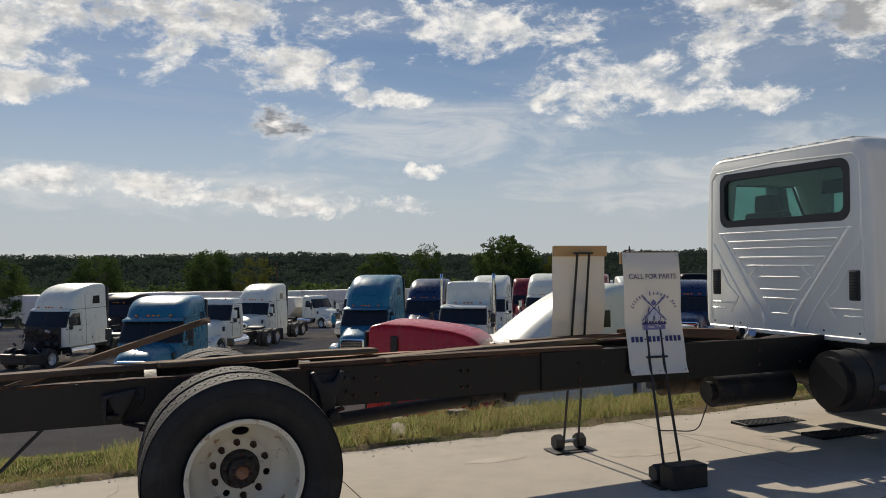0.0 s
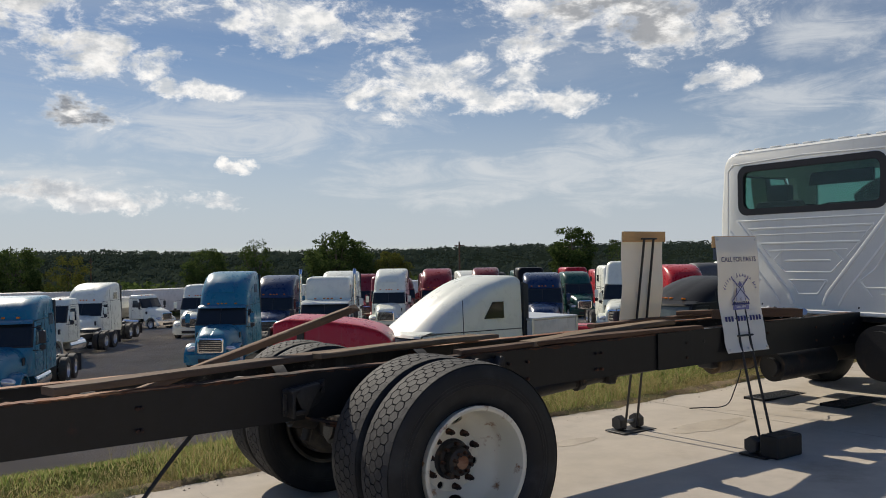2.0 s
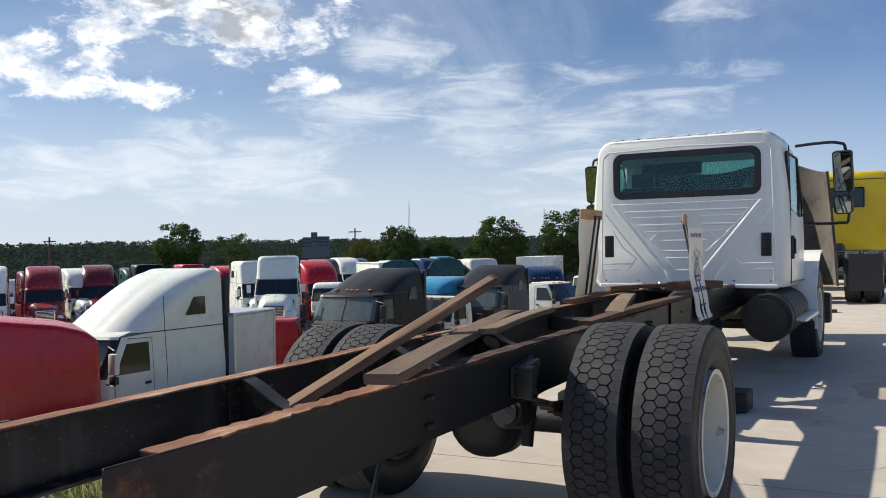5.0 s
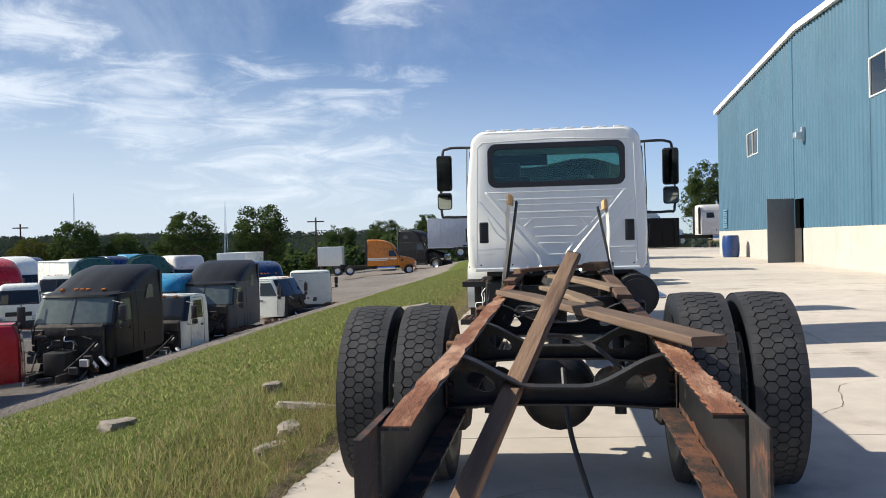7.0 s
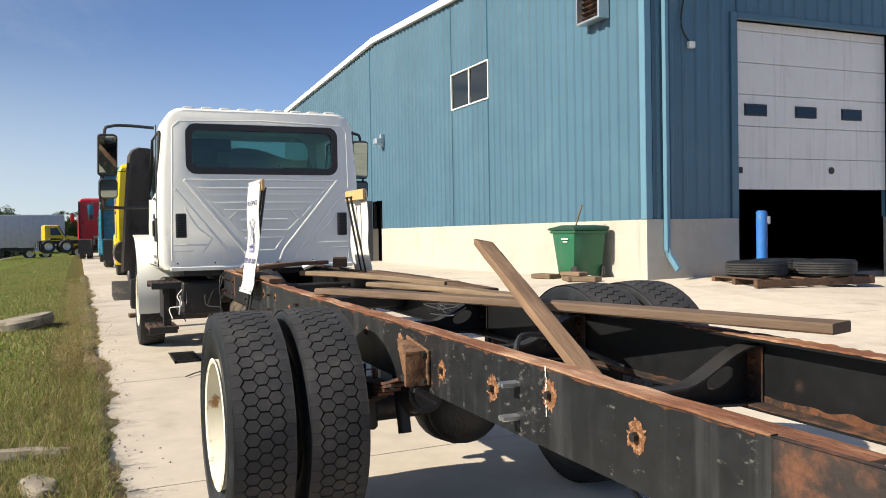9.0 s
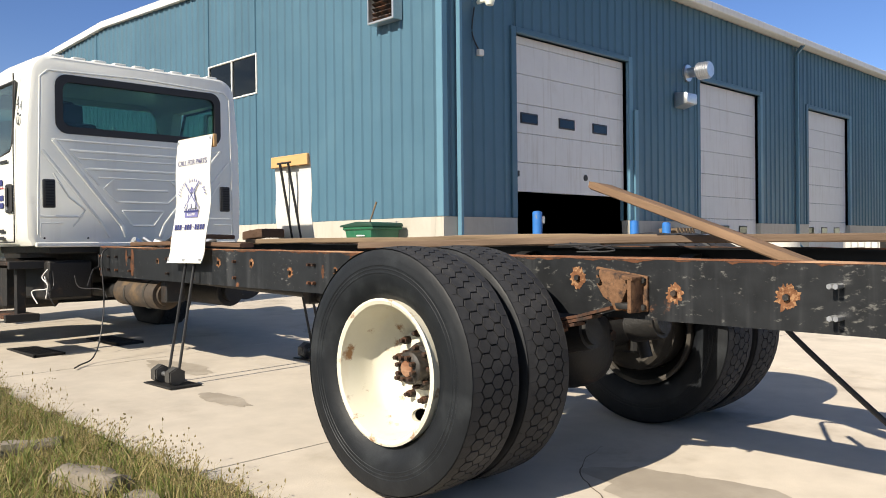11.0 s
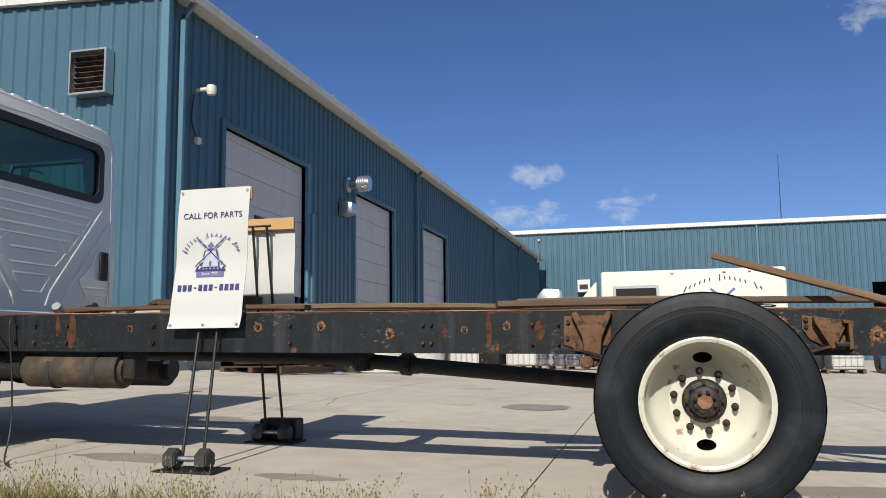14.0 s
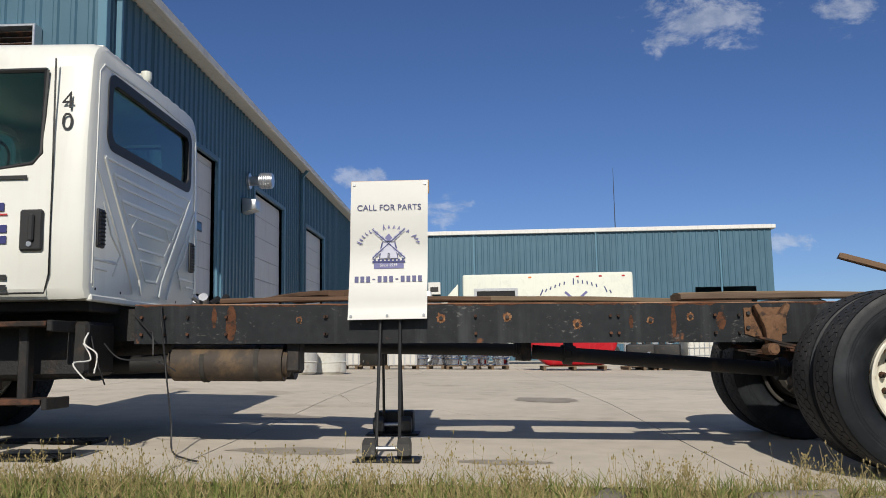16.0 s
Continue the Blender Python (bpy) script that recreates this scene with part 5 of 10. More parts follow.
    for s in (-1, 1):
        k0 = 0.0 if s < 0 else 0.07
        spring = part("leaf_spring", bm_box(0, 0.001, 0, 0.001, 0, 0.001), RUST, truck, "rusty leaf spring pack")
        bm = bmesh.new()
        for k in range(6):
            ln = 0.66 - 0.09 * k
            for i in range(8):
                ya, yb = -ln + 2 * ln * i / 8, -ln + 2 * ln * (i + 1) / 8
                za, zb = 0.66 + 0.10 * (ya / 0.66) ** 2 - 0.016 * k, 0.66 + 0.10 * (yb / 0.66) ** 2 - 0.016 * k
                c = bm_prism([(ya, za), (yb, zb), (yb, zb + 0.013), (ya, za + 0.013)], s * 0.49 + k0 - 0.038, s * 0.49 + k0 + 0.038)
                merge(bm, c)
        old = spring.data
        spring.data = mesh_of("leaf_spring", bm, 20)
        spring.data.materials.append(RUST)
        bpy.data.meshes.remove(old)
        for y in (-0.08, 0.08):
            part("u_bolt", bm_tube([(s * 0.44 + k0, y, 0.45), (s * 0.44 + k0, y, 0.72), (s * 0.54 + k0, y, 0.72), (s * 0.54 + k0, y, 0.45)], 0.011, 7), RUST, spring)
        part("axle_seat", bm_box(s * 0.49 + k0 - 0.055, s * 0.49 + k0 + 0.055, -0.12, 0.12, 0.43, 0.59, 0.015), BLACK_STEEL, spring)
        zh = Z0L if s < 0 else Z0R

        def slab(pts, a, b, bevel=0.006):
            return bm_prism([(yy, zh + zz) for yy, zz in pts], k0 + min(s * a, s * b), k0 + max(s * a, s * b), bevel)
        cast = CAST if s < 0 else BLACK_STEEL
        # rear bracket: bolted plate with a ribbed pocket
        y = -0.66
        plate = part("spring_hanger", slab([(y + 0.125, 0.205), (y - 0.125, 0.168), (y - 0.125, 0.022), (y - 0.01, 0.02), (y + 0.09, 0.075), (y + 0.125, 0.13)], 0.432, 0.446), cast, truck, "cast rusty spring bracket")
        part("hanger_web", slab([(y + 0.075, 0.195), (y - 0.075, 0.172), (y - 0.085, 0.15), (y - 0.025, 0.028), (y - 0.005, 0.022), (y + 0.07, 0.16)], 0.446, 0.505, 0.012), cast, plate)
        part("hanger_rib", slab([(y - 0.105, 0.165), (y - 0.085, 0.165), (y - 0.085, 0.02), (y - 0.105, 0.02)], 0.446, 0.535), cast, plate)
        part("hanger_rib", slab([(y - 0.06, 0.175), (y - 0.11, 0.166), (y - 0.11, 0.148), (y - 0.06, 0.157)], 0.446, 0.535), cast, plate)
        part("hanger_pad", slab([(y - 0.02, 0.06), (y - 0.09, 0.06), (y - 0.09, 0.035), (y - 0.03, 0.035)], 0.446, 0.53), BLACK_STEEL, plate)
        for yy, zz in ((0.105, 0.18), (0.105, 0.145), (-0.11, 0.15), (-0.11, 0.04)):
            part("bolt", bm_cyl((k0 + s * 0.444, y + yy, zh + zz), (k0 + s * 0.462, y + yy, zh + zz), 0.013, n=6), BLACK_STEEL, plate)
        # front bracket: forked casting with the spring's pin
        y = 0.56
        fork = part("spring_hanger", slab([(y + 0.115, 0.235), (y + 0.085, 0.25), (y + 0.035, 0.175), (y - 0.035, 0.175), (y - 0.085, 0.25), (y - 0.115, 0.235), (y - 0.055, 0.10), (y - 0.042, -0.03), (y, -0.07), (y + 0.042, -0.03), (y + 0.055, 0.10)], 0.440, 0.505, 0.014),
                    cast, truck, "forked rusty spring bracket with a pin")
        part("hanger_plate", slab([(y + 0.16, 0.225), (y - 0.10, 0.225), (y - 0.10, 0.06), (y + 0.06, 0.03), (y + 0.16, 0.06)], 0.431, 0.441, 0.003), cast, fork)
        part("hanger_pin", bm_cyl((s * 0.43 + k0, y + 0.03, zh - 0.035), (s * 0.575 + k0, y + 0.03, zh - 0.035), 0.036, n=16, bevel=0.008), cast, fork)
        for yy in (0.135, -0.09, 0.14):
            part("bolt", bm_cyl((k0 + s * 0.44, y + yy, zh + 0.19 - (0.09 if yy == 0.14 else 0)), (k0 + s * 0.458, y + yy, zh + 0.19 - (0.09 if yy == 0.14 else 0)), 0.013, n=6), BLACK_STEEL, fork)
        part("shock_absorber", bm_cyl((s * 0.36, -0.28, 0.44), (s * 0.36, -0.16, 0.86), 0.032, n=12), BLACK_STEEL, truck)
    # drive shaft with joints and carrier
    shaft = part("drive_shaft", bm_cyl((0.0, 0.32, 0.55), (0.0, 2.02, 0.70), 0.048, n=18), BLACK_STEEL, truck, "greasy black drive shaft")
    part("front_shaft", bm_cyl((0.0, 2.12, 0.715), (0.0, 4.6, 0.80), 0.043, n=18), BLACK_STEEL, shaft)
    for y, z in ((0.36, 0.555), (1.78, 0.68), (2.1, 0.712)):
        bm = bm_cyl((0, y - 0.05, z), (0, y + 0.05, z + 0.008), 0.075, n=16, bevel=0.02)
        bm_box(-0.085, 0.085, y - 0.02, y + 0.02, z - 0.03, z + 0.03, 0.008, bm)
        part("shaft_joint", bm, BLACK_STEEL, shaft)
    part("carrier_bracket", bm_box(-0.09, 0.09, 2.03, 2.1, 0.64, 0.86, 0.01), BLACK_STEEL, shaft)
    # rear duals
    for s in (-1, 1):
        for xo, outer in ((1.057 if s < 0 else 1.145, True), (0.735 if s < 0 else 0.805, False)):
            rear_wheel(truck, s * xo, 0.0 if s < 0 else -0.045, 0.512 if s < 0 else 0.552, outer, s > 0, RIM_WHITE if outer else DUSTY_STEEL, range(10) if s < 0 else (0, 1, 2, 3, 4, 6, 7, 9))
        zc = 0.512 if s < 0 else 0.556
        drum = part("brake_drum", bm_lathe([(0.50, 0.10), (0.505, 0.20), (0.53, 0.225), (0.60, 0.228), (0.605, 0.238), (0.72, 0.238), (0.74, 0.215), (0.76, 0.12)], 28, "x"), DUSTY_STEEL, axle, "dusty brake drum")
        drum.matrix_basis = pose(0.0 if s < 0 else 0.06, 0 if s < 0 else -0.03, zc) @ Matrix.Rotation(0 if s > 0 else math.pi, 4, "Z")
    # front axle and wheels
    part("front_axle", bm_box(-0.85, 0.85, 6.36, 6.46, 0.47, 0.58, 0.02), BLACK_STEEL, truck, "black front axle beam")
    for s in (-1, 1):
        w = rear_wheel(truck, s * 1.0, 6.42, 0.66, True, s > 0, RIM_WHITE, range(10))
    # muffler, tanks, engine mass under the cab
    muf = bm_cyl((-0.30, 3.62, 0.655), (-0.30, 4.40, 0.67), 0.118, n=24, bevel=0.03)
    part("muffler", muf, TANK_BROWN, truck, "stained brown muffler can")
    for y in (3.8, 4.15):
        part("muffler_strap", bm_cyl((-0.30, y, 0.66), (-0.30, y + 0.03, 0.66), 0.121, n=24), DUSTY_STEEL, truck)
    part("muffler_bracket", bm_box(-0.36, -0.2, 3.54, 3.63, 0.60, 0.80, 0.01), BLACK_STEEL, truck)
    part("air_tank", bm_cyl((0.30, 3.66, 0.655), (0.30, 4.50, 0.67), 0.125, n=22, bevel=0.045), BLACK_STEEL, truck, "dark round air tank under the rail")
    part("exhaust_pipe", bm_tube(curve_points([(-0.30, 4.40, 0.67), (-0.25, 4.8, 0.66), (-0.2, 5.4, 0.66)]), 0.06, 12), BLACK_STEEL, truck)
    gear = bm_lathe([(3.95, 0.05), (4.0, 0.10), (4.25, 0.13), (4.5, 0.17), (4.9, 0.22), (5.05, 0.28), (5.1, 0.28), (5.4, 0.30), (5.9, 0.30), (6.6, 0.28), (6.6, 0.0005)], 20, "y")
    bmesh.ops.translate(gear, verts=gear.verts, vec=(0, 0, 0.86))
    part("gearbox", gear, BLACK_STEEL, truck, "greasy black gearbox")
    tank = part("fuel_tank", bm_cyl((0.86, 4.34, 0.765), (0.86, 5.75, 0.785), 0.235, n=32, bevel=0.045), BLACK_STEEL, truck, "black round fuel tank under the cab")
    for y in (4.55, 5.4):
        part("tank_strap", bm_cyl((0.86, y, 0.77), (0.86, y + 0.05, 0.77), 0.240, n=32), BLACK_STEEL, tank)
    part("tank_step", bm_box(0.95, 1.2, 4.6, 5.7, 0.72, 0.76, 0.01), SILVER, tank)
    # left steps, battery box, wiring
    steps = part("step_bracket", bm_box(-0.82, -0.44, 4.72, 5.35, 0.60, 0.93, 0.02), BLACK_STEEL, truck, "black step bracket with hanging wires")
    for z, x0, x1 in ((0.895, -1.10, -0.80), (0.455, -1.13, -0.88)):
        for k in range(5):
            part("step_tread", bm_box(x0 + 0.06 * k, x0 + 0.06 * k + 0.045, 4.84, 5.36, z, z + 0.03, 0.004), RUST, steps, "rusty step tread")
        part("step_frame", bm_box(x0, x1 + 0.02, 4.80, 4.835, z - 0.03, z + 0.035, 0.005), BLACK_STEEL, steps)
        part("step_frame", bm_box(x0, x1 + 0.02, 5.365, 5.40, z - 0.03, z + 0.035, 0.005), BLACK_STEEL, steps)
    part("step_arm", bm_box(-0.98, -0.90, 5.0, 5.06, 0.44, 0.92, 0.008), BLACK_STEEL, steps)
    part("battery_box", bm_box(-0.95, -0.46, 5.42, 5.75, 0.5, 0.95, 0.03), BLACK_STEEL, truck)
    rnd = random.Random(21)
    wire_ends = [((-0.82, 4.72, 0.86), (-0.86, 4.66, 0.62)), ((-0.78, 4.72, 0.84), (-0.80, 4.62, 0.55)), ((-0.84, 4.74, 0.8), (-0.92, 4.68, 0.58)), ((-0.44, 4.6, 0.98), (-0.62, 4.4, 0.72)), ((-0.6, 4.72, 0.8), (-0.5, 4.3, 0.62))]
    for a, b in wire_ends:
        mids = [tuple(a[i] + (b[i] - a[i]) * f + rnd.uniform(-0.05, 0.05) for i in range(3)) for f in (0.33, 0.66)]
        part("wire", bm_tube(curve_points([a, *mids, b]), 0.005, 5), BLACK_PLASTIC if rnd.random() < 0.5 else WHITE_TRIM, truck)
    part("wire", bm_tube(curve_points([(-0.44, 4.42, 1.03), (-0.50, 4.40, 0.95), (-0.50, 4.36, 0.6), (-0.56, 4.30, 0.3), (-0.64, 4.26, 0.14), (-0.80, 4.12, 0.112), (-0.88, 4.02, 0.105)]), 0.006, 6), BLACK_PLASTIC, truck, "loose cable hanging to the ground")
    part("brake_hose", bm_tube(curve_points([(-0.15, -1.0, 0.78), (-0.05, -0.85, 0.93), (0.16, -0.8, 0.90), (0.33, -1.05, 0.80)]), 0.012, 7), BLACK_PLASTIC, truck)
    part("brake_hose", bm_tube(curve_points([(0.05, -1.0, 0.80), (0.08, -1.25, 0.55), (0.2, -1.6, 0.2), (0.24, -1.9, -0.02)]), 0.012, 7), BLACK_PLASTIC, truck, "black hose hanging to the ground")
    for s in (-1, 1):
        part("air_chamber", bm_cyl((s * 0.30, -0.22, 0.60), (s * 0.30, -0.42, 0.64), 0.085, n=18, bevel=0.02), BLACK_STEEL, truck)
    return truck


TRUCK = make_chassis()


def make_cab(truck):
    """Day cab: hollow shell with real openings, beads pressed in its back."""
    yb, yf = 4.67, 6.25
    # shell outline in x, z at the back, slightly narrower at the roof
    def ring(scale_x, zt, zb, top_half, low_half, y, lean=0.0):
        pts = []
        n = 6
        r = 0.17
        for i in range(n + 1):
            a = radians(90 * i / n)
            pts.append((top_half - r + r * math.sin(a), zt - r + r * math.cos(a)))
        pts += [(low_half - 0.012, zb + 0.95), (low_half, zb + 0.42), (low_half - 0.01, zb + 0.06), (low_half - 0.05, zb)]
        full = [(-x, z) for x, z in pts[::-1]] + pts
        full = [p for i, p in enumerate(full) if i == 0 or (abs(p[0] - full[i - 1][0]) + abs(p[1] - full[i - 1][1])) > 1e-4]
        return [(x * scale_x, y + lean * (z - zb), z + 0.012 * (1 - (x / top_half) ** 2 if z > zt - 0.05 else 0)) for x, z in full]

    def loft(rings):
        bm = bmesh.new()
        rows = [[bm.verts.new(p) for p in r] for r in rings]
        n = len(rows[0])
        for a, b in zip(rows, rows[1:]):
            for j in range(n):
                bm.faces.new((a[j], a[(j + 1) % n], b[(j + 1) % n], b[j]))
        bm.faces.new(rows[0][::-1]), bm.faces.new(rows[-1])
        bmesh.ops.recalc_face_normals(bm, faces=bm.faces)
        return bm
    ZT, ZB = 2.655, 1.055
    outer = loft([ring(0.965, ZT - 0.03, ZB + 0.012, 0.945, 1.0, yb), ring(0.985, ZT - 0.012, ZB + 0.005, 0.955, 1.01, yb + 0.018), ring(1, ZT, ZB, 0.96, 1.02, yb + 0.07), ring(1, ZT + 0.02, ZB, 0.95, 1.03, 5.5),
                  ring(1, ZT + 0.0, ZB, 0.93, 1.03, 5.95, -0.0), ring(0.99, ZT - 0.08, ZB, 0.90, 1.02, 6.15, 0.0)])
    inner = loft([ring(0.955, ZT - 0.07, ZB + 0.09, 0.91, 0.97, yb + 0.05), ring(0.955, ZT - 0.06, ZB + 0.09, 0.91, 0.97, 5.5), ring(0.95, ZT - 0.10, ZB + 0.09, 0.87, 0.97, 6.10)])
    back_hole = bm_prism(rounded(1.50, 0.455, 0.085, 6, 0.01, 2.252), yb - 0.2, yb + 0.2, plane="xz")
    wind_hole = bm_prism(rounded(1.68, 0.80, 0.10, 6, 0, 2.10), 5.98, 6.5, plane="xz")
    side_hole = bm_prism([(4.95, 2.44), (5.75, 2.44), (6.02, 1.93), (6.02, 1.80), (5.55, 1.78), (5.0, 1.86), (4.95, 1.92)], -1.4, 1.4)
    shell = carve(outer, inner, back_hole, wind_hole, side_hole)
    cab = part("cab", mesh_of("cab", shell, 32), CAB_WHITE, truck, "white steel day cab with pressed back panel")
    # beads on the back
    yq = yb + 0.004

    def bead(pts, w=0.013, h=0.012):
        h = h * 0.85
        bm = bmesh.new()
        for (xa, za), (xb, zb) in zip(pts, pts[1:]):
            d = Vector((xb - xa, 0, zb - za))
            ang = math.atan2(d.z, d.x)
            own = bm_box(-0.004, d.length + 0.004, -h, h, -w, w, min(w, h) * 0.8, seg=3)
            bmesh.ops.transform(own, matrix=Matrix.Translation((xa, yq, za)) @ Matrix.Rotation(-ang, 4, "Y"), verts=own.verts)
            merge(bm, own)
        part("pressed_bead", bm, CAB_WHITE, cab)
    for s in (-1, 1):
        bead([(s * 0.78, 1.945), (s * 0.20, 1.235), (s * 0.16, 1.13)], 0.020, 0.016)
        bead([(s * 0.87, 1.85), (s * 0.38, 1.25), (s * 0.31, 1.13)], 0.013, 0.013)
        bead([(s * 0.88, 2.46), (s * 0.91, 1.15)], 0.009, 0.011)
        bead([(s * 0.88, 2.46), (s * 0.82, 2.52), (0, 2.545)], 0.009, 0.011)
        bead([(s * 0.89, 1.30), (s * 0.55, 1.30)], 0.010)
        bead([(s * 0.89, 1.245), (s * 0.71, 1.245)], 0.008)
        bead([(s * 0.89, 1.245), (s * 0.89, 1.13)], 0.008)
        bead([(s * 0.62, 1.22), (s * 0.52, 1.36), (s * 0.66, 1.47), (s * 0.78, 1.66)], 0.008)
        bead([(s * 0.52, 1.715), (s * 0.40, 1.58)], 0.008)
        bead([(s * 0.65, 1.86), (s * 0.55, 1.75)], 0.007)
    bead([(-0.79, 1.945), (0.79, 1.945)], 0.009)
    for a, z, w in ((0.65, 1.862, 0.012), (0.60, 1.80, 0.007), (0.52, 1.715, 0.012), (0.40, 1.645, 0.007)):
        bead([(-a, z), (a, z)], w)
    bead([(-0.26, 1.645), (-0.36, 1.55), (-0.24, 1.435), (0.24, 1.435), (0.36, 1.55), (0.26, 1.645)], 0.008)
    bead([(-0.235, 1.545), (0.235, 1.545)], 0.010)
    bead([(-0.195, 1.36), (0.195, 1.36), (0.10, 1.23), (-0.10, 1.23), (-0.195, 1.36)], 0.009)
    for x in (-0.86, -0.5, 0.5, 0.86):
        part("drain_hole", bm_cyl((x, yb - 0.002, 1.12), (x, yb + 0.02, 1.12), 0.009, n=10), DARK, cab)
    part("rear_lip", bm_box(-0.93, 0.93, yb - 0.012, yb + 0.03, 1.045, 1.085, 0.008), CAB_WHITE, cab)
    # roof ribs at the back edge
    for i in range(9):
        x = -0.72 + 0.18 * i
        part("roof_rib", bm_box(x - 0.055, x + 0.055, yb + 0.035, 6.0, 2.648, 2.672, 0.012, seg=2), CAB_WHITE, cab)
    # glass
    def pane(bm, name="window", material=GLASS):
        o = part(name, bm, material, cab)
        o.visible_shadow = False
        return o
    pane(bm_prism(rounded(1.47, 0.43, 0.075, 6, 0.01, 2.252), yb + 0.022, yb + 0.027, plane="xz"), "rear_window")
    seal = carve(bm_prism(rounded(1.545, 0.50, 0.10, 6, 0.01, 2.252), yb - 0.006, yb + 0.035, plane="xz"), bm_prism(rounded(1.42, 0.375, 0.07, 6, 0.01, 2.252), yb - 0.2, yb + 0.2, plane="xz"))
    part("window_seal", seal, BLACK_PLASTIC, cab, "black rubber window seal")
    pane(bm_prism(rounded(1.70, 0.82, 0.10, 6, 0, 2.10), 6.105, 6.112, plane="xz"), "windshield")
    for s in (-1, 1):
        pane(bm_prism([(4.94, 2.45), (5.76, 2.45), (6.03, 1.93), (6.03, 1.79), (5.55, 1.77), (4.99, 1.85), (4.94, 1.91)], s * 0.985 - 0.003, s * 0.985 + 0.003), "side_window")
        ring_pts = [(4.95, 2.44), (5.75, 2.44), (6.02, 1.93), (6.02, 1.80), (5.55, 1.78), (5.0, 1.86), (4.95, 1.92), (4.95, 2.44)]
        part("window_seal", bm_tube([(s * (1.005 - 0.02 * (z > 2.3)), y, z) for y, z in ring_pts], 0.016, 6), BLACK_PLASTIC, cab)
        door = part("door_gap", bm_tube([(s * 1.018, 4.88, 2.50), (s * 1.030, 4.87, 1.9), (s * 1.029, 4.87, 1.2), (s * 1.02, 4.90, 1.09), (s * 1.02, 6.0, 1.09)], 0.006, 5), BLACK_PLASTIC, cab)
        part("door_handle", bm_box(min(s * 1.022, s * 1.045), max(s * 1.022, s * 1.045), 4.91, 5.05, 1.335, 1.58, 0.012), BLACK_PLASTIC, cab, "black door handle")
        part("handle_lever", bm_box(min(s * 1.045, s * 1.066), max(s * 1.045, s * 1.066), 4.955, 4.99, 1.39, 1.55, 0.008), BLACK_PLASTIC, cab)
        part("door_lock", bm_cyl((s * 1.04, 4.985, 1.375), (s * 1.052, 4.985, 1.375), 0.016, n=12), SILVER, cab)
        # louvred vents
        vent = part("cab_vent", bm_box(s * 0.82 - 0.052, s * 0.82 + 0.052, yb - 0.014, yb + 0.02, 1.372, 1.612, 0.014, seg=2), BLACK_PLASTIC, cab, "black louvred cab vent")
        for k in range(9):
            part("vent_slat", bm_box(s * 0.82 - 0.036, s * 0.82 + 0.036, yb - 0.022, yb - 0.012, 1.392 + 0.024 * k, 1.402 + 0.024 * k), DARK, vent)
        # mirrors
        mx = s * 1.44
        arm = part("mirror_arm", bm_tube(curve_points([(s * 0.95, 5.95, 2.60), (s * 1.2, 5.98, 2.62), (s * 1.40, 6.0, 2.61), (mx + s * 0.03, 6.0, 2.50), (mx + s * 0.05, 6.0, 1.80), (s * 1.40, 6.0, 1.72), (s * 1.02, 6.0, 1.72)], 4), 0.017, 8), BLACK_PLASTIC, cab, "black tubular mirror arm")
        for z0, z1, w in ((2.06, 2.52, 0.10), (1.82, 2.03, 0.095)):
            body = part("mirror", bm_prism(rounded(2 * w, z1 - z0, 0.035, 5, mx, (z0 + z1) / 2), 5.93, 6.02, 0.01, plane="xz"), BLACK_PLASTIC, arm)
            body.matrix_basis = pose(mx, 5.97, (z0 + z1) / 2, 11, 0, -6 * s) @ pose(-mx, -5.97, -(z0 + z1) / 2)
            part("mirror_glass", bm_prism(rounded(2 * w - 0.025, z1 - z0 - 0.03, 0.03, 5, mx, (z0 + z1) / 2), 5.921, 5.929, plane="xz"), MIRROR, body)
    # unit number and door lettering
    for ch, z in (("4", 2.235), ("0", 2.105)):
        writing(ch, 0.15, Matrix.Translation((-1.012, 4.80, z)) @ Euler((radians(90), 0, radians(-90))).to_matrix().to_4x4(), BLACK_PLASTIC, cab, "number")
    for y, z, w, h, mat in ((5.03, 1.775, 0.20, 0.022, BLACK_PLASTIC), (5.16, 1.60, 0.12, 0.05, NAVY), (5.14, 1.555, 0.13, 0.010, paint(0.5, 0.05, 0.05)), (5.14, 1.47, 0.12, 0.045, NAVY), (5.14, 1.405, 0.12, 0.045, NAVY),
                            (5.13, 1.185, 0.11, 0.03, BLACK_PLASTIC), (5.13, 1.125, 0.11, 0.03, BLACK_PLASTIC)):
        part("lettering_bar", bm_box(-1.0335, -1.0305, y - 0.01, y + w, z - h / 2, z + h / 2), mat, cab)
    # inside: dash, wheel, seats
    part("dashboard", bm_prism([(5.62, 1.62), (5.72, 1.86), (6.05, 1.90), (6.08, 1.5), (5.75, 1.4)], -0.92, 0.92, 0.03), BLACK_PLASTIC, cab)
    seat = bm_box(-0.78, -0.28, 4.95, 5.10, 1.45, 2.15, 0.05, seg=2)
    bm_box(-0.78, -0.28, 4.95, 5.45, 1.35, 1.5, 0.05, seg=2, bm=seat)
    bm_box(-0.66, -0.40, 4.97, 5.08, 2.13, 2.31, 0.04, seg=2, bm=seat)
    part("seat", seat, BLACK_PLASTIC, cab, "dark driver seat")
    bench = bm_box(-0.05, 0.85, 4.95, 5.10, 1.40, 2.10, 0.05, seg=2)
    bm_box(-0.05, 0.85, 4.95, 5.45, 1.32, 1.46, 0.05, seg=2, bm=bench)
    part("bench", bench, BLACK_PLASTIC, cab)
    st = bm_lathe([(0.0, 0.215), (0.012, 0.225), (0.024, 0.215), (0.012, 0.205)], 28, "z", closed=True)
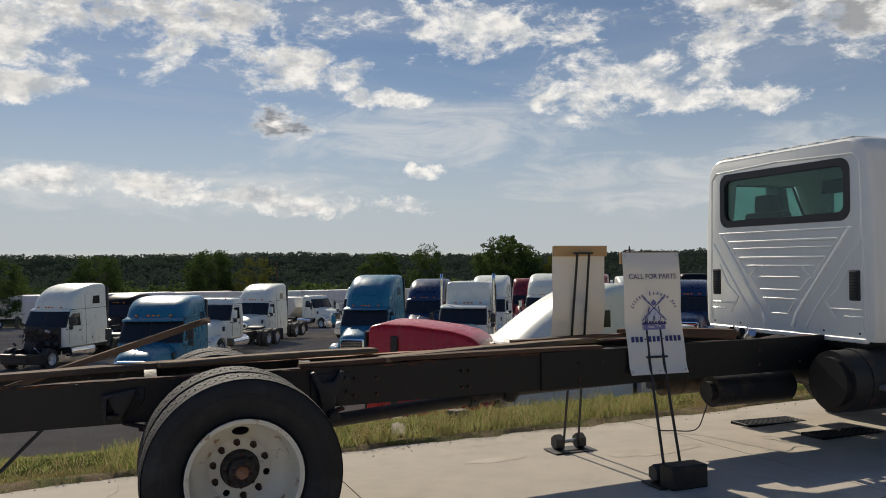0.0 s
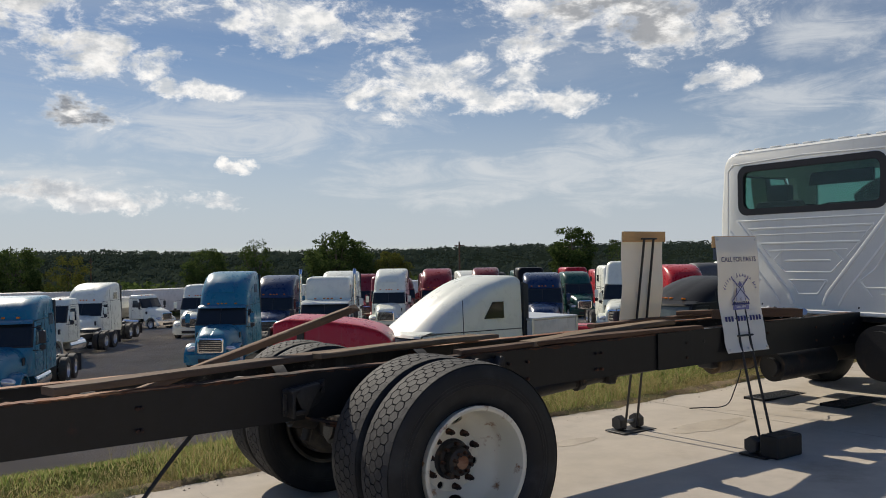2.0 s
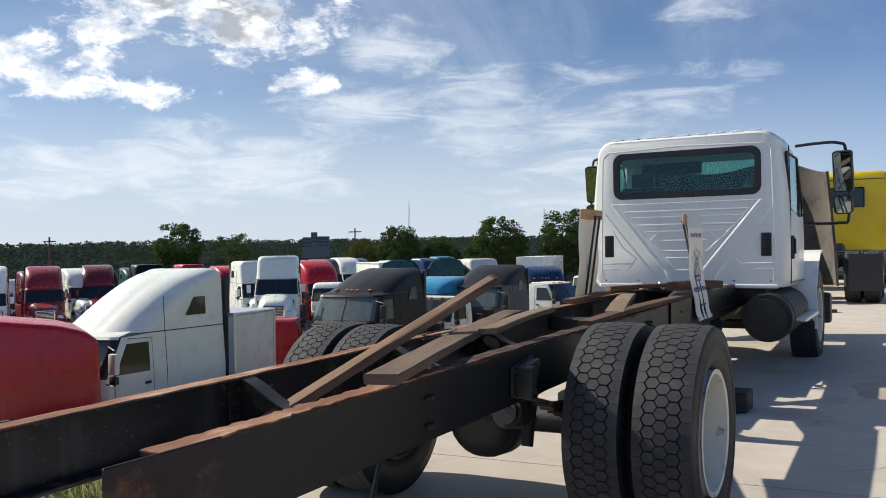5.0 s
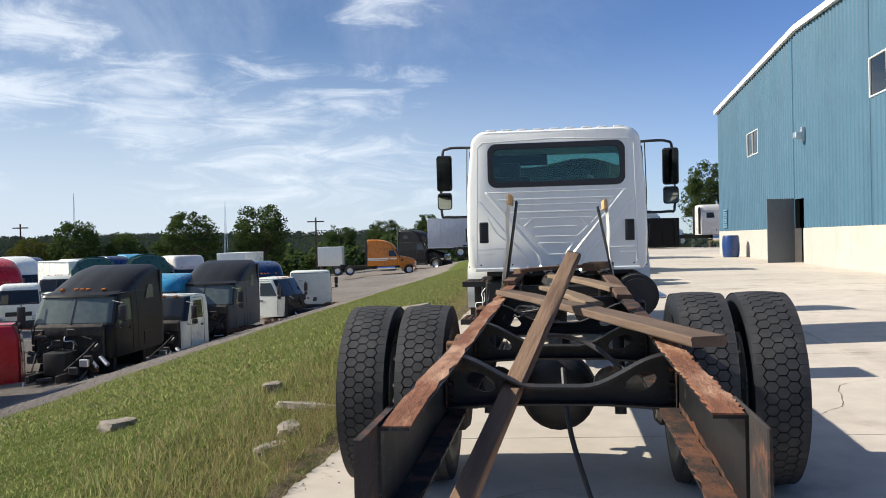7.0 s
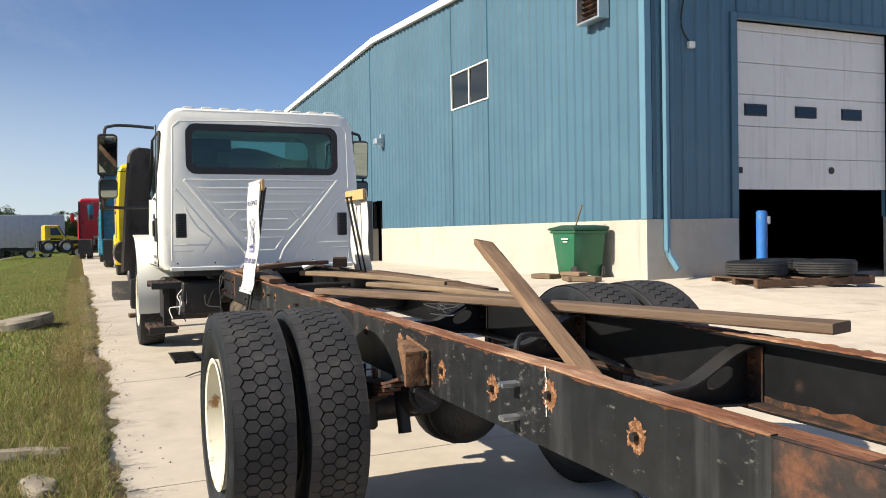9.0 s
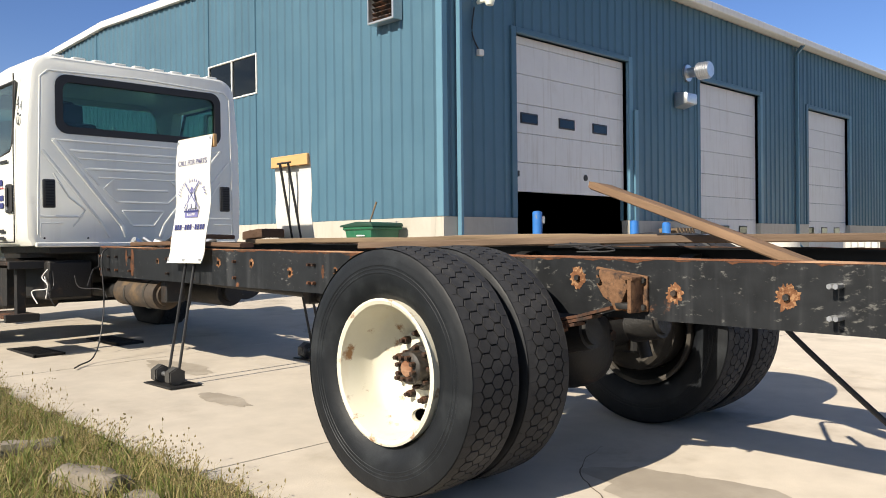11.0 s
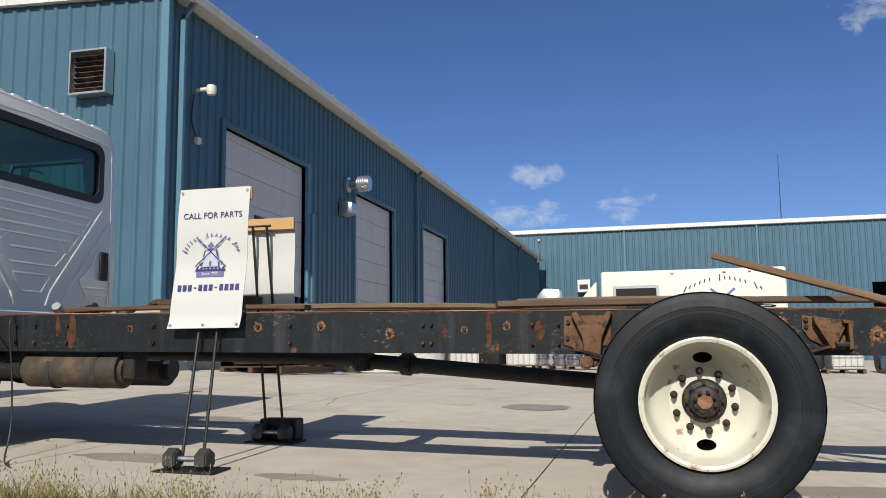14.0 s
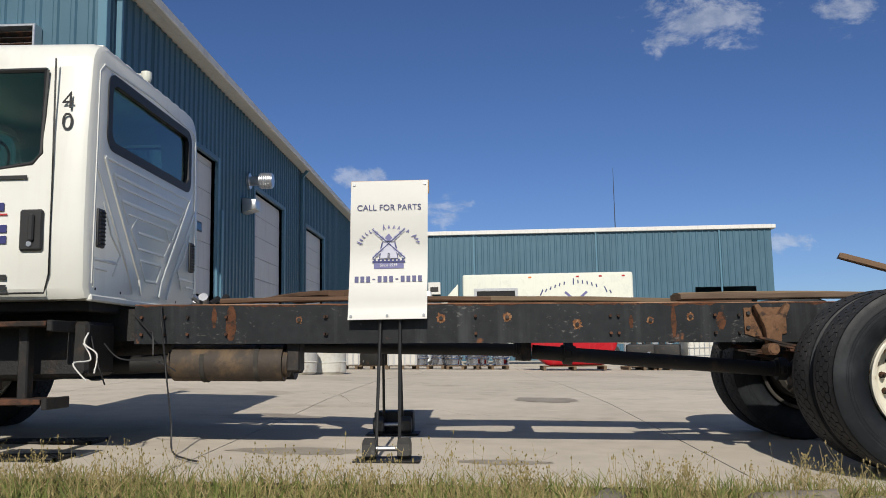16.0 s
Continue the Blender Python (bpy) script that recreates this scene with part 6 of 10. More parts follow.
    bm_box(-0.21, 0.21, -0.015, 0.015, 0.0, 0.02, bm=st)
    wheel = part("steering_wheel", st, BLACK_PLASTIC, cab)
    wheel.matrix_basis = pose(-0.52, 5.58, 1.93, -60, 0, 0)
    part("sun_visor", bm_box(-0.85, -0.1, 5.98, 6.02, 2.36, 2.50, 0.01), BLACK_PLASTIC, cab)
    cloth = bmesh.new()
    bmesh.ops.create_grid(cloth, x_segments=8, y_segments=8, size=0.17)
    for v in cloth.verts:
        v.co.z = 0.25 - 1.2 * (v.co.x ** 2 + v.co.y ** 2) ** 0.5 + 0.05 * noise.noise(v.co * 9)
    c = part("crumpled_paper", cloth, WHITE_TRIM, cab)
    c.matrix_basis = pose(0.42, 5.9, 1.97)
    # floor, firewall, tilted hood, fender panel
    part("cab_mount", bm_box(-0.8, 0.8, 4.72, 6.1, 0.99, 1.06, 0.01), BLACK_STEEL, cab)
    return cab


CAB = make_cab(TRUCK)


def make_hood(truck):
    """The hood tipped forward, its hollow underside towards the cab."""
    bm = bmesh.new()
    nu, nv = 18, 12
    rows = []
    for j in range(nv + 1):
        v = j / nv
        row = []
        for i in range(nu + 1):
            u = -1 + 2 * i / nu
            half = 1.27 - 0.10 * v
            x = half * math.sin(u * math.pi / 2)
            y = 8.35 - 0.95 * (abs(u) ** 2.4) * (1 - 0.25 * v) - 0.25 * v + 0.12 * math.sin(v * math.pi)
            z = 0.95 + 1.62 * v - 0.20 * abs(u) ** 3 * v + 0.06 * math.sin(u * 7) * v
            row.append(bm.verts.new((x, y, z)))
        rows.append(row)
    for a, b in zip(rows, rows[1:]):
        for i in range(nu):
            bm.faces.new((a[i], a[i + 1], b[i + 1], b[i]))
    bmesh.ops.recalc_face_normals(bm, faces=bm.faces)
    bmesh.ops.solidify(bm, geom=bm.faces[:], thickness=0.03)
    hood = part("hood", bm, HOOD_INSIDE, truck, "hood tipped forward showing its grey underside")
    for s in (-1, 1):
        fen = bmesh.new()
        rows = []
        for j in range(9):
            a = radians(-15 + 110 * j / 8)
            rows.append([fen.verts.new((s * x, 6.62 - 0.74 * math.cos(a), 0.72 + 0.70 * math.sin(a))) for x in (0.78, 1.02, 1.14, 1.16)])
        for a, b in zip(rows, rows[1:]):
            for i in range(3):
                fen.faces.new((a[i], a[i + 1], b[i + 1], b[i]))
        bmesh.ops.recalc_face_normals(fen, faces=fen.faces)
        bmesh.ops.solidify(fen, geom=fen.faces[:], thickness=0.02)
        part("inner_fender", fen, CAB_WHITE, truck, "white plastic splash fender behind the front wheel")
    eng = bm_box(-0.38, 0.38, 6.0, 7.2, 0.9, 1.55, 0.08, seg=2)
    part("engine", eng, BLACK_STEEL, truck, "dark engine block")
    part("bumper", bm_box(-1.15, 1.15, 7.7, 7.85, 0.45, 0.85, 0.05, seg=2), BLACK_PAINT, truck)
    return hood


make_hood(TRUCK)


# ---- boards lying on the frame ----
def board(a, b, w, t, material, label, turn=0.0, broken=False, seed=0):
    """A plank from a to b with worn edges and, where broken, a split end."""
    a, b = Vector(a), Vector(b)
    ln = (b - a).length
    rnd = random.Random(seed)
    bm = bmesh.new()
    n = 14
    rows = []
    for i in range(n + 1):
        y = ln * i / n
        e = [rnd.uniform(-0.004, 0.004) for _ in range(8)]
        z = 0.010 * math.sin(i / n * math.pi)
        c = 0.006
        pts = [(-w / 2 + c, -t / 2), (w / 2 - c, -t / 2), (w / 2, -t / 2 + c), (w / 2, t / 2 - c), (w / 2 - c, t / 2), (-w / 2 + c, t / 2), (-w / 2, t / 2 - c), (-w / 2, -t / 2 + c)]
        jag = [rnd.uniform(-0.06, 0.05) if broken and i == n else 0 for _ in range(8)]
        rows.append([bm.verts.new((x + e[k] * 0.6, y + jag[k], zz + z + e[(k + 3) % 8] * 0.4)) for k, (x, zz) in enumerate(pts)])
    for p, q in zip(rows, rows[1:]):
        for j in range(8):
            bm.faces.new((p[j], p[(j + 1) % 8], q[(j + 1) % 8], q[j]))
    bm.faces.new(rows[0][::-1]), bm.faces.new(rows[-1])
    bmesh.ops.recalc_face_normals(bm, faces=bm.faces)
    ob = part("board", bm, material, None, smooth=30)
    d = (b - a).normalized()
    side = d.cross(Vector((0, 0, 1))).normalized()
    upv = side.cross(d)
    m = Matrix((side, d, upv)).transposed().to_4x4()
    ob.matrix_world = Matrix.Translation(a) @ m @ Matrix.Rotation(radians(turn), 4, "Y")
    return tagged(ob, label, "board", "boards on the frame")


board((-0.385, -2.9, 0.365), (0.126, -0.15, 1.322), 0.080, 0.042, WOOD_BROWN, "long dark plank leaning up through the truck frame", broken=True, seed=2)
board((0.56, -1.95, 1.040), (-0.36, 1.12, 1.030), 0.13, 0.038, WOOD_GREY, "weathered grey plank lying across the frame rails", seed=3)
board((-0.04, 2.82, 1.068), (0.44, 0.95, 1.050), 0.13, 0.035, WOOD, "thin plank laid across the frame near the cab", seed=4)
board((-0.06, 1.05, 1.062), (0.22, -0.45, 1.056), 0.10, 0.03, WOOD, "short pale plank lying over the frame", seed=5)
board((-0.36, 4.05, 1.062), (-0.40, 2.3, 1.040), 0.10, 0.03, WOOD_OLD, "rusty brown strip of wood on the rail", seed=6)
board((0.46, 2.6, 1.066), (0.44, 0.4, 1.034), 0.10, 0.03, WOOD_OLD, "dark wooden liner on the rail", seed=9)
board((-0.38, 3.3, 1.10), (0.40, 3.9, 1.115), 0.12, 0.035, WOOD_OLD, "reddish board across the frame behind the cab", seed=10)
board((0.30, 3.0, 1.135), (0.52, 3.75, 1.125), 0.12, 0.07, WOOD_OLD, "broken block of wood behind the cab", seed=11)
# a bent clamp with wires on the frame
clamp = thing("scrap_bracket", "bundle of rusty brackets and cables on the frame", "scrap")
for i in range(7):
    rnd = random.Random(60 + i)
    p = Vector((rnd.uniform(-0.3, 0.3), 4.15 + rnd.uniform(-0.1, 0.25), 1.06))
    q = p + Vector((rnd.uniform(-0.12, 0.12), rnd.uniform(-0.1, 0.1), rnd.uniform(0.02, 0.09)))
    part("bracket", bm_cyl(p, q, rnd.uniform(0.015, 0.035), n=8), BLACK_STEEL if i % 2 else SILVER, clamp)
for i in range(4):
    rnd = random.Random(90 + i)
    pts = [(rnd.uniform(-0.22, -0.02), -0.35 + rnd.uniform(-0.12, 0.25), 0.985 + rnd.uniform(0.0, 0.05)) for _ in range(4)]
    part("wire", bm_tube(curve_points(pts), 0.004, 5), BLACK_PLASTIC, clamp)


# ---- sign stands ----
def sign_stand(x, y0, y1, z0, z1, side, ground, lean, weight):
    """A curled plastic sheet hung on two rods. side: -1 the print looks to -x."""
    mid, w = (y0 + y1) / 2, y1 - y0
    st = thing("sign_stand", "white plastic parts sign hung on two black rods", "sign", "sign stands")
    n = 22

    def bend(f):
        """Out of plane offset and height for f from top 0 to bottom 1."""
        out = 0.02 * math.sin(f * 5.0) + 0.085 * smooth01(0.45, 0.92, f) + 0.03 * smooth01(0.92, 1.0, f)
        return out, z1 + (z0 - z1) * f
    bm = bmesh.new()
    rows = []
    for i in range(n + 1):
        o, z = bend(i / n)
        sway = lean * (i / n)
        rows.append([bm.verts.new((x + side * o , u + sway, z)) for u in np.linspace(y0, y1, 7)])
    for a, b in zip(rows, rows[1:]):
        for j in range(6):
            bm.faces.new((a[j], a[j + 1], b[j + 1], b[j]))
    bmesh.ops.recalc_face_normals(bm, faces=bm.faces)
    bmesh.ops.solidify(bm, geom=bm.faces[:], thickness=0.004)
    sheet = part("sign_sheet", bm, VINYL_BACKLIT, st, "curled white plastic sign sheet")
    turn = -90 if side < 0 else 90

    def stick(f):
        o, z = bend(f)
        o2, _ = bend(f + 0.02)
        tilt = math.degrees(math.atan2(o2 - o, 0.02 * (z1 - z0)))
        return pose(x + side * (o + 0.0055), mid + lean * f, z, 90 - tilt * 1.0, 0, turn)
    writing("CALL FOR PARTS", 0.0545, stick(0.20), NAVY, sheet)
    # arc of plain strokes, mill emblem, number bars
    emblem = []
    for i in range(17):
        if i in (6, 13):
            continue
        a = radians(170 - 160 * i / 16)
        tall = i in (0, 7, 14)
        emblem.append((0.158 * math.cos(a), 0.100 * math.sin(a) + 0.020, 0.0042, 0.018 if tall else 0.0115, math.degrees(a) - 90 - 14))
    m0 = stick(0.50) @ Matrix.Translation((0, 0, 0.008)) @ Matrix.Scale(1.2, 4)

    def flat(verts, material=NAVY, z=0.0, name="emblem"):
        b = bmesh.new()
        b.faces.new([b.verts.new((p[0], p[1], z)) for p in verts])
        o = part(name, b, material, sheet, smooth=0)
        o.matrix_basis = m0
        return o

    def bar(cx, cy, w2, h2, ang=0.0, z=0.0, material=NAVY, name="emblem"):
        c, s = math.cos(radians(ang)), math.sin(radians(ang))
        return flat([(cx + px * c - py * s, cy + px * s + py * c) for px, py in ((-w2, -h2), (w2, -h2), (w2, h2), (-w2, h2))], material, z, name)
    for cx, cy, w2, h2, ang in emblem:
        bar(cx, cy, w2 * 0.62, h2 * 0.85, ang, 0.0, EMBLEM_BLUE, "lettering_bar")
        bar(cx + 0.006, cy - 0.004, 0.0022, h2 * 0.5, ang + 35, 0.0, EMBLEM_BLUE, "lettering_bar")
    flat([(-0.035, 0.045), (-0.045, 0.005), (-0.052, -0.055), (-0.048, -0.055), (-0.030, 0.035)])
    flat([(0.035, 0.045), (0.030, 0.035), (0.048, -0.055), (0.052, -0.055), (0.045, 0.005)])
    flat([(0.0, 0.085), (-0.034, 0.045), (0.034, 0.045)], EMBLEM_BLUE)
    flat([(-0.03, 0.035), (-0.048, -0.05), (0.048, -0.05), (0.03, 0.035)], EMBLEM_PALE)
    bar(0, -0.035, 0.007, 0.014, 0)
    for ang in (42, -42):
        for u in (-1, 1):
            c, d = math.cos(radians(ang)), math.sin(radians(ang))
            for e in range(5):
                bar(u * c * (0.030 + 0.019 * e), 0.03 + u * d * (0.030 + 0.019 * e), 0.0072, 0.0085, ang, 0.0012, EMBLEM_MID if e % 2 else EMBLEM_PALE)
        bar(0, 0.03, 0.118, 0.0028, ang, 0.0018)
    bar(0, -0.068, 0.088, 0.005, 0)
    bar(0, -0.090, 0.080, 0.015, 0, 0.0, EMBLEM_BLUE)
    for i in range(8):
        bar(-0.075 + 0.0215 * i, -0.058, 0.006, 0.005)
    o, z = bend(0.615)
    writing("Since 1939", 0.026, pose(x + side * (o + 0.0075), mid + lean * 0.615, z, 90, 0, turn), VINYL, sheet)
    m0 = stick(0.715)
    step = 0.0368
    for i in range(12):
        if i in (3, 7):
            bar(-0.202 + step * i, 0, 0.009, 0.0035, name="lettering_bar")
        else:
            bar(-0.202 + step * i, 0, 0.0125, 0.020, 0, name="lettering_bar")
    for f, u in ((0.025, -0.46), (0.025, 0.46), (0.975, -0.46), (0.975, 0.46), (0.975, 0.0)):
        o, z = bend(f)
        part("screw", bm_cyl((x + side * (o - 0.004), mid + u * w + lean * f, z), (x + side * (o + 0.009), mid + u * w + lean * f, z), 0.009, n=10), SILVER, sheet)
    # backing bars of wood, rods, foot plate and weights
    part("top_bar", bm_box(min(x - side * 0.006, x - side * 0.032), max(x - side * 0.006, x - side * 0.032), y0 - 0.005, y1 + 0.005, z1 - 0.085, z1 + 0.004, 0.004), PALE_WOOD, st, "pale wooden top bar")
    xb = x - side * 0.075
    fx = XF[side]
    for u in (-0.062, 0.062):
        part("rod", bm_tube([(xb, mid + u * 0.9, z1 - 0.06), (xb + (fx - xb) * 0.45, mid + u * 1.0, (z1 + ground) / 2), (fx, mid + u * 1.15 + lean * 0.6, ground + 0.02)], 0.0105, 8), BLACK_PAINT, st, "black steel rod")
    for f in (0.0, 0.45):
        zc = z1 - 0.06 + (ground + 0.08 - z1) * f
        xc = xb + (fx - xb) * f
        part("cross_rod", bm_cyl((xc, mid - 0.09, zc), (xc, mid + 0.09, zc), 0.008, n=8), BLACK_PAINT, st)
    part("lower_bar", bm_box(min(xb, xb + 0.02), max(xb, xb + 0.02), y0 + 0.02 + lean, y1 - 0.0 + lean, z0 - 0.03, z0 + 0.06, 0.004), BLACK_PAINT, st)
    ym = mid + lean * 0.6
    part("foot_plate", bm_box(fx - 0.12, fx + 0.12, ym - 0.20, ym + 0.20, ground, ground + 0.012, 0.003), BLACK_STEEL, st, "rusty steel foot plate")
    dx = fx + side * 0.035 if side < 0 else fx - 0.055
    if weight:
        db = thing("dumbbell", "black hexagonal dumbbell weighing down the stand", "dumbbell", "stand weights")
        part("grip", bm_cyl((dx, ym - 0.075, ground + 0.075), (dx, ym + 0.075, ground + 0.075), 0.016, n=12), SILVER, db)
        for u in (-1, 1):
            part("head", bm_cyl((dx, ym + u * 0.065, ground + 0.071), (dx, ym + u * 0.145, ground + 0.071), 0.068, n=6, bevel=0.008), DUMB, db)
    if weight == "block":
        bl = part("concrete_block", bm_box(fx + 0.03, fx + 0.19, ym - 0.15, ym + 0.15, ground + 0.004, ground + 0.169, 0.012), BLACK_STEEL)
        tagged(bl, "dark cinder block behind the stand's foot", "block")
    return st


EMBLEM_BLUE = surface("faded_blue_print", (0.16, 0.16, 0.34), rough=0.5, grain=40, grain_amount=0.2, bump=0.0)
EMBLEM_MID = surface("mid_blue_print", (0.33, 0.34, 0.50), rough=0.5, grain=40, grain_amount=0.2, bump=0.0)
EMBLEM_PALE = surface("pale_blue_print", (0.55, 0.56, 0.66), rough=0.5, grain=40, grain_amount=0.1, bump=0.0)
PALE_WOOD = surface("fresh_pine", (0.55, 0.33, 0.14), rough=0.7, grain=20, grain_amount=0.25, bump=0.2, stretch=(1, 0.15, 1))
DUMB = surface("worn_grey_iron", (0.05, 0.048, 0.044), rough=0.6, spots=(0.19, 0.18, 0.16), spot_scale=9, spot_cut=(0.55, 0.75), grain=20, grain_amount=0.3, bump=0.2)


def backlit_vinyl():
    m = surface("thin_white_sheet", (0.80, 0.80, 0.765), rough=0.45, spots=(0.66, 0.60, 0.46), spot_scale=3.0, spot_cut=(0.60, 0.9), grain=5, grain_amount=0.06, bump=0.05, bump_scale=6)
    t = m.node_tree
    b = next(n for n in t.nodes if n.bl_idname == "ShaderNodeBsdfPrincipled")
    out = next(n for n in t.nodes if n.bl_idname == "ShaderNodeOutputMaterial")
    tr = t.nodes.new("ShaderNodeBsdfTranslucent")
    tr.inputs[0].default_value = (0.75, 0.66, 0.42, 1)
    mx = t.nodes.new("ShaderNodeMixShader")
    mx.inputs[0].default_value = 0.2
    t.links.new(b.outputs[0], mx.inputs[1]), t.links.new(tr.outputs[0], mx.inputs[2]), t.links.new(mx.outputs[0], out.inputs[0])
    return m


VINYL_BACKLIT = backlit_vinyl()
XF = {-1: -0.615, 1: 0.73}
sign_stand(-0.425, 2.69, 3.19, 0.92, 1.822, -1, pad_z(-0.615, 2.95), 0.015, "dumbbell")
sign_stand(0.475, 2.79, 3.285, 0.86, 1.755, 1, pad_z(0.73, 3.05), 0.015, "block")

# ---- on the pad ----
def drain(x0, x1, y0, y1):
    g = thing("drain_grate", "rusty steel drain grate set in the concrete", "grate")
    z = pad_z((x0 + x1) / 2, (y0 + y1) / 2) + 0.004
    for a, b, c, d in ((x0, x0 + 0.02, y0, y1), (x1 - 0.02, x1, y0, y1), (x0, x1, y0, y0 + 0.02), (x0, x1, y1 - 0.02, y1)):
        part("grate_frame", bm_box(a, b, c, d, z - 0.03, z + 0.012, 0.002), BLACK_STEEL, g)
    n = 16
    for i in range(n):
        y = y0 + 0.03 + (y1 - y0 - 0.06) * i / (n - 1)
        part("grate_bar", bm_box(x0 + 0.02, x1 - 0.02, y - 0.008, y + 0.008, z - 0.02, z + 0.010), BLACK_STEEL, g)
    # flat dark sheet between the bars, shade of a pit that is not modelled
    part("grate_shade", bm_box(x0, x1, y0, y1, z - 0.003, z + 0.001), DARK, g)


drain(-0.89, -0.63, 4.86, 5.55)
drain(-0.12, 0.14, 5.0, 5.7)


def make_bin():
    x, y = 7.15, 9.98
    z = pad_z(x, y)
    b = thing("wheelie_bin", "green plastic wheelie bin with a stick on its lid", "bin")
    body = bm_prism([(y - 0.30, z + 0.06), (y + 0.26, z + 0.06), (y + 0.40, z + 0.88), (y - 0.40, z + 0.88)], x - 0.34, x + 0.28, 0.03, taper=1.16)
    part("bin_body", body, BIN_GREEN, b)
    part("bin_rim", bm_box(x - 0.42, x + 0.36, y - 0.46, y + 0.44, z + 0.86, z + 0.92, 0.02), BIN_GREEN, b)
    part("lid", bm_prism([(y - 0.48, z + 0.92), (y + 0.52, z + 0.92), (y + 0.50, z + 0.96), (y, z + 1.02), (y - 0.44, z + 0.99)], x - 0.43, x + 0.37, 0.02), surface("dark_green_lid", (0.012, 0.05, 0.03), rough=0.5, bump=0.06), b, "dark green lid")
    part("handle", bm_cyl((x - 0.30, y + 0.50, z + 0.86), (x + 0.26, y + 0.50, z + 0.86), 0.02), BIN_GREEN, b)
    for s in (-1, 1):
        part("wheel", bm_cyl((x - 0.02 + s * 0.30 - 0.03, y - 0.30, z + 0.13), (x - 0.02 + s * 0.30 + 0.03, y - 0.30, z + 0.13), 0.13, n=18, bevel=0.02), RUBBER, b)
    part("print_bar", bm_box(x - 0.408, x - 0.398, y - 0.22, y + 0.02, z + 0.74, z + 0.765), WHITE_TRIM, b)
    part("print_bar", bm_box(x - 0.402, x - 0.392, y - 0.18, y - 0.02, z + 0.69, z + 0.71), WHITE_TRIM, b)
    stick = part("stick", bm_cyl((x - 0.1, y - 0.02, z + 1.02), (x - 0.05, y - 0.16, z + 1.40), 0.014, 0.02, 8), WOOD, None)
    tagged(stick, "thin grey stick standing on the bin lid", "stick")
    for i, (dx, dy, a) in enumerate(((-0.5, 0.45, 10), (-0.55, -0.62, -20), (-0.5, -0.9, 35))):
        o = part("wood_block", bm_box(-0.16, 0.16, -0.28, 0.28, 0, 0.09, 0.01), WOOD)
        zz = pad_z(x + dx, y + dy)
        o.matrix_world = pose(x + dx, y + dy, zz + 0.003, 0, 0, a)
        tagged(o, "offcut of pale timber lying beside the bin", "timber", "timber by the bin")
    o = part("wood_block", bm_box(-0.12, 0.12, -0.25, 0.25, 0, 0.07, 0.01), WOOD)
    o.matrix_world = pose(x - 0.55, y - 0.64, pad_z(x - 0.5, y - 0.6) + 0.096, 0, 0, 12)
    tagged(o, "offcut of pale timber lying on another", "timber", "timber by the bin")


make_bin()


def blue_bin():
    x, y = 6.95, 31.0
    z = pad_z(x, y)
    b = thing("barrel_bin", "blue plastic barrel by the wall", "bin")
    part("barrel_body", bm_lathe([(z, 0.0005), (z, 0.30), (z + 0.1, 0.33), (z + 0.45, 0.35), (z + 0.8, 0.33), (z + 0.9, 0.30), (z + 0.9, 0.27), (z + 0.3, 0.27)], 20, "z"), paint(0.02, 0.05, 0.16), b)
    b.matrix_world = pose(x, y, 0)


blue_bin()


def pallet(x, y, z, w=1.2, d=1.0, rz=0.0, material=None, label="grey wooden pallet lying on the concrete"):
    p = thing("pallet", label, "pallet", "pallets", at=pose(x, y, z, 0, 0, rz))
    material = material or WOOD_OLD
    for i in range(6):
        u = -w / 2 + (w - 0.1) * i / 5
        part("deck_board", bm_box(u, u + 0.1, -d / 2, d / 2, 0.12, 0.142, 0.003), material, p)
    for v in (-d / 2, -0.05, d / 2 - 0.1):
        part("stringer", bm_box(-w / 2, w / 2, v, v + 0.1, 0.02, 0.12, 0.003), material, p)
        part("base_board", bm_box(-w / 2, w / 2, v, v + 0.1, 0.0, 0.02, 0.003), material, p)
    return p


def loose_tyre(x, y, z, r=0.5, w=0.27, rz=0, lean=0.0):
    t = thing("tyre", "worn black truck tyre lying flat", "tyre", "tyres on the pallet", at=pose(x, y, z + w / 2, lean, 90, rz))
    part("carcass", mesh_of("carcass", bm_lathe([(-w * 0.42, r * 0.60), (-w * 0.5, r * 0.75), (-w * 0.47, r * 0.94), (-w * 0.36, r), (0, r), (w * 0.36, r), (w * 0.47, r * 0.94), (w * 0.5, r * 0.75), (w * 0.42, r * 0.60), (w * 0.34, r * 0.66), (w * 0.36, r * 0.9), (-w * 0.36, r * 0.9), (-w * 0.34, r * 0.66)], 36, "x", closed=True), 40), SIDEWALL, t)
    for k in range(-2, 3):
        part("tread_rib", mesh_of("tread_rib", bm_lathe([(k * w * 0.15 - 0.014, r - 0.004), (k * w * 0.15 - 0.012, r + 0.01), (k * w * 0.15 + 0.012, r + 0.01), (k * w * 0.15 + 0.014, r - 0.004)], 36, "x"), 40), RUBBER, t)


pz = pad_z(9.3, 6.9)
pallet(9.55, 7.05, pz, 2.3, 1.3, -8, WOOD_OLD, "dark pallet carrying old tyres")
loose_tyre(8.95, 7.25, pz + 0.142)
loose_tyre(10.0, 6.75, pz + 0.142)
loose_tyre(9.85, 7.6, pz + 0.142)


def bollard(x, y):
    z = pad_z(x, y)
    b = thing("bollard", "blue painted steel bollard by the truck door", "bollard", "bollards")
    part("post", bm_cyl((x, y, z - 0.1), (x, y, z + 1.25), 0.10, n=22, bevel=0.02), BOLLARD_BLUE, b)
    part("base_ring", bm_cyl((x, y, z - 0.1), (x, y, z + 0.02), 0.13, n=22), CONCRETE, b)


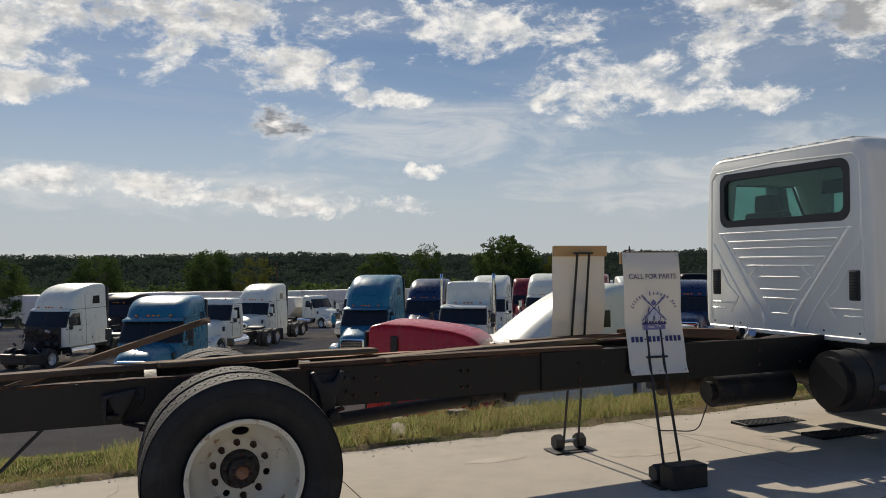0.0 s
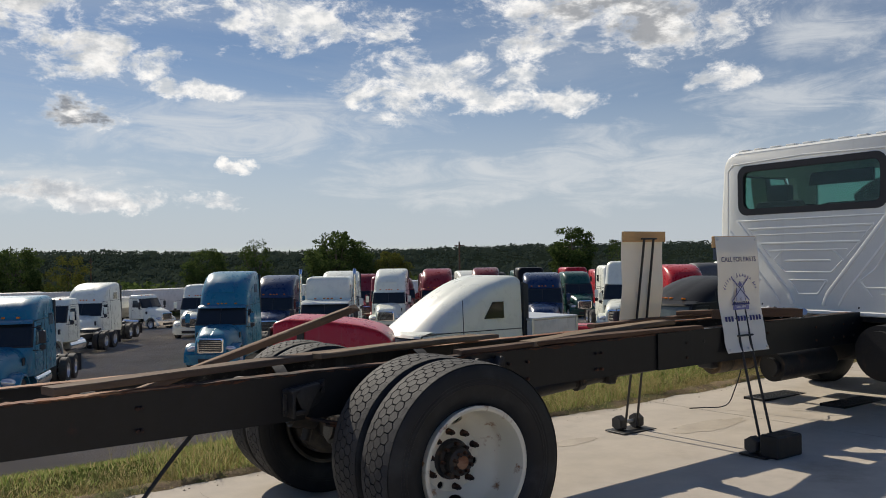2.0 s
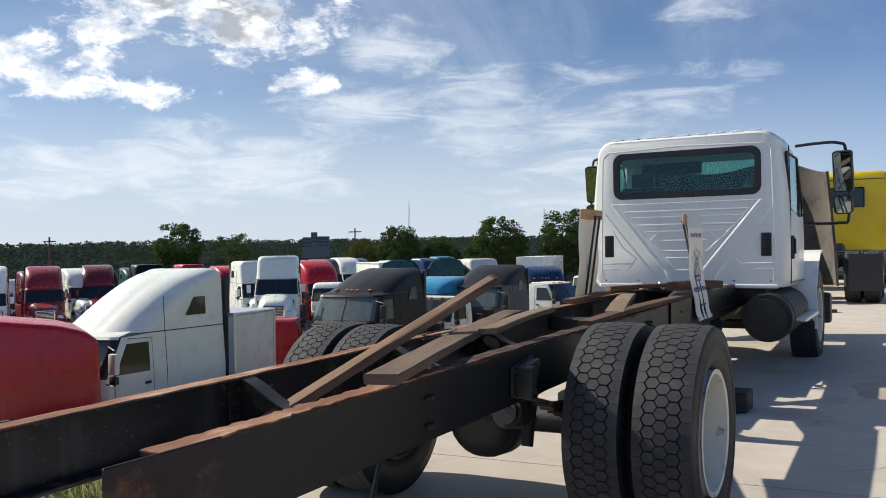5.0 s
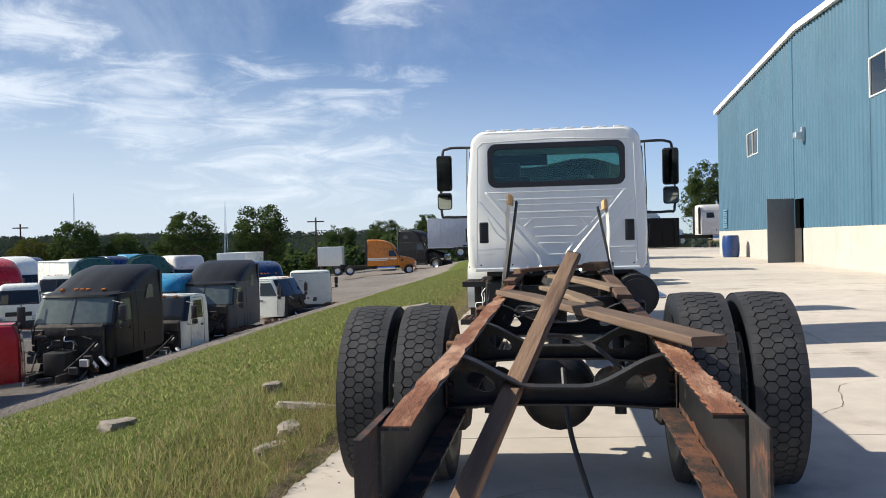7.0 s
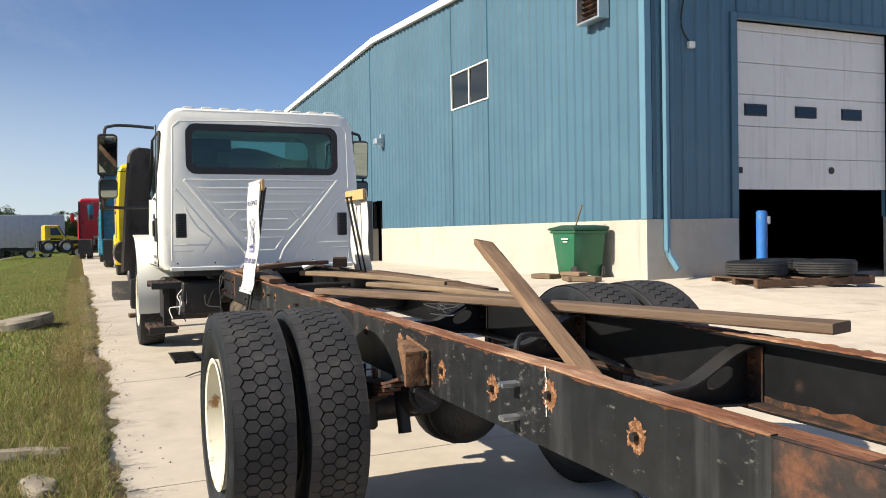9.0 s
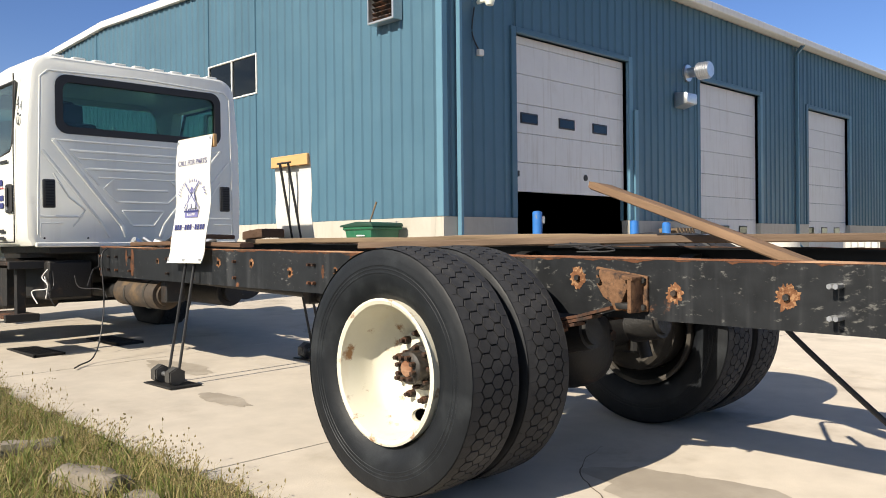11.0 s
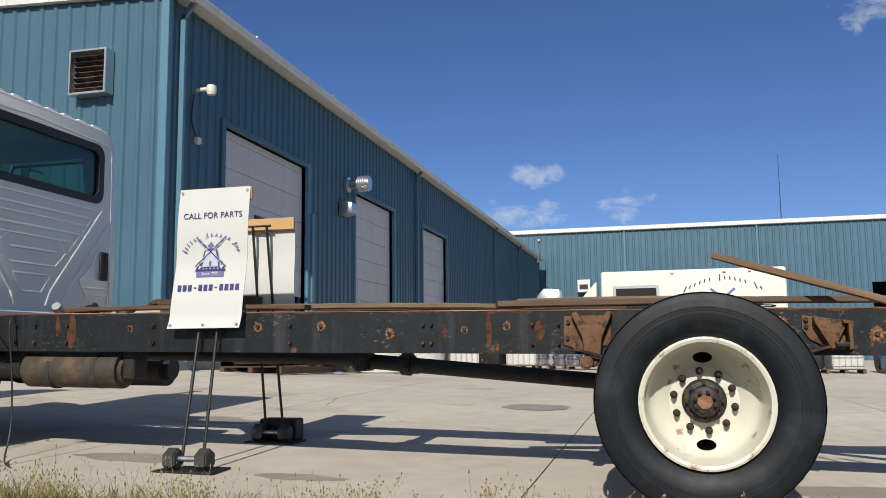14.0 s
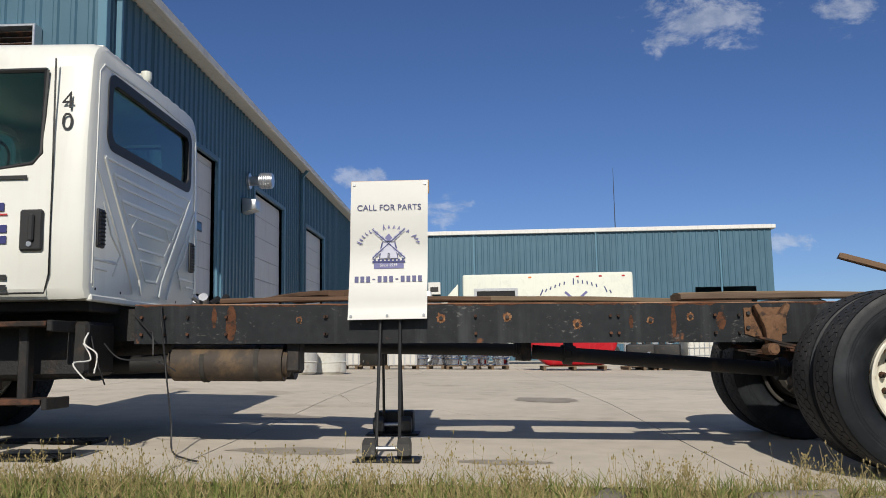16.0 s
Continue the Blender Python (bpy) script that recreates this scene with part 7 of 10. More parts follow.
for bx, by in ((10.05, 8.25), (13.62, 8.25), (14.55, 7.95)):
    bollard(bx, by)
part("tag", bm_box(10.10, 10.16, 8.145, 8.152, pad_z(10, 8.2) + 1.0, pad_z(10, 8.2) + 1.14), WHITE_TRIM, bpy.data.objects["bollard"])


def tote(x, y, s=1.0, material=PALE_TANK, label="dirty white plastic tank standing on the concrete", h=0.95):
    z = pad_z(x, y)
    t = thing("plastic_tank", label, "tank", "tanks by the wall")
    part("tank_body", bm_lathe([(z, 0.0005), (z, 0.62 * s), (z + 0.06, 0.68 * s), (z + h - 0.1, 0.68 * s), (z + h, 0.60 * s), (z + h + 0.04, 0.2 * s), (z + h + 0.04, 0.0005)], 28, "z"), material, t)
    for k in (0.33, 0.66):
        part("tank_ring", bm_lathe([(z + h * k - 0.02, 0.68 * s), (z + h * k, 0.70 * s), (z + h * k + 0.02, 0.68 * s)], 28, "z"), material, t)
    t.matrix_world = pose(x, y, 0)


tote(15.9, 7.2)
tote(16.9, 7.6, 0.95)
tote(17.4, 6.6, 0.9)
for i, (x, y) in enumerate(((15.0, 8.0), (15.1, 8.05))):
    p = pallet(x + 0.5, y + 0.1 * i, pad_z(x, y) + 0.55, 1.2, 1.0, 12 * i, WOOD, "pallet leaning upright against the wall")
    p.matrix_world = pose(15.35 + 0.15 * i, 8.2 - 0.2 * i, pad_z(15, 8) + 0.62, 76, 0, 4 + 5 * i)


# chunks on the bank
def chunk(x, y, sx, sy, sz, rz, material, label, seed, tilt=0.0):
    bm = bmesh.new()
    bmesh.ops.create_cube(bm, size=1)
    bmesh.ops.subdivide_edges(bm, edges=bm.edges[:], cuts=4, use_grid_fill=True)
    for v in bm.verts:
        c = v.co.copy()
        v.co = Vector((c.x * sx, c.y * sy, c.z * sz)) * (1 - 0.12 * (c.length > 0.72))
        v.co += Vector((noise.noise(c * 3 + Vector((seed, 0, 0))), noise.noise(c * 3 + Vector((0, seed, 0))), noise.noise(c * 3 + Vector((0, 0, seed))))) * 0.16 * min(sx, sy, sz)
    o = part("concrete_chunk", bm, material, smooth=50)
    o.matrix_world = pose(x, y, land_z(x, y) + sz * 0.28, tilt, 0, rz)
    return tagged(o, label, "rubble", "rubble on the bank")


chunk(-2.08, 1.86, 0.58, 0.13, 0.07, -14, ROCK, "broken strip of concrete lying in the grass", 1)
chunk(-2.70, 2.72, 0.16, 0.20, 0.10, 10, ROCK, "small lump of concrete in the grass", 2)
chunk(-1.97, 1.02, 0.15, 0.40, 0.10, 12, ROCK, "rough stone at the pad's edge", 4)
chunk(-1.95, 0.58, 0.13, 0.28, 0.07, -18, ROCK, "crumbled concrete at the pad's edge", 5)
chunk(-4.2, 2.6, 0.32, 0.24, 0.11, 60, ROCK, "grey lump of rubble in the grass", 6)
ring = thing("round_slab", "round pale concrete slab lying tilted in the grass", "slab")
part("disc", bm_lathe([(0.0, 0.0005), (0.0, 0.34), (0.04, 0.38), (0.13, 0.39), (0.17, 0.36), (0.175, 0.0005)], 36, "z"), ROCK, ring)
ring.matrix_world = pose(-2.45, 8.75, land_z(-2.45, 8.75) - 0.02, 0, -9, 0)

# timber and a ramp by the next truck
for i, (x0, y0, x1, y1) in enumerate(((-1.1, 9.2, 0.3, 9.35), (-0.9, 11.6, 0.9, 11.7))):
    board((x0, y0, pad_z(x0, y0) + 0.03), (x1, y1, pad_z(x1, y1) + 0.03), 0.14, 0.05, WOOD_OLD, "dark timber lying flat on the concrete", seed=40 + i)
ramp = thing("steel_ramp", "bent grey steel skirt resting on the concrete", "scrap")
part("ramp_plate", bm_prism([(12.3, pad_z(-0.8, 12) + 0.0), (13.3, pad_z(-0.8, 13) + 0.0), (13.2, pad_z(-0.8, 13) + 0.30), (12.7, pad_z(-0.8, 13) + 0.12)], -1.2, -0.7, 0.02), DUSTY_STEEL, ramp)


# ---- vehicles ----
def plain_tyre(r=0.5, w=0.28):
    return mesh_of("tyre", bm_lathe([(-w / 2, r * 0.58), (-w / 2 * 1.05, r * 0.8), (-w / 2, r * 0.95), (-w * 0.4, r), (w * 0.4, r), (w / 2, r * 0.95), (w / 2 * 1.05, r * 0.8), (w / 2, r * 0.58)], 26, "x", closed=True), 40)


PLAIN_TYRE = plain_tyre()
PLAIN_RIM = mesh_of("rim", bm_lathe([(-0.13, 0.29), (-0.12, 0.27), (-0.02, 0.24), (0.0, 0.12), (-0.07, 0.10), (-0.08, 0.0005)], 22, "x"), 35)


def road_wheel(parent, x, y, z=0.5, rim=SILVER, scale=1.0, front=False):
    s = -1 if x < 0 else 1
    w = part("wheel", PLAIN_TYRE, RUBBER, parent)
    w.matrix_basis = pose(x, y, z, 0, 0, 0 if s < 0 else 180) @ Matrix.Diagonal((scale, scale, scale, 1))
    r = part("rim", PLAIN_RIM.copy() if rim is not SILVER else PLAIN_RIM, rim, w)
    if front:
        r.matrix_basis = pose(-0.06, 0, 0)
    return w


def cab_front(style, H):
    """Where the front of a cab stands at a height, and the heights of its roof's rings."""
    top0 = 2.74

    def low(z):
        return 0.95 + 0.05 * (z - 0.95) / 0.9 if z < 1.85 else 1.0 - 0.46 * (z - 1.85) / (top0 - 1.85)

    def front(z):
        if z <= top0:
            return low(z)
        q = min((z - top0) / (H - top0), 1.0)
        if style == "aero":
            return -1.70 + 2.20 * max(1 - q ** 2.1, 0.0) ** 0.5
        if style == "swoop":
            return 0.50 - 2.45 * (1 - (1 - q) ** (1 / 1.5))
        if style == "mid":
            return -0.85 + 1.35 * max(1 - q * q, 0.0) ** 0.5
        if style == "flat":
            return 0.50 - 0.42 * q - 0.5 * max(q - 0.8, 0) * 5 * max(q - 0.8, 0)
        if style == "square":
            return 0.50 if q < 0.04 else -0.72 - 0.05 * q - 0.2 * max(q - 0.9, 0) * 10
        return 0.52 - 0.2 * q - 0.25 * max(q - 0.6, 0)
    qs = {"square": (0.0, 0.03, 0.05, 0.5, 0.86, 0.93, 0.98, 1.0), "day": (0.0, 0.35, 0.6, 0.8, 0.93, 1.0)}.get(style, (0.0, 0.15, 0.3, 0.45, 0.6, 0.72, 0.82, 0.9, 0.955, 0.985, 1.0))
    return front, [top0 + (H - top0) * q for q in qs]


def cab_outline(yf, yb, w, rf, bow=0.07):
    """A cab's plan at one height: flat sides, round front corners, a bowed front."""
    rf = min(rf, w - 0.12, max(yf - yb - 0.1, 0.05))
    half = [(-w + 0.05, yb), (-w, yb + 0.05)] + [(-w, yb + 0.05 + (yf - bow - rf - yb - 0.05) * i / 4) for i in range(1, 5)]
    half += [(-w + rf - rf * math.cos(radians(a)), yf - bow - rf + rf * math.sin(radians(a))) for a in (15, 32, 50, 68, 84)]
    half += [(-(w - rf) * f, yf - bow * f * f) for f in (1.0, 0.66, 0.33)]
    return half + [(0.0, yf)] + [(-x, y) for x, y in half[::-1]]


def ring_loft(rings, cap=True, closed=True):
    bm = bmesh.new()
    rows = [[bm.verts.new(p) for p in r] for r in rings]
    n = len(rows[0])
    for a, b in zip(rows, rows[1:]):
        for j in range(n if closed else n - 1):
            bm.faces.new((a[j], a[(j + 1) % n], b[(j + 1) % n], b[j]))
    if cap:
        bm.faces.new(rows[0][::-1]), bm.faces.new(rows[-1])
    bmesh.ops.recalc_face_normals(bm, faces=bm.faces)
    return bm


def hood_bm():
    """A sloping hood, arched across and round at the nose."""
    rings = []
    for y, zt, w in ((0.90, 1.96, 1.02), (1.2, 1.92, 0.98), (1.6, 1.85, 0.90), (2.0, 1.76, 0.82), (2.3, 1.66, 0.77), (2.48, 1.56, 0.73), (2.58, 1.42, 0.69), (2.62, 1.22, 0.66)):
        arc = [(w * math.cos(radians(a)) ** 0.45 if a < 90 else 0.0, 0.74 + (zt - 0.74) * math.sin(radians(a)) ** 0.55) for a in (0, 8, 20, 35, 50, 65, 78, 90)]
        rings.append([(x, y, z) for x, z in arc] + [(-x, y, z) for x, z in arc[-2::-1]])
    return ring_loft(rings)


def fender_bm(s):
    """A wheel arch with a rolled outer edge."""
    rings = []
    for a in range(-8, 197, 12):
        c, d = math.cos(radians(a)), math.sin(radians(a))
        f = 1.08 if a < 70 else 1.0
        rings.append([(s * x, 1.87 + r * c * f, 0.5 + r * d) for x, r in ((0.60, 0.60), (0.60, 0.68), (0.95, 0.715), (1.10, 0.70), (1.18, 0.665), (1.20, 0.61), (1.19, 0.585), (1.0, 0.59))])
    return ring_loft(rings)


HOOD_MESH, FENDER_MESH = mesh_of("hood", hood_bm(), 35), {s: mesh_of("fender", fender_bm(s), 40) for s in (-1, 1)}


def tractor(name, label, x, y, rz, colour, H=4.0, style="aero", hood=True, chassis=True, stacks=False, visor=False, lamps=True, ground=None, glass_mat=None, day_back=-0.75,
            stripe=None, skirts=True, width=1.2, category="truck", roof=None, sleeper_windows=True, tilt=0.0, size=1.0):
    """A conventional truck: cab with or without sleeper, hood, chassis and wheels. It looks along its own +y."""
    z = (land_z(x, y) if ground is None else ground)
    t = thing(name, label, category, "parked trucks", at=pose(x, y, z, 0, tilt, rz) @ Matrix.Scale(size, 4))
    glass_mat = glass_mat or WINDSCREEN
    roof = roof or colour
    W = width
    back = {"aero": -2.55, "swoop": -2.55, "flat": -2.3, "mid": -2.2, "day": day_back, "square": -2.4}[style]
    front, tops = cab_front(style, H)
    round_r = 0.12 if style == "day" else 0.22

    def wide(zz):
        w = W if zz < 1.9 else W * (1 - 0.055 * (zz - 1.9) / 0.85) if zz < 2.75 else W * (0.945 - 0.05 * (zz - 2.75) / max(H - 2.75, 0.1))
        e = (zz - (H - round_r)) / round_r
        return w - round_r * (1 - max(1 - e * e, 0.0) ** 0.5) if e > 0 else w

    def corner(zz):
        if zz < 2.74:
            return 0.26
        return {"aero": 0.55, "swoop": 0.75, "mid": 0.5, "flat": 0.34, "square": 0.12, "day": 0.24}[style]

    def ring(zz, grow=0.0, lead=0.0):
        e = max((zz - (H - 0.12)) / 0.12, 0.0)
        return [(px, py, zz) for px, py in cab_outline(front(zz) + grow + lead, back - grow + 0.10 * e * e, wide(zz) + grow, corner(zz))]

    def patch(levels, first, last, grow, lead=0.0):
        """A stretch of the shell's front or side, set proud of it."""
        bm = ring_loft([ring(v, grow, lead)[first:last + 1] for v in levels], cap=False, closed=False)
        bmesh.ops.solidify(bm, geom=bm.faces[:], thickness=0.012)
        return bm
    cab = part("cab", ring_loft([ring(v) for v in (0.95, 1.0, 1.4, 1.85, 2.0, 2.2, 2.45, 2.70, 2.741)]), colour, t)
    part("cab_roof", ring_loft([ring(v) for v in tops]), roof, cab, smooth=40)
    part("roof_seam", ring_loft([ring(2.735, 0.004), ring(2.757, 0.004)], cap=False), BLACK_PLASTIC, cab)
    # windscreen in its black surround, a centre post, side windows
    part("windscreen_surround", patch((1.90, 2.1, 2.3, 2.5, 2.71), 7, 21, 0.008), BLACK_PLASTIC, cab)
    ws = part("windscreen", patch((1.955, 2.1, 2.3, 2.5, 2.665), 8, 20, 0.014), glass_mat, cab)
    part("windscreen_post", bm_box(-0.018, 0.018, -0.01, 0.012, 0, 0.80, 0.004, m=pose(0, front(1.93) + 0.016, 1.93, 27.3, 0, 0)), BLACK_PLASTIC, ws)
    if visor or style in ("aero", "swoop"):
        d = 0.16 if visor else 0.05
        part("sun_visor", ring_loft([ring(2.66, 0.012, d)[7:22], ring(2.72, 0.014, d * 0.8)[7:22], ring(2.80 if style != "square" else 2.745, 0.006)[7:22]], cap=False, closed=False), roof, cab)
    if lamps:
        for u in (-0.62, -0.18, 0.0, 0.18, 0.62):
            zz = 2.86 if style != "day" else H - 0.03
            yy = front(zz) - 0.07 * (u / (W - 0.3)) ** 2 - 0.02
            part("marker_lamp", bm_box(u - 0.055, u + 0.055, yy - 0.06, yy + 0.05, zz - 0.03, zz + 0.03, 0.014), ORANGE_LENS, cab)
    if style == "aero" and H > 3.6:
        # inset panel or small window in the roof's brow
        za, zb = top_z(H, 0.40), top_z(H, 0.68)
        rows = [[(u, front(v) + 0.012 - 0.07 * (u / (W - 0.4)) ** 2, v) for u in np.linspace(-0.5 * f, 0.5 * f, 7)] for v, f in ((za, 1.0), ((za + zb) / 2, 0.95), (zb, 0.88))]
        bm = ring_loft(rows, cap=False, closed=False)
        bmesh.ops.solidify(bm, geom=bm.faces[:], thickness=0.03)
        part("roof_panel", bm, roof, cab)
    for s in (-1, 1):
        def side(zz, grow=0.012):
            return s * (wide(zz) + grow)
        zs = (1.95, 2.15, 2.35, 2.56)
        fr = [min(0.66, front(v) - 0.07 - 0.28) for v in zs]
        bm = ring_loft([[(side(v), -0.28 + (b + 0.28) * i / 3, v) for i in range(4)] for v, b in zip(zs, fr)], cap=False, closed=False)
        bmesh.ops.solidify(bm, geom=bm.faces[:], thickness=0.012)
        part("side_window", bm, glass_mat, cab)
        part("door_seam", bm_tube([(side(1.05, 0.0), -0.38, 1.05), (side(1.9, 0.0), -0.38, 1.9), (side(2.64, 0.0), -0.38, 2.64), (side(2.66, 0.0), 0.25, 2.66)], 0.009, 4), BLACK_PLASTIC, cab)
        part("door_seam", bm_tube([(side(1.05, 0.0), 0.62, 1.05), (side(1.9, 0.0), 0.62, 1.88)], 0.009, 4), BLACK_PLASTIC, cab)
        part("door_handle", bm_box(min(side(1.7, 0.0), side(1.7, 0.025)), max(side(1.7, 0.0), side(1.7, 0.025)), -0.30, -0.14, 1.68, 1.74, 0.008), BLACK_PLASTIC, cab)
        if style != "day":
            part("sleeper_seam", bm_tube([(side(v, 0.0), -0.75, v) for v in (1.0, 1.9, 2.75, min(H - 0.4, 3.5))], 0.010, 4), BLACK_PLASTIC, cab)
            if sleeper_windows:
                a, b = H - 1.02, H - 0.62
                rows = [[(side(v), yy, v) for yy in ys] for v, ys in ((a, (-1.95, -1.35)), (b, (-1.95, -1.42 if style != "swoop" else -1.62)))]
                bm = ring_loft(rows, cap=False, closed=False)
                bmesh.ops.solidify(bm, geom=bm.faces[:], thickness=0.012)
                part("sleeper_window", bm, glass_mat, cab)
            part("sleeper_hatch", bm_box(min(s * (W - 0.02), s * (W + 0.012)), max(s * (W - 0.02), s * (W + 0.012)), -1.75, -1.15, 1.12, 1.50, 0.01), colour, cab)
            part("hatch_lock", bm_box(min(s * W, s * (W + 0.02)), max(s * W, s * (W + 0.02)), -1.27, -1.20, 1.24, 1.34, 0.008), BLACK_PLASTIC, cab)
            part("fairing_seal", bm_prism([(back - 0.16, 1.0), (back + 0.0, 1.0), (back + 0.0, H - 0.16), (back - 0.16, H - 0.22)], min(s * W * 0.89, s * W * 0.965), max(s * W * 0.89, s * W * 0.965), 0.01), BLACK_PLASTIC, cab)
        arm = part("mirror_arm", bm_tube([(s * W * 0.93, 0.70, 2.55), (s * (W + 0.28), 0.85, 2.5), (s * (W + 0.28), 0.85, 1.80), (s * W * 0.97, 0.8, 1.80)], 0.018, 6), BLACK_PLASTIC, cab)
        part("mirror", bm_box(min(s * (W + 0.17), s * (W + 0.38)), max(s * (W + 0.17), s * (W + 0.38)), 0.80, 0.93, 2.02, 2.44, 0.04, seg=2), BLACK_PLASTIC if not skirts else roof, arm)
        part("mirror", bm_box(min(s * (W + 0.18), s * (W + 0.37)), max(s * (W + 0.18), s * (W + 0.37)), 0.81, 0.92, 1.82, 1.99, 0.04, seg=2), BLACK_PLASTIC, arm)
        if stacks:
            ys = back - 0.22 if style != "square" else -0.62
            xs = s * (W - 0.1) if style != "square" else s * (W + 0.10)
            st = part("exhaust_pipe", bm_cyl((xs, ys, 0.9), (xs, ys, H + 0.15), 0.075, n=14), CHROME, t, "chrome exhaust stack")
            part("stack_tip", bm_tube([(xs, ys, H + 0.1), (xs, ys - 0.02, H + 0.22), (xs, ys - 0.10, H + 0.36)], 0.078, 12), CHROME, st)
            part("heat_shield", bm_cyl((xs, ys, 1.3), (xs, ys, 2.5), 0.105, n=14), CHROME, st)
    if stripe:
        for s in (-1, 1):
            part("stripe", bm_box(min(s * (W - 0.01), s * (W + 0.008)), max(s * (W - 0.01), s * (W + 0.008)), back + 0.06, 0.6, 1.62, 1.78, 0.003), stripe, cab)
            part("stripe", bm_box(min(s * (W - 0.01), s * (W + 0.008)), max(s * (W - 0.01), s * (W + 0.008)), back + 0.06, -0.45, 1.50, 1.56, 0.003), stripe, cab)
    if hood:
        hd = part("hood", HOOD_MESH.copy(), colour, t)
        gr = part("grille", bm_prism(rounded(1.14, 0.66, 0.10, 4, 0.0, 1.13), 2.57, 2.66, 0.02, plane="xz"), CHROME, hd, "chrome grille")
        part("grille_mesh", bm_prism(rounded(1.00, 0.54, 0.07, 4, 0.0, 1.13), 2.655, 2.668, plane="xz"), BLACK_PLASTIC, gr)
        for i in range(6):
            part("grille_bar", bm_box(-0.47, 0.47, 2.664, 2.678, 0.90 + 0.082 * i, 0.918 + 0.082 * i), CHROME, gr)
        part("hood_crease", bm_tube([(0, 1.0, 1.957), (0, 1.6, 1.853), (0, 2.3, 1.663), (0, 2.48, 1.563)], 0.012, 5), colour, hd)
        for s in (-1, 1):
            part("fender", FENDER_MESH[s].copy(), colour, hd)
            lamp_bm = bmesh.new()
            bmesh.ops.create_uvsphere(lamp_bm, u_segments=14, v_segments=8, radius=1.0)
            bmesh.ops.transform(lamp_bm, matrix=pose(s * 0.86, 2.43, 0.98, 0, s * 14, -s * 28) @ Matrix.Diagonal((0.26, 0.16, 0.13, 1)), verts=lamp_bm.verts)
            part("headlight", lamp_bm, HEADLAMP, hd, "clear headlight")
            part("hood_vent", bm_box(min(s * 0.93, s * 0.98), max(s * 0.93, s * 0.98), 1.05, 1.25, 1.35, 1.6, 0.01), BLACK_PLASTIC, hd)
    else:
        fr = part("firewall", bm_box(-0.98, 0.98, 0.90, 1.02, 0.85, 1.9, 0.03), BLACK_STEEL, t, "exposed black firewall and engine")
        part("engine_block", bm_box(-0.32, 0.32, 1.06, 1.9, 0.62, 1.25, 0.08, seg=2), BLACK_STEEL, fr)
        part("dash_panel", bm_prism([(0.90, 1.55), (1.12, 1.62), (1.10, 1.86), (0.92, 1.95)], -0.96, 0.96, 0.03), DUSTY_STEEL, fr)
        for s in (-1, 1):
            part("frame_horn", bm_box(min(s * 0.36, s * 0.45), max(s * 0.36, s * 0.45), 0.2, 2.5, 0.52, 0.72, 0.01), BLACK_STEEL, fr)
            part("hood_bracket", bm_tube([(s * 0.8, 1.0, 1.5), (s * 0.7, 1.5, 1.2), (s * 0.45, 2.2, 0.8)], 0.025, 6), BLACK_STEEL, fr)
        rnd = random.Random(int(abs(x * 10)))
        for i in range(52):
            p = Vector((rnd.uniform(-1.0, 1.0), rnd.uniform(1.0, 1.4 + rnd.random()), rnd.uniform(0.3, 1.8)))
            if p.y > 1.6:
                p.z *= 0.6
            q = p + Vector((rnd.uniform(-0.35, 0.35), rnd.uniform(-0.2, 0.2), rnd.uniform(-0.35, 0.25)))
            kind = i % 4
            if kind == 0:
                own = bm_box(p.x - 0.12, p.x + 0.12, p.y - 0.05, p.y + 0.05, p.z - 0.1, p.z + 0.1, 0.02)
            elif kind == 1:
                own = bm_tube(curve_points([p, p.lerp(q, 0.4) + Vector((0.1, 0.1, -0.15)), q, q + Vector((0, 0.05, -0.3))], 4), rnd.uniform(0.008, 0.025), 6)
            else:
                own = bm_cyl(p, q, rnd.uniform(0.015, 0.07), n=8)
            part("engine_part", own, (BLACK_STEEL, BLACK_PLASTIC, BLACK_STEEL, RUST, DUSTY_STEEL, BLACK_STEEL, SILVER)[i % 7], fr)
    if hood or chassis:
        bumper = ring_loft([[(px, py, zz) for px, py in cab_outline(2.78 - 0.06 * (zz < 0.4), 2.25, 1.21 - 0.03 * (zz < 0.4), 0.34, 0.10)] for zz in (0.30, 0.36, 0.72, 0.76)])
        bp = part("bumper", bumper, colour if skirts and style != "square" else (CHROME if hood else BLACK_STEEL), t)
        part("air_intake", bm_box(-0.5, 0.5, 2.75, 2.79, 0.40, 0.58, 0.01), BLACK_PLASTIC, bp)
    for s in (-1, 1):
        if chassis or hood:
            road_wheel(t, s * 1.0, 1.87, 0.5, SILVER, front=True)
        if skirts and style != "day":
            part("side_skirt", bm_box(min(s * 1.05, s * 1.16), max(s * 1.05, s * 1.16), back, 0.9, 0.42, 0.97, 0.03), colour, t)
        elif chassis:
            part("fuel_tank", bm_cyl((s * 0.92, -1.5, 0.68), (s * 0.92, 0.4, 0.68), 0.30, n=20, bevel=0.03), CHROME, t, "polished fuel tank")
        if chassis:
            part("frame_rail", bm_box(min(s * 0.36, s * 0.44), max(s * 0.36, s * 0.44), -6.3, 2.4, 0.68, 0.95, 0.01), BLACK_STEEL, t)
            for yy in (-4.4, -5.7):
                road_wheel(t, s * 1.0, yy, 0.5, SILVER)
                road_wheel(t, s * 0.66, yy, 0.5, SILVER)
            part("mud_flap", bm_box(min(s * 0.62, s * 1.2), max(s * 0.62, s * 1.2), -6.4, -6.38, 0.25, 0.95), BLACK_PLASTIC, t)
            part("step", bm_box(min(s * 1.0, s * 1.18), max(s * 1.0, s * 1.18), -0.2, 0.6, 0.5, 0.56, 0.01), DUSTY_STEEL, t)
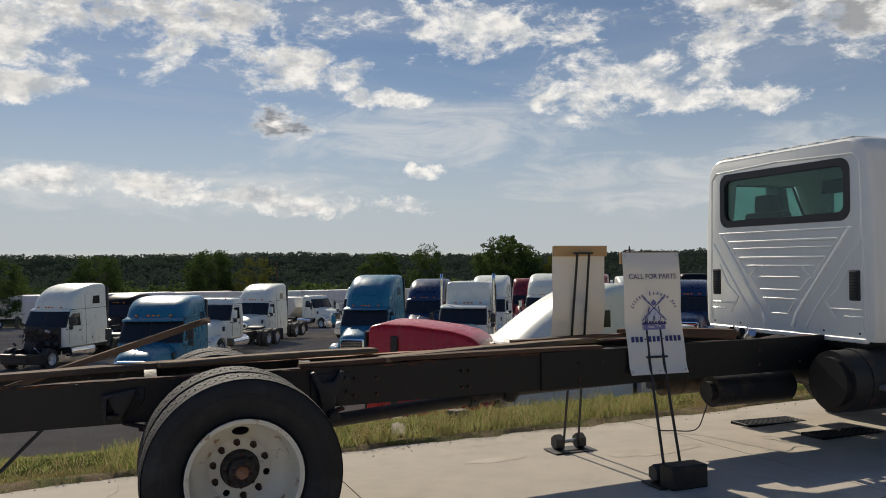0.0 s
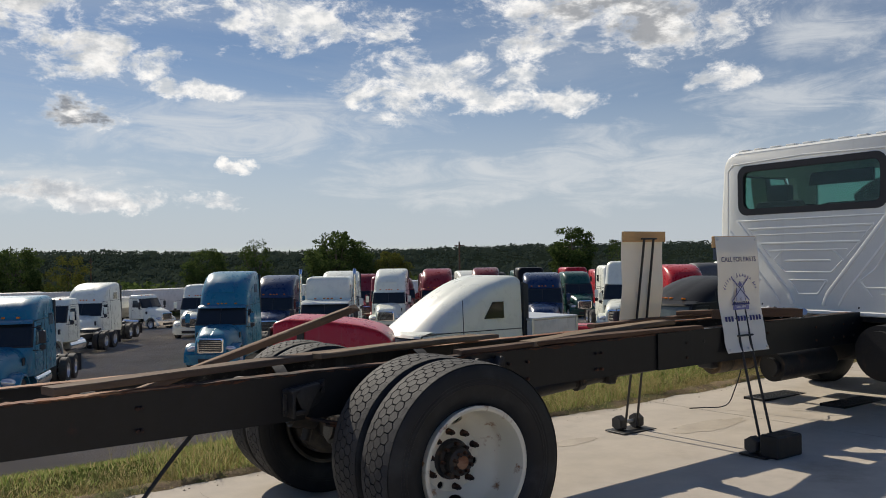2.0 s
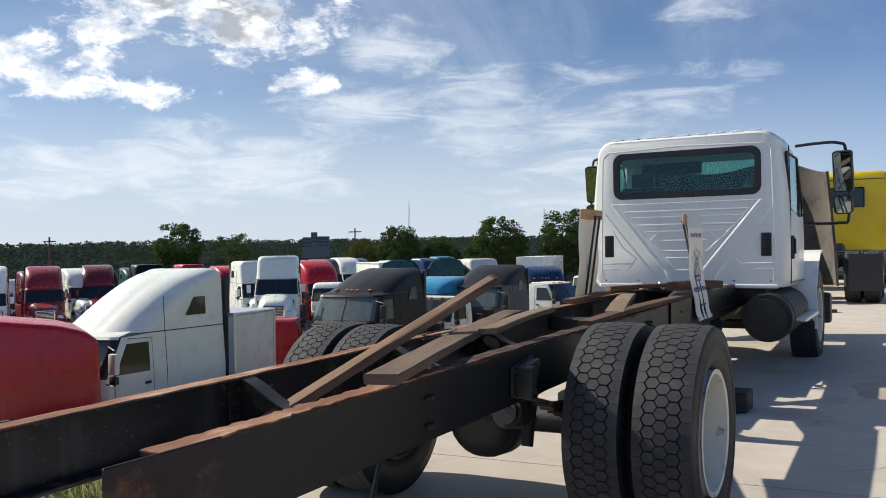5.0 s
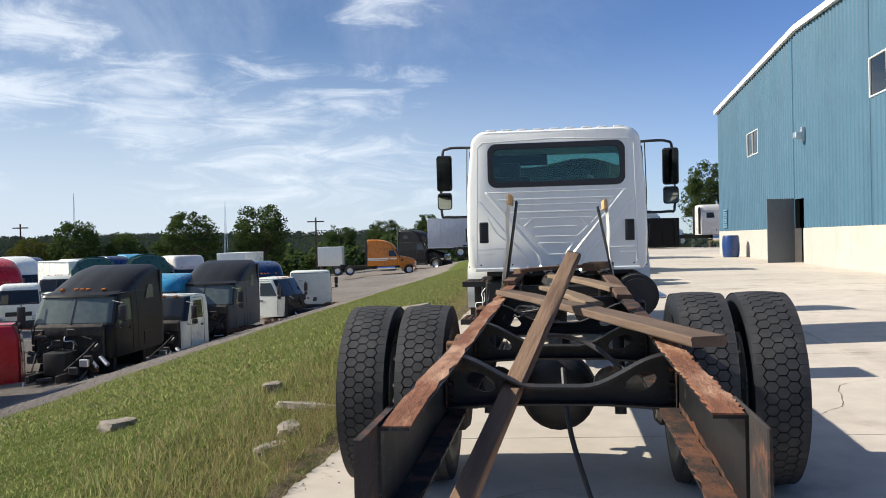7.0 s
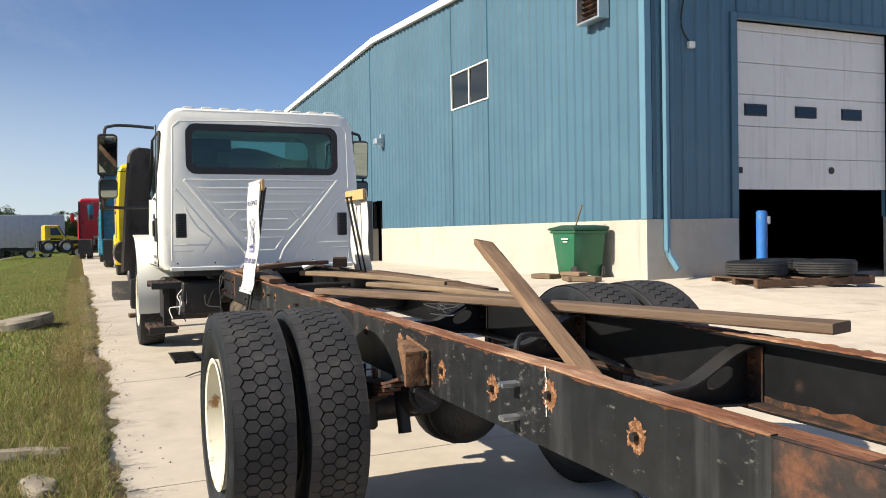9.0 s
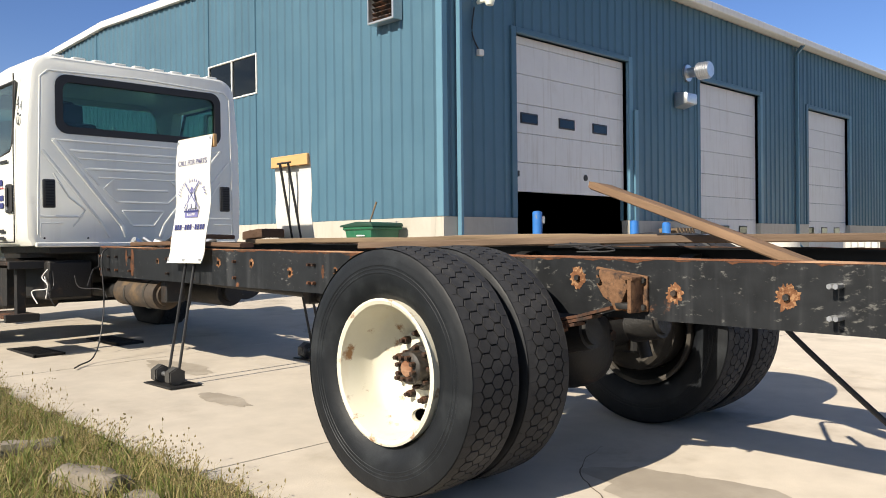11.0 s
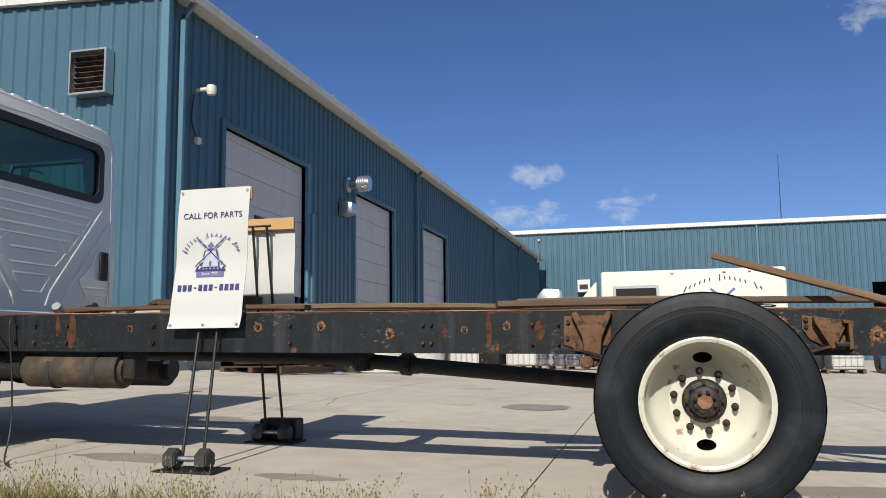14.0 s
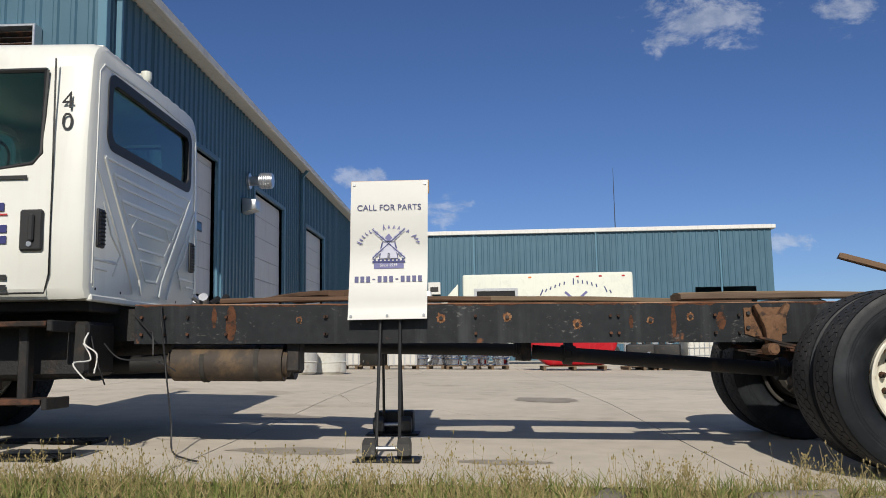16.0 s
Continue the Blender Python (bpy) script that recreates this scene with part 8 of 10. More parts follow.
    if chassis:
        part("fifth_wheel", bm_prism([(-5.5, 1.0), (-4.6, 1.0), (-4.7, 1.12), (-5.4, 1.16)], -0.45, 0.45, 0.02), BLACK_STEEL, t)
        part("deck_plate", bm_box(-0.5, 0.5, -3.9, -2.7, 0.95, 0.98, 0.005), DUSTY_STEEL, t)
        for yy in (-4.4, -5.7):
            part("axle", bm_cyl((-1.0, yy, 0.5), (1.0, yy, 0.5), 0.07, n=10), BLACK_STEEL, t)
    else:
        for yy in (-1.6, 0.4):
            part("skid", bm_box(-1.0, 1.0, yy - 0.1, yy + 0.1, 0.0, 0.96, 0.02), BLACK_STEEL, t)
    return t


def top_z(H, q):
    return 2.74 + (H - 2.74) * q


HEADLAMP = surface("clear_headlamp", (0.62, 0.64, 0.66), rough=0.10, metal=0.5, grain=9, grain_amount=0.4, bump=0.0)


def trailer(name, label, x, y, rz, colour, L=14.0, H=3.9, box0=1.1, ground=None, wheels=True, tank=False, ribs=True, category="trailer"):
    z = land_z(x, y) if ground is None else ground
    t = thing(name, label, category, "trailers", at=pose(x, y, z, 0, 0, rz))
    if tank:
        body = bm_prism([(-L / 2, H - 0.9), (-L / 2 + 0.3, H), (L / 2 - 0.3, H), (L / 2, H - 0.9), (L / 2 - 1.2, box0), (-L / 2 + 1.2, box0)], -1.2, 1.2, 0.06)
    else:
        body = bm_box(-1.25, 1.25, -L / 2, L / 2, box0, H, 0.05, seg=2)
    b = part("trailer_body", body, colour, t)
    for s in (-1, 1):
        part("side_rail", bm_box(min(s * 1.24, s * 1.275), max(s * 1.24, s * 1.275), -L / 2 + 0.02, L / 2 - 0.02, box0, box0 + 0.12, 0.006), SILVER, b)
        part("top_rail", bm_box(min(s * 1.24, s * 1.275), max(s * 1.24, s * 1.275), -L / 2 + 0.02, L / 2 - 0.02, H - 0.12, H - 0.02, 0.006), SILVER, b)
        if ribs and not tank:
            n = int(L / 1.2)
            for i in range(n + 1):
                yy = -L / 2 + 0.06 + (L - 0.12) * i / n
                part("side_post", bm_box(min(s * 1.25, s * 1.262), max(s * 1.25, s * 1.262), yy - 0.03, yy + 0.03, box0 + 0.12, H - 0.12), colour, b)
        if wheels:
            for yy in (-L / 2 + 1.6, -L / 2 + 2.9):
                road_wheel(t, s * 1.0, yy, 0.5, SILVER)
            part("landing_leg", bm_box(min(s * 0.7, s * 0.8), max(s * 0.7, s * 0.8), L / 2 - 2.8, L / 2 - 2.7, 0.0, box0, 0.01), BLACK_STEEL, t)
            part("frame_rail", bm_box(min(s * 0.36, s * 0.44), max(s * 0.36, s * 0.44), -L / 2 + 0.3, L / 2 - 0.6, box0 - 0.22, box0, 0.01), BLACK_STEEL, t)
    return t


C_BLUE, C_BLUE2, C_NAVY = paint(0.012, 0.165, 0.27), paint(0.03, 0.24, 0.40), paint(0.008, 0.032, 0.095)
C_RED, C_RED2, C_MAROON = paint(0.44, 0.008, 0.016), paint(0.26, 0.02, 0.024), paint(0.15, 0.012, 0.016)
C_BLACK = surface("dull_black_paint", (0.006, 0.006, 0.0065), rough=0.42, grain=6, grain_amount=0.3, bump=0.03, spots=(0.014, 0.013, 0.012), spot_scale=2.5, spot_cut=(0.55, 0.8), glossy=0.22)
C_GREY = surface("dull_grey_paint", (0.095, 0.100, 0.105), rough=0.6, grain=6, grain_amount=0.3, bump=0.03, spots=(0.09, 0.085, 0.08), spot_scale=2.5, spot_cut=(0.5, 0.8), glossy=0.3)
C_GREEN = paint(0.012, 0.07, 0.055)
C_ORANGE, C_YELLOW, C_OFF = paint(0.62, 0.20, 0.015), paint(0.72, 0.50, 0.01), paint(0.64, 0.62, 0.57, 0.4)
C_GRAYVAN = paint(0.46, 0.48, 0.52, 0.5)
ROW = 238

# front row along the foot of the bank: stripped cabs
tractor("truck_cab", "white aerodynamic sleeper cab without wheels on the gravel", -15.1, 9.30, 180, WHITE, 4.05, "swoop", size=1.12, ground=-3.45, hood=False, chassis=False, lamps=False)
crate = thing("cargo_box", "grey white cargo box standing behind a cab", "box", at=pose(-14.78, 13.08, -2.42, 0, 0, 188))
part("box_shell", bm_box(-1.05, 1.05, -0.94, 0.94, 0.1, 2.25, 0.05, seg=2), C_OFF, crate)
for u in (-1.055, 1.055):
    for v in (-0.94, 0.94):
        part("corner_post", bm_box(u - 0.03, u + 0.03, v - 0.04, v + 0.04, 0.05, 2.28, 0.01), SILVER, crate)
part("base_rail", bm_box(-1.08, 1.08, -0.98, 0.98, 0.0, 0.1, 0.01), SILVER, crate)
part("roof_cap", bm_box(-1.08, 1.08, -0.98, 0.98, 2.25, 2.32, 0.02), SILVER, crate)
shell = thing("truck_cab", "red low sleeper cab shell on the gravel", "truck cab", at=pose(-14.1, 6.35, -2.95, 0, 0, -32))
rb = part("cab_shell", bm_prism([(-1.25, 0.7), (1.6, 0.7), (1.55, 2.7), (1.3, 2.9), (0.8, 3.04), (-0.2, 3.17), (-0.9, 3.20), (-1.2, 3.12)], -1.15, 1.15, 0.12, taper=0.93, seg=3), C_RED, shell)
part("cab_seal", bm_box(1.03, 1.16, -0.62, -0.45, 0.75, 2.9, 0.02), BLACK_PLASTIC, rb)
part("rear_seal", bm_box(-1.0, 1.0, -1.31, -1.24, 0.8, 3.0, 0.02), BLACK_PLASTIC, rb)
part("grab_handle", bm_tube([(1.15, -1.0, 2.35), (1.2, -1.0, 2.35), (1.2, -0.75, 2.34), (1.15, -0.75, 2.34)], 0.02, 6), CHROME, rb)
part("skid", bm_box(-0.9, 0.9, -1.2, -0.9, 0.0, 0.75, 0.02), BLACK_STEEL, shell)
part("skid", bm_box(-0.9, 0.9, 0.9, 1.2, 0.0, 0.75, 0.02), BLACK_STEEL, shell)
tractor("truck_cab", "small red cab shell seen from its rear window", -16.2, 16.5, 30, C_RED, 2.70, "day", ground=-3.40, hood=False, chassis=False, lamps=False, skirts=False)
tractor("truck_cab", "black sleeper truck stripped of its hood", -13.65, 17.9, 184, C_BLACK, 3.5, "swoop", ground=-2.62, hood=False, chassis=False, skirts=False, glass_mat=WINDSCREEN_PALE)
tractor("truck_cab", "white day cab under a blue roof fairing", -13.6, 22.8, 178, WHITE, 2.75, "day", ground=-3.0, hood=False, chassis=False, skirts=False)
tractor("truck", "bright blue low cab behind the stripped cabs", -15.3, 25.0, 184, C_BLUE2, 3.35, "mid", ground=-3.0, hood=False, chassis=False, lamps=False)
tractor("truck_cab", "dark grey sleeper cab with its front stripped", -13.5, 26.3, 184, C_GREY, 3.55, "swoop", roof=C_BLACK, ground=-2.75, hood=False, chassis=False, skirts=False, glass_mat=WINDSCREEN_PALE, lamps=False)
tractor("truck_cab", "white day cab on timbers beside the road", -13.9, 35.2, 262, WHITE, 2.8, "day", ground=-3.0, hood=False, chassis=False, skirts=False)
tractor("truck_cab", "navy blue sleeper cab behind a white cab", -16.0, 39.0, 215, C_NAVY, 3.5, "mid", ground=-3.0, hood=True, chassis=False)
tractor("truck_cab", "white day cab turned away, its rear window showing", -14.6, 43.2, 14, WHITE, 2.9, "day", ground=-3.05, hood=False, chassis=False, skirts=False)
for i, (px, py, a) in enumerate(((-12.2, 31.0, 20), (-12.4, 36.0, -10), (-12.0, 26.0, 35), (-12.4, 41.5, 5))):
    b = pallet(px, py, land_z(px, py), 1.6, 1.2, a, WOOD_OLD, "old pallet by the stripped cabs")

# second row, noses to the bank
tractor("truck", "blue high roof sleeper truck with pale blue hood", -33.9, 10.3, ROW, C_BLUE, 4.3, "aero", visor=True)
tractor("truck", "white truck with chrome stacks and visor", -32.0, 14.6, ROW, WHITE, 3.9, "square", stacks=True, visor=True, skirts=False)
tractor("truck", "navy blue sleeper truck in the row", -43.5, 16.6, ROW, C_NAVY, 3.95, "aero")
tractor("truck", "white sleeper truck behind the chrome stacks", -43.0, 20.6, ROW, WHITE, 4.1, "aero")
tractor("truck", "white raised roof truck in the row", -47.8, 26.9, ROW - 4, WHITE, 4.3, "aero")
tractor("truck", "red sleeper truck with tall grille", -48.0, 31.0, ROW - 2, C_RED2, 4.2, "aero")
tractor("truck", "dark red sleeper truck in the row", -51.4, 37.9, ROW - 4, C_MAROON, 4.25, "aero")
tractor("truck", "navy truck between white trucks", -27.6, 24.2, ROW - 6, C_NAVY, 3.6, "mid", size=0.84)
tractor("truck", "white high roof truck with dark grille", -25.0, 27.3, 216, WHITE, 4.0, "flat", size=0.87, lamps=False)
tractor("truck", "red high roof truck behind a white truck", -31.0, 38.5, ROW, C_RED, 4.15, "aero")
def cab_over(x, y, rz, size=1.0):
    """A small flat-faced delivery truck."""
    t = thing("truck", "white cab over delivery truck", "truck", "parked trucks", at=pose(x, y, land_z(x, y), 0, 0, rz) @ Matrix.Scale(size, 4))

    def ring(z, w, yf, grow=0.0):
        return [(px, py, z) for px, py in cab_outline(yf + grow, -0.9 - grow, w + grow, 0.22, 0.05)]
    levels = ((0.55, 1.0, 1.0), (1.3, 1.02, 1.02), (1.45, 1.01, 1.0), (2.25, 0.94, 0.72), (2.42, 0.90, 0.60), (2.50, 0.78, 0.40))
    cab = part("cab", ring_loft([ring(*v) for v in levels]), WHITE, t)
    for nm, grow, span, mat in (("windscreen_surround", 0.008, (7, 21), BLACK_PLASTIC), ("windscreen", 0.014, (8, 20), WINDSCREEN)):
        rows = [ring(z, 1.01 - 0.07 * (z - 1.45) / 0.8, 1.0 - 0.28 * (z - 1.45) / 0.8, grow)[span[0]:span[1] + 1] for z in ((1.46, 1.8, 2.2) if grow < 0.01 else (1.52, 1.8, 2.15))]
        bm = ring_loft(rows, cap=False, closed=False)
        bmesh.ops.solidify(bm, geom=bm.faces[:], thickness=0.012)
        part(nm, bm, mat, cab)
    part("grille", bm_box(-0.62, 0.62, 0.96, 1.03, 0.86, 1.08, 0.02), BLACK_PLASTIC, cab)
    part("bumper", bm_box(-1.02, 1.02, 0.75, 1.06, 0.32, 0.62, 0.05, seg=2), BLACK_PLASTIC, t)
    for s in (-1, 1):
        part("headlight", bm_box(min(s * 0.62, s * 0.96), max(s * 0.62, s * 0.96), 0.93, 1.035, 0.68, 0.86, 0.04, seg=2), HEADLAMP, cab)
        part("side_window", bm_box(min(s * 0.95, s * 1.01), max(s * 0.95, s * 1.01), -0.25, 0.5, 1.5, 2.08, 0.01), WINDSCREEN, cab)
        part("mirror", bm_box(min(s * 1.12, s * 1.30), max(s * 1.12, s * 1.30), 0.86, 0.93, 1.5, 1.95, 0.03), BLACK_PLASTIC, cab)
        part("mirror_arm", bm_cyl((s * 0.96, 0.85, 2.0), (s * 1.22, 0.9, 1.95), 0.015, n=6), BLACK_PLASTIC, cab)
        part("frame_rail", bm_box(min(s * 0.36, s * 0.44), max(s * 0.36, s * 0.44), -5.0, 0.6, 0.5, 0.7, 0.01), BLACK_STEEL, t)
        for yy in (0.2, -3.6):
            road_wheel(t, s * 0.9, yy, 0.40, SILVER, 0.8)
    return t


cab_over(-26.1, 32.9, 210, 0.92)
for gx, gy, gl in ((-29.1, 44.8, "dark green tarp covered trailer behind the cabs"), (-27.6, 48.6, "dark green tarp covered trailer beside another")):
    tarp = thing("covered_trailer", gl, "trailer", "trailers", at=pose(gx, gy, land_z(gx, gy), 0, 0, 210))
    part("tarp_cover", bm_prism([(-1.25, 1.1), (1.25, 1.1), (1.28, 3.2), (0.95, 3.72), (0.4, 3.92), (-0.4, 3.92), (-0.95, 3.72), (-1.28, 3.2)], -2.6, 2.6, 0.05, plane="xz"), C_GREEN, tarp)
    for s in (-1, 1):
        for yy in (-1.8, -0.6):
            road_wheel(tarp, s * 1.0, yy, 0.5, SILVER)
    for k in range(5):
        part("tarp_bow", bm_tube([(-1.29, -2.4 + 1.2 * k, 1.2), (-1.3, -2.4 + 1.2 * k, 3.2), (-0.96, -2.4 + 1.2 * k, 3.74), (-0.4, -2.4 + 1.2 * k, 3.94), (0.4, -2.4 + 1.2 * k, 3.94), (0.96, -2.4 + 1.2 * k, 3.74), (1.3, -2.4 + 1.2 * k, 3.2), (1.29, -2.4 + 1.2 * k, 1.2)], 0.03, 5), C_GREEN, tarp)
tractor("truck", "white sleeper truck far back", -33.7, 35.6, ROW, WHITE, 4.1, "flat")
tractor("truck", "white day cab truck facing the yard", -31.9, 45.4, 195, WHITE, 3.0, "day")
trailer("box_truck", "white box body behind a day cab", -33.6, 49.5, ROW - 8, WHITE, 6.5, 3.8)
tractor("truck", "white truck in the back row", -27.8, 50.1, 222, WHITE, 3.75, "flat")
tractor("truck", "white and blue truck in the back row", -25.0, 49.4, 224, C_OFF, 3.65, "flat")
# left part of the yard
tractor("truck", "white twin window sleeper truck with its hood off", -40.2, -4.0, ROW, WHITE, 3.98, "aero", hood=False, skirts=False)
tractor("truck", "blue mid roof sleeper truck with tall grille", -27.0, 0.4, 249, C_BLUE, 3.5, "mid", stacks=False, skirts=False, visor=True)
tractor("truck", "white day cab truck with black bumper", -41.6, 3.9, ROW, WHITE, 3.05, "day")
tractor("truck", "white high roof sleeper truck", -51.0, 7.3, ROW, WHITE, 3.85, "aero")
tractor("truck", "black sleeper truck among white ones", -58.4, -1.2, ROW, C_BLACK, 3.4, "mid")
tractor("truck", "white day cab dump truck in the distance", -73.3, 16.1, 300, WHITE, 3.0, "day", skirts=False)
trailer("dump_trailer", "pale dump trailer in the distance", -78.5, 13.0, 300, C_OFF, 9.0, 3.0, tank=True)
tractor("truck", "white truck behind the blue truck", -55.0, 15.5, ROW, WHITE, 3.6, "flat")
# far rows
far_colours = (C_BLUE, C_GREY, WHITE, C_NAVY, C_RED, C_RED2, WHITE, C_BLACK, C_BLUE2, WHITE, C_MAROON, WHITE, C_GREEN)
far_words = ("blue", "grey", "white", "navy", "red", "dark red", "white", "black", "light blue", "white", "maroon", "white", "dark green")
for i in range(26):
    row = i // 13
    f = i % 13
    x = -56.5 + 1.4 * f - 9 * row + (1.5 if i % 3 else 0)
    y = 26.0 + 3.75 * f + 3 * row
    tractor("truck", f"{far_words[(i * 5) % 13]} sleeper truck in a far row", x, y, ROW + (i % 4) * 3, far_colours[(i * 5) % 13], 3.7 + 0.12 * (i % 5), ("aero", "flat", "mid")[i % 3], lamps=False)
for i, (x, y, rz, L) in enumerate(((-99, -10, 10, 14), (-88, 3.0, 8, 14), (-79, -3, 12, 13), (-109, 20, 10, 14), (-96, 26, 14, 14), (-104, 36, 14, 13), (-92, 44, 20, 14), (-100, 8, 12, 14), (-86, 55, 24, 14), (-75, 66, 30, 12))):
    trailer("van_trailer", "white van trailer at the back of the yard", x, y, rz, (WHITE, C_OFF, C_GRAYVAN)[i % 3], L, 3.6, ribs=False)

# the road beyond the bank
tractor("truck", "orange sleeper truck with white stripe on the road", -15.2, 70.0, 284, C_ORANGE, 3.75, "aero", stripe=WHITE, skirts=False, sleeper_windows=False, lamps=False, size=0.84)
tractor("truck", "black sleeper truck behind the orange truck", -14.0, 82.0, 250, C_BLACK, 4.1, "aero")
trailer("van_trailer", "long grey van body behind a yellow truck", -8.2, 81.0, 95, C_GRAYVAN, 10.4, 4.0, box0=1.0, ground=-0.35)
tractor("truck", "yellow day cab truck with a long black chassis", -3.85, 75.9, 278, C_YELLOW, 2.82, "day", ground=-0.2, skirts=False)
trailer("van_trailer", "white van trailer past the road", -29.5, 70.5, 10, WHITE, 9.0, 3.5, ribs=False)
trailer("van_trailer", "white van trailer standing in the dust", -24.6, 84.0, 12, WHITE, 6.0, 3.1, ribs=False)
# the line ahead of the chassis truck
ahead = tractor("truck", "yellow day cab truck parked ahead on the pad", 0.35, 19.8, 0, C_YELLOW, 2.95, "day", ground=pad_z(0, 19), skirts=False)
part("rear_window", bm_box(-0.62, 0.62, -0.775, -0.755, 2.05, 2.55, 0.03), WINDSCREEN, ahead)
part("air_box", bm_box(-0.62, -0.18, -1.0, -0.76, 1.30, 1.62, 0.04, seg=2), BLACK_STEEL, ahead, "rusty box on the cab's back")
part("cab_sill", bm_box(-1.1, 1.1, -0.8, -0.2, 0.78, 0.98, 0.02), BLACK_STEEL, ahead)
part("tread_plate_step", bm_cyl((-1.0, -1.6, 0.68), (-1.0, -0.2, 0.68), 0.31, n=20, bevel=0.03), DUSTY_STEEL, ahead, "dull tread plate tank")
tractor("truck", "blue high roof truck parked ahead on the pad", 0.2, 33.5, 0, C_BLUE, 3.75, "aero", ground=pad_z(0, 32), lamps=False)
tractor("truck", "red truck parked far ahead on the pad", -0.6, 48.0, 0, C_RED, 3.2, "mid", ground=pad_z(0, 45), lamps=False)
# north end of the pad
tractor("truck", "cream white conventional truck with sleeper and stacks", 13.0, 63.0, 272, C_OFF, 3.25, "square", stacks=True, ground=pad_z(11, 58), skirts=False)
skip = part("waste_container", bm_box(-3.2, 3.2, -1.2, 1.2, 0.15, 2.2, 0.03), C_BLACK)
skip.matrix_world = pose(5.2, 58.5, pad_z(5, 58), 0, 0, 6)
tagged(skip, "black open waste container on the pad", "container")
for i in range(8):
    part("side_rib", bm_box(-3.1 + 0.85 * i, -2.98 + 0.85 * i, -1.28, -1.2, 0.2, 2.15, 0.01), C_BLACK, skip)
tractor("truck", "white aerodynamic truck behind the container", 8.0, 72.0, 280, WHITE, 3.5, "aero", ground=0.4)
tractor("truck", "grey truck behind the container", 1.5, 70.0, 280, C_GREY, 3.0, "square", stacks=True, ground=0.35, skirts=False)

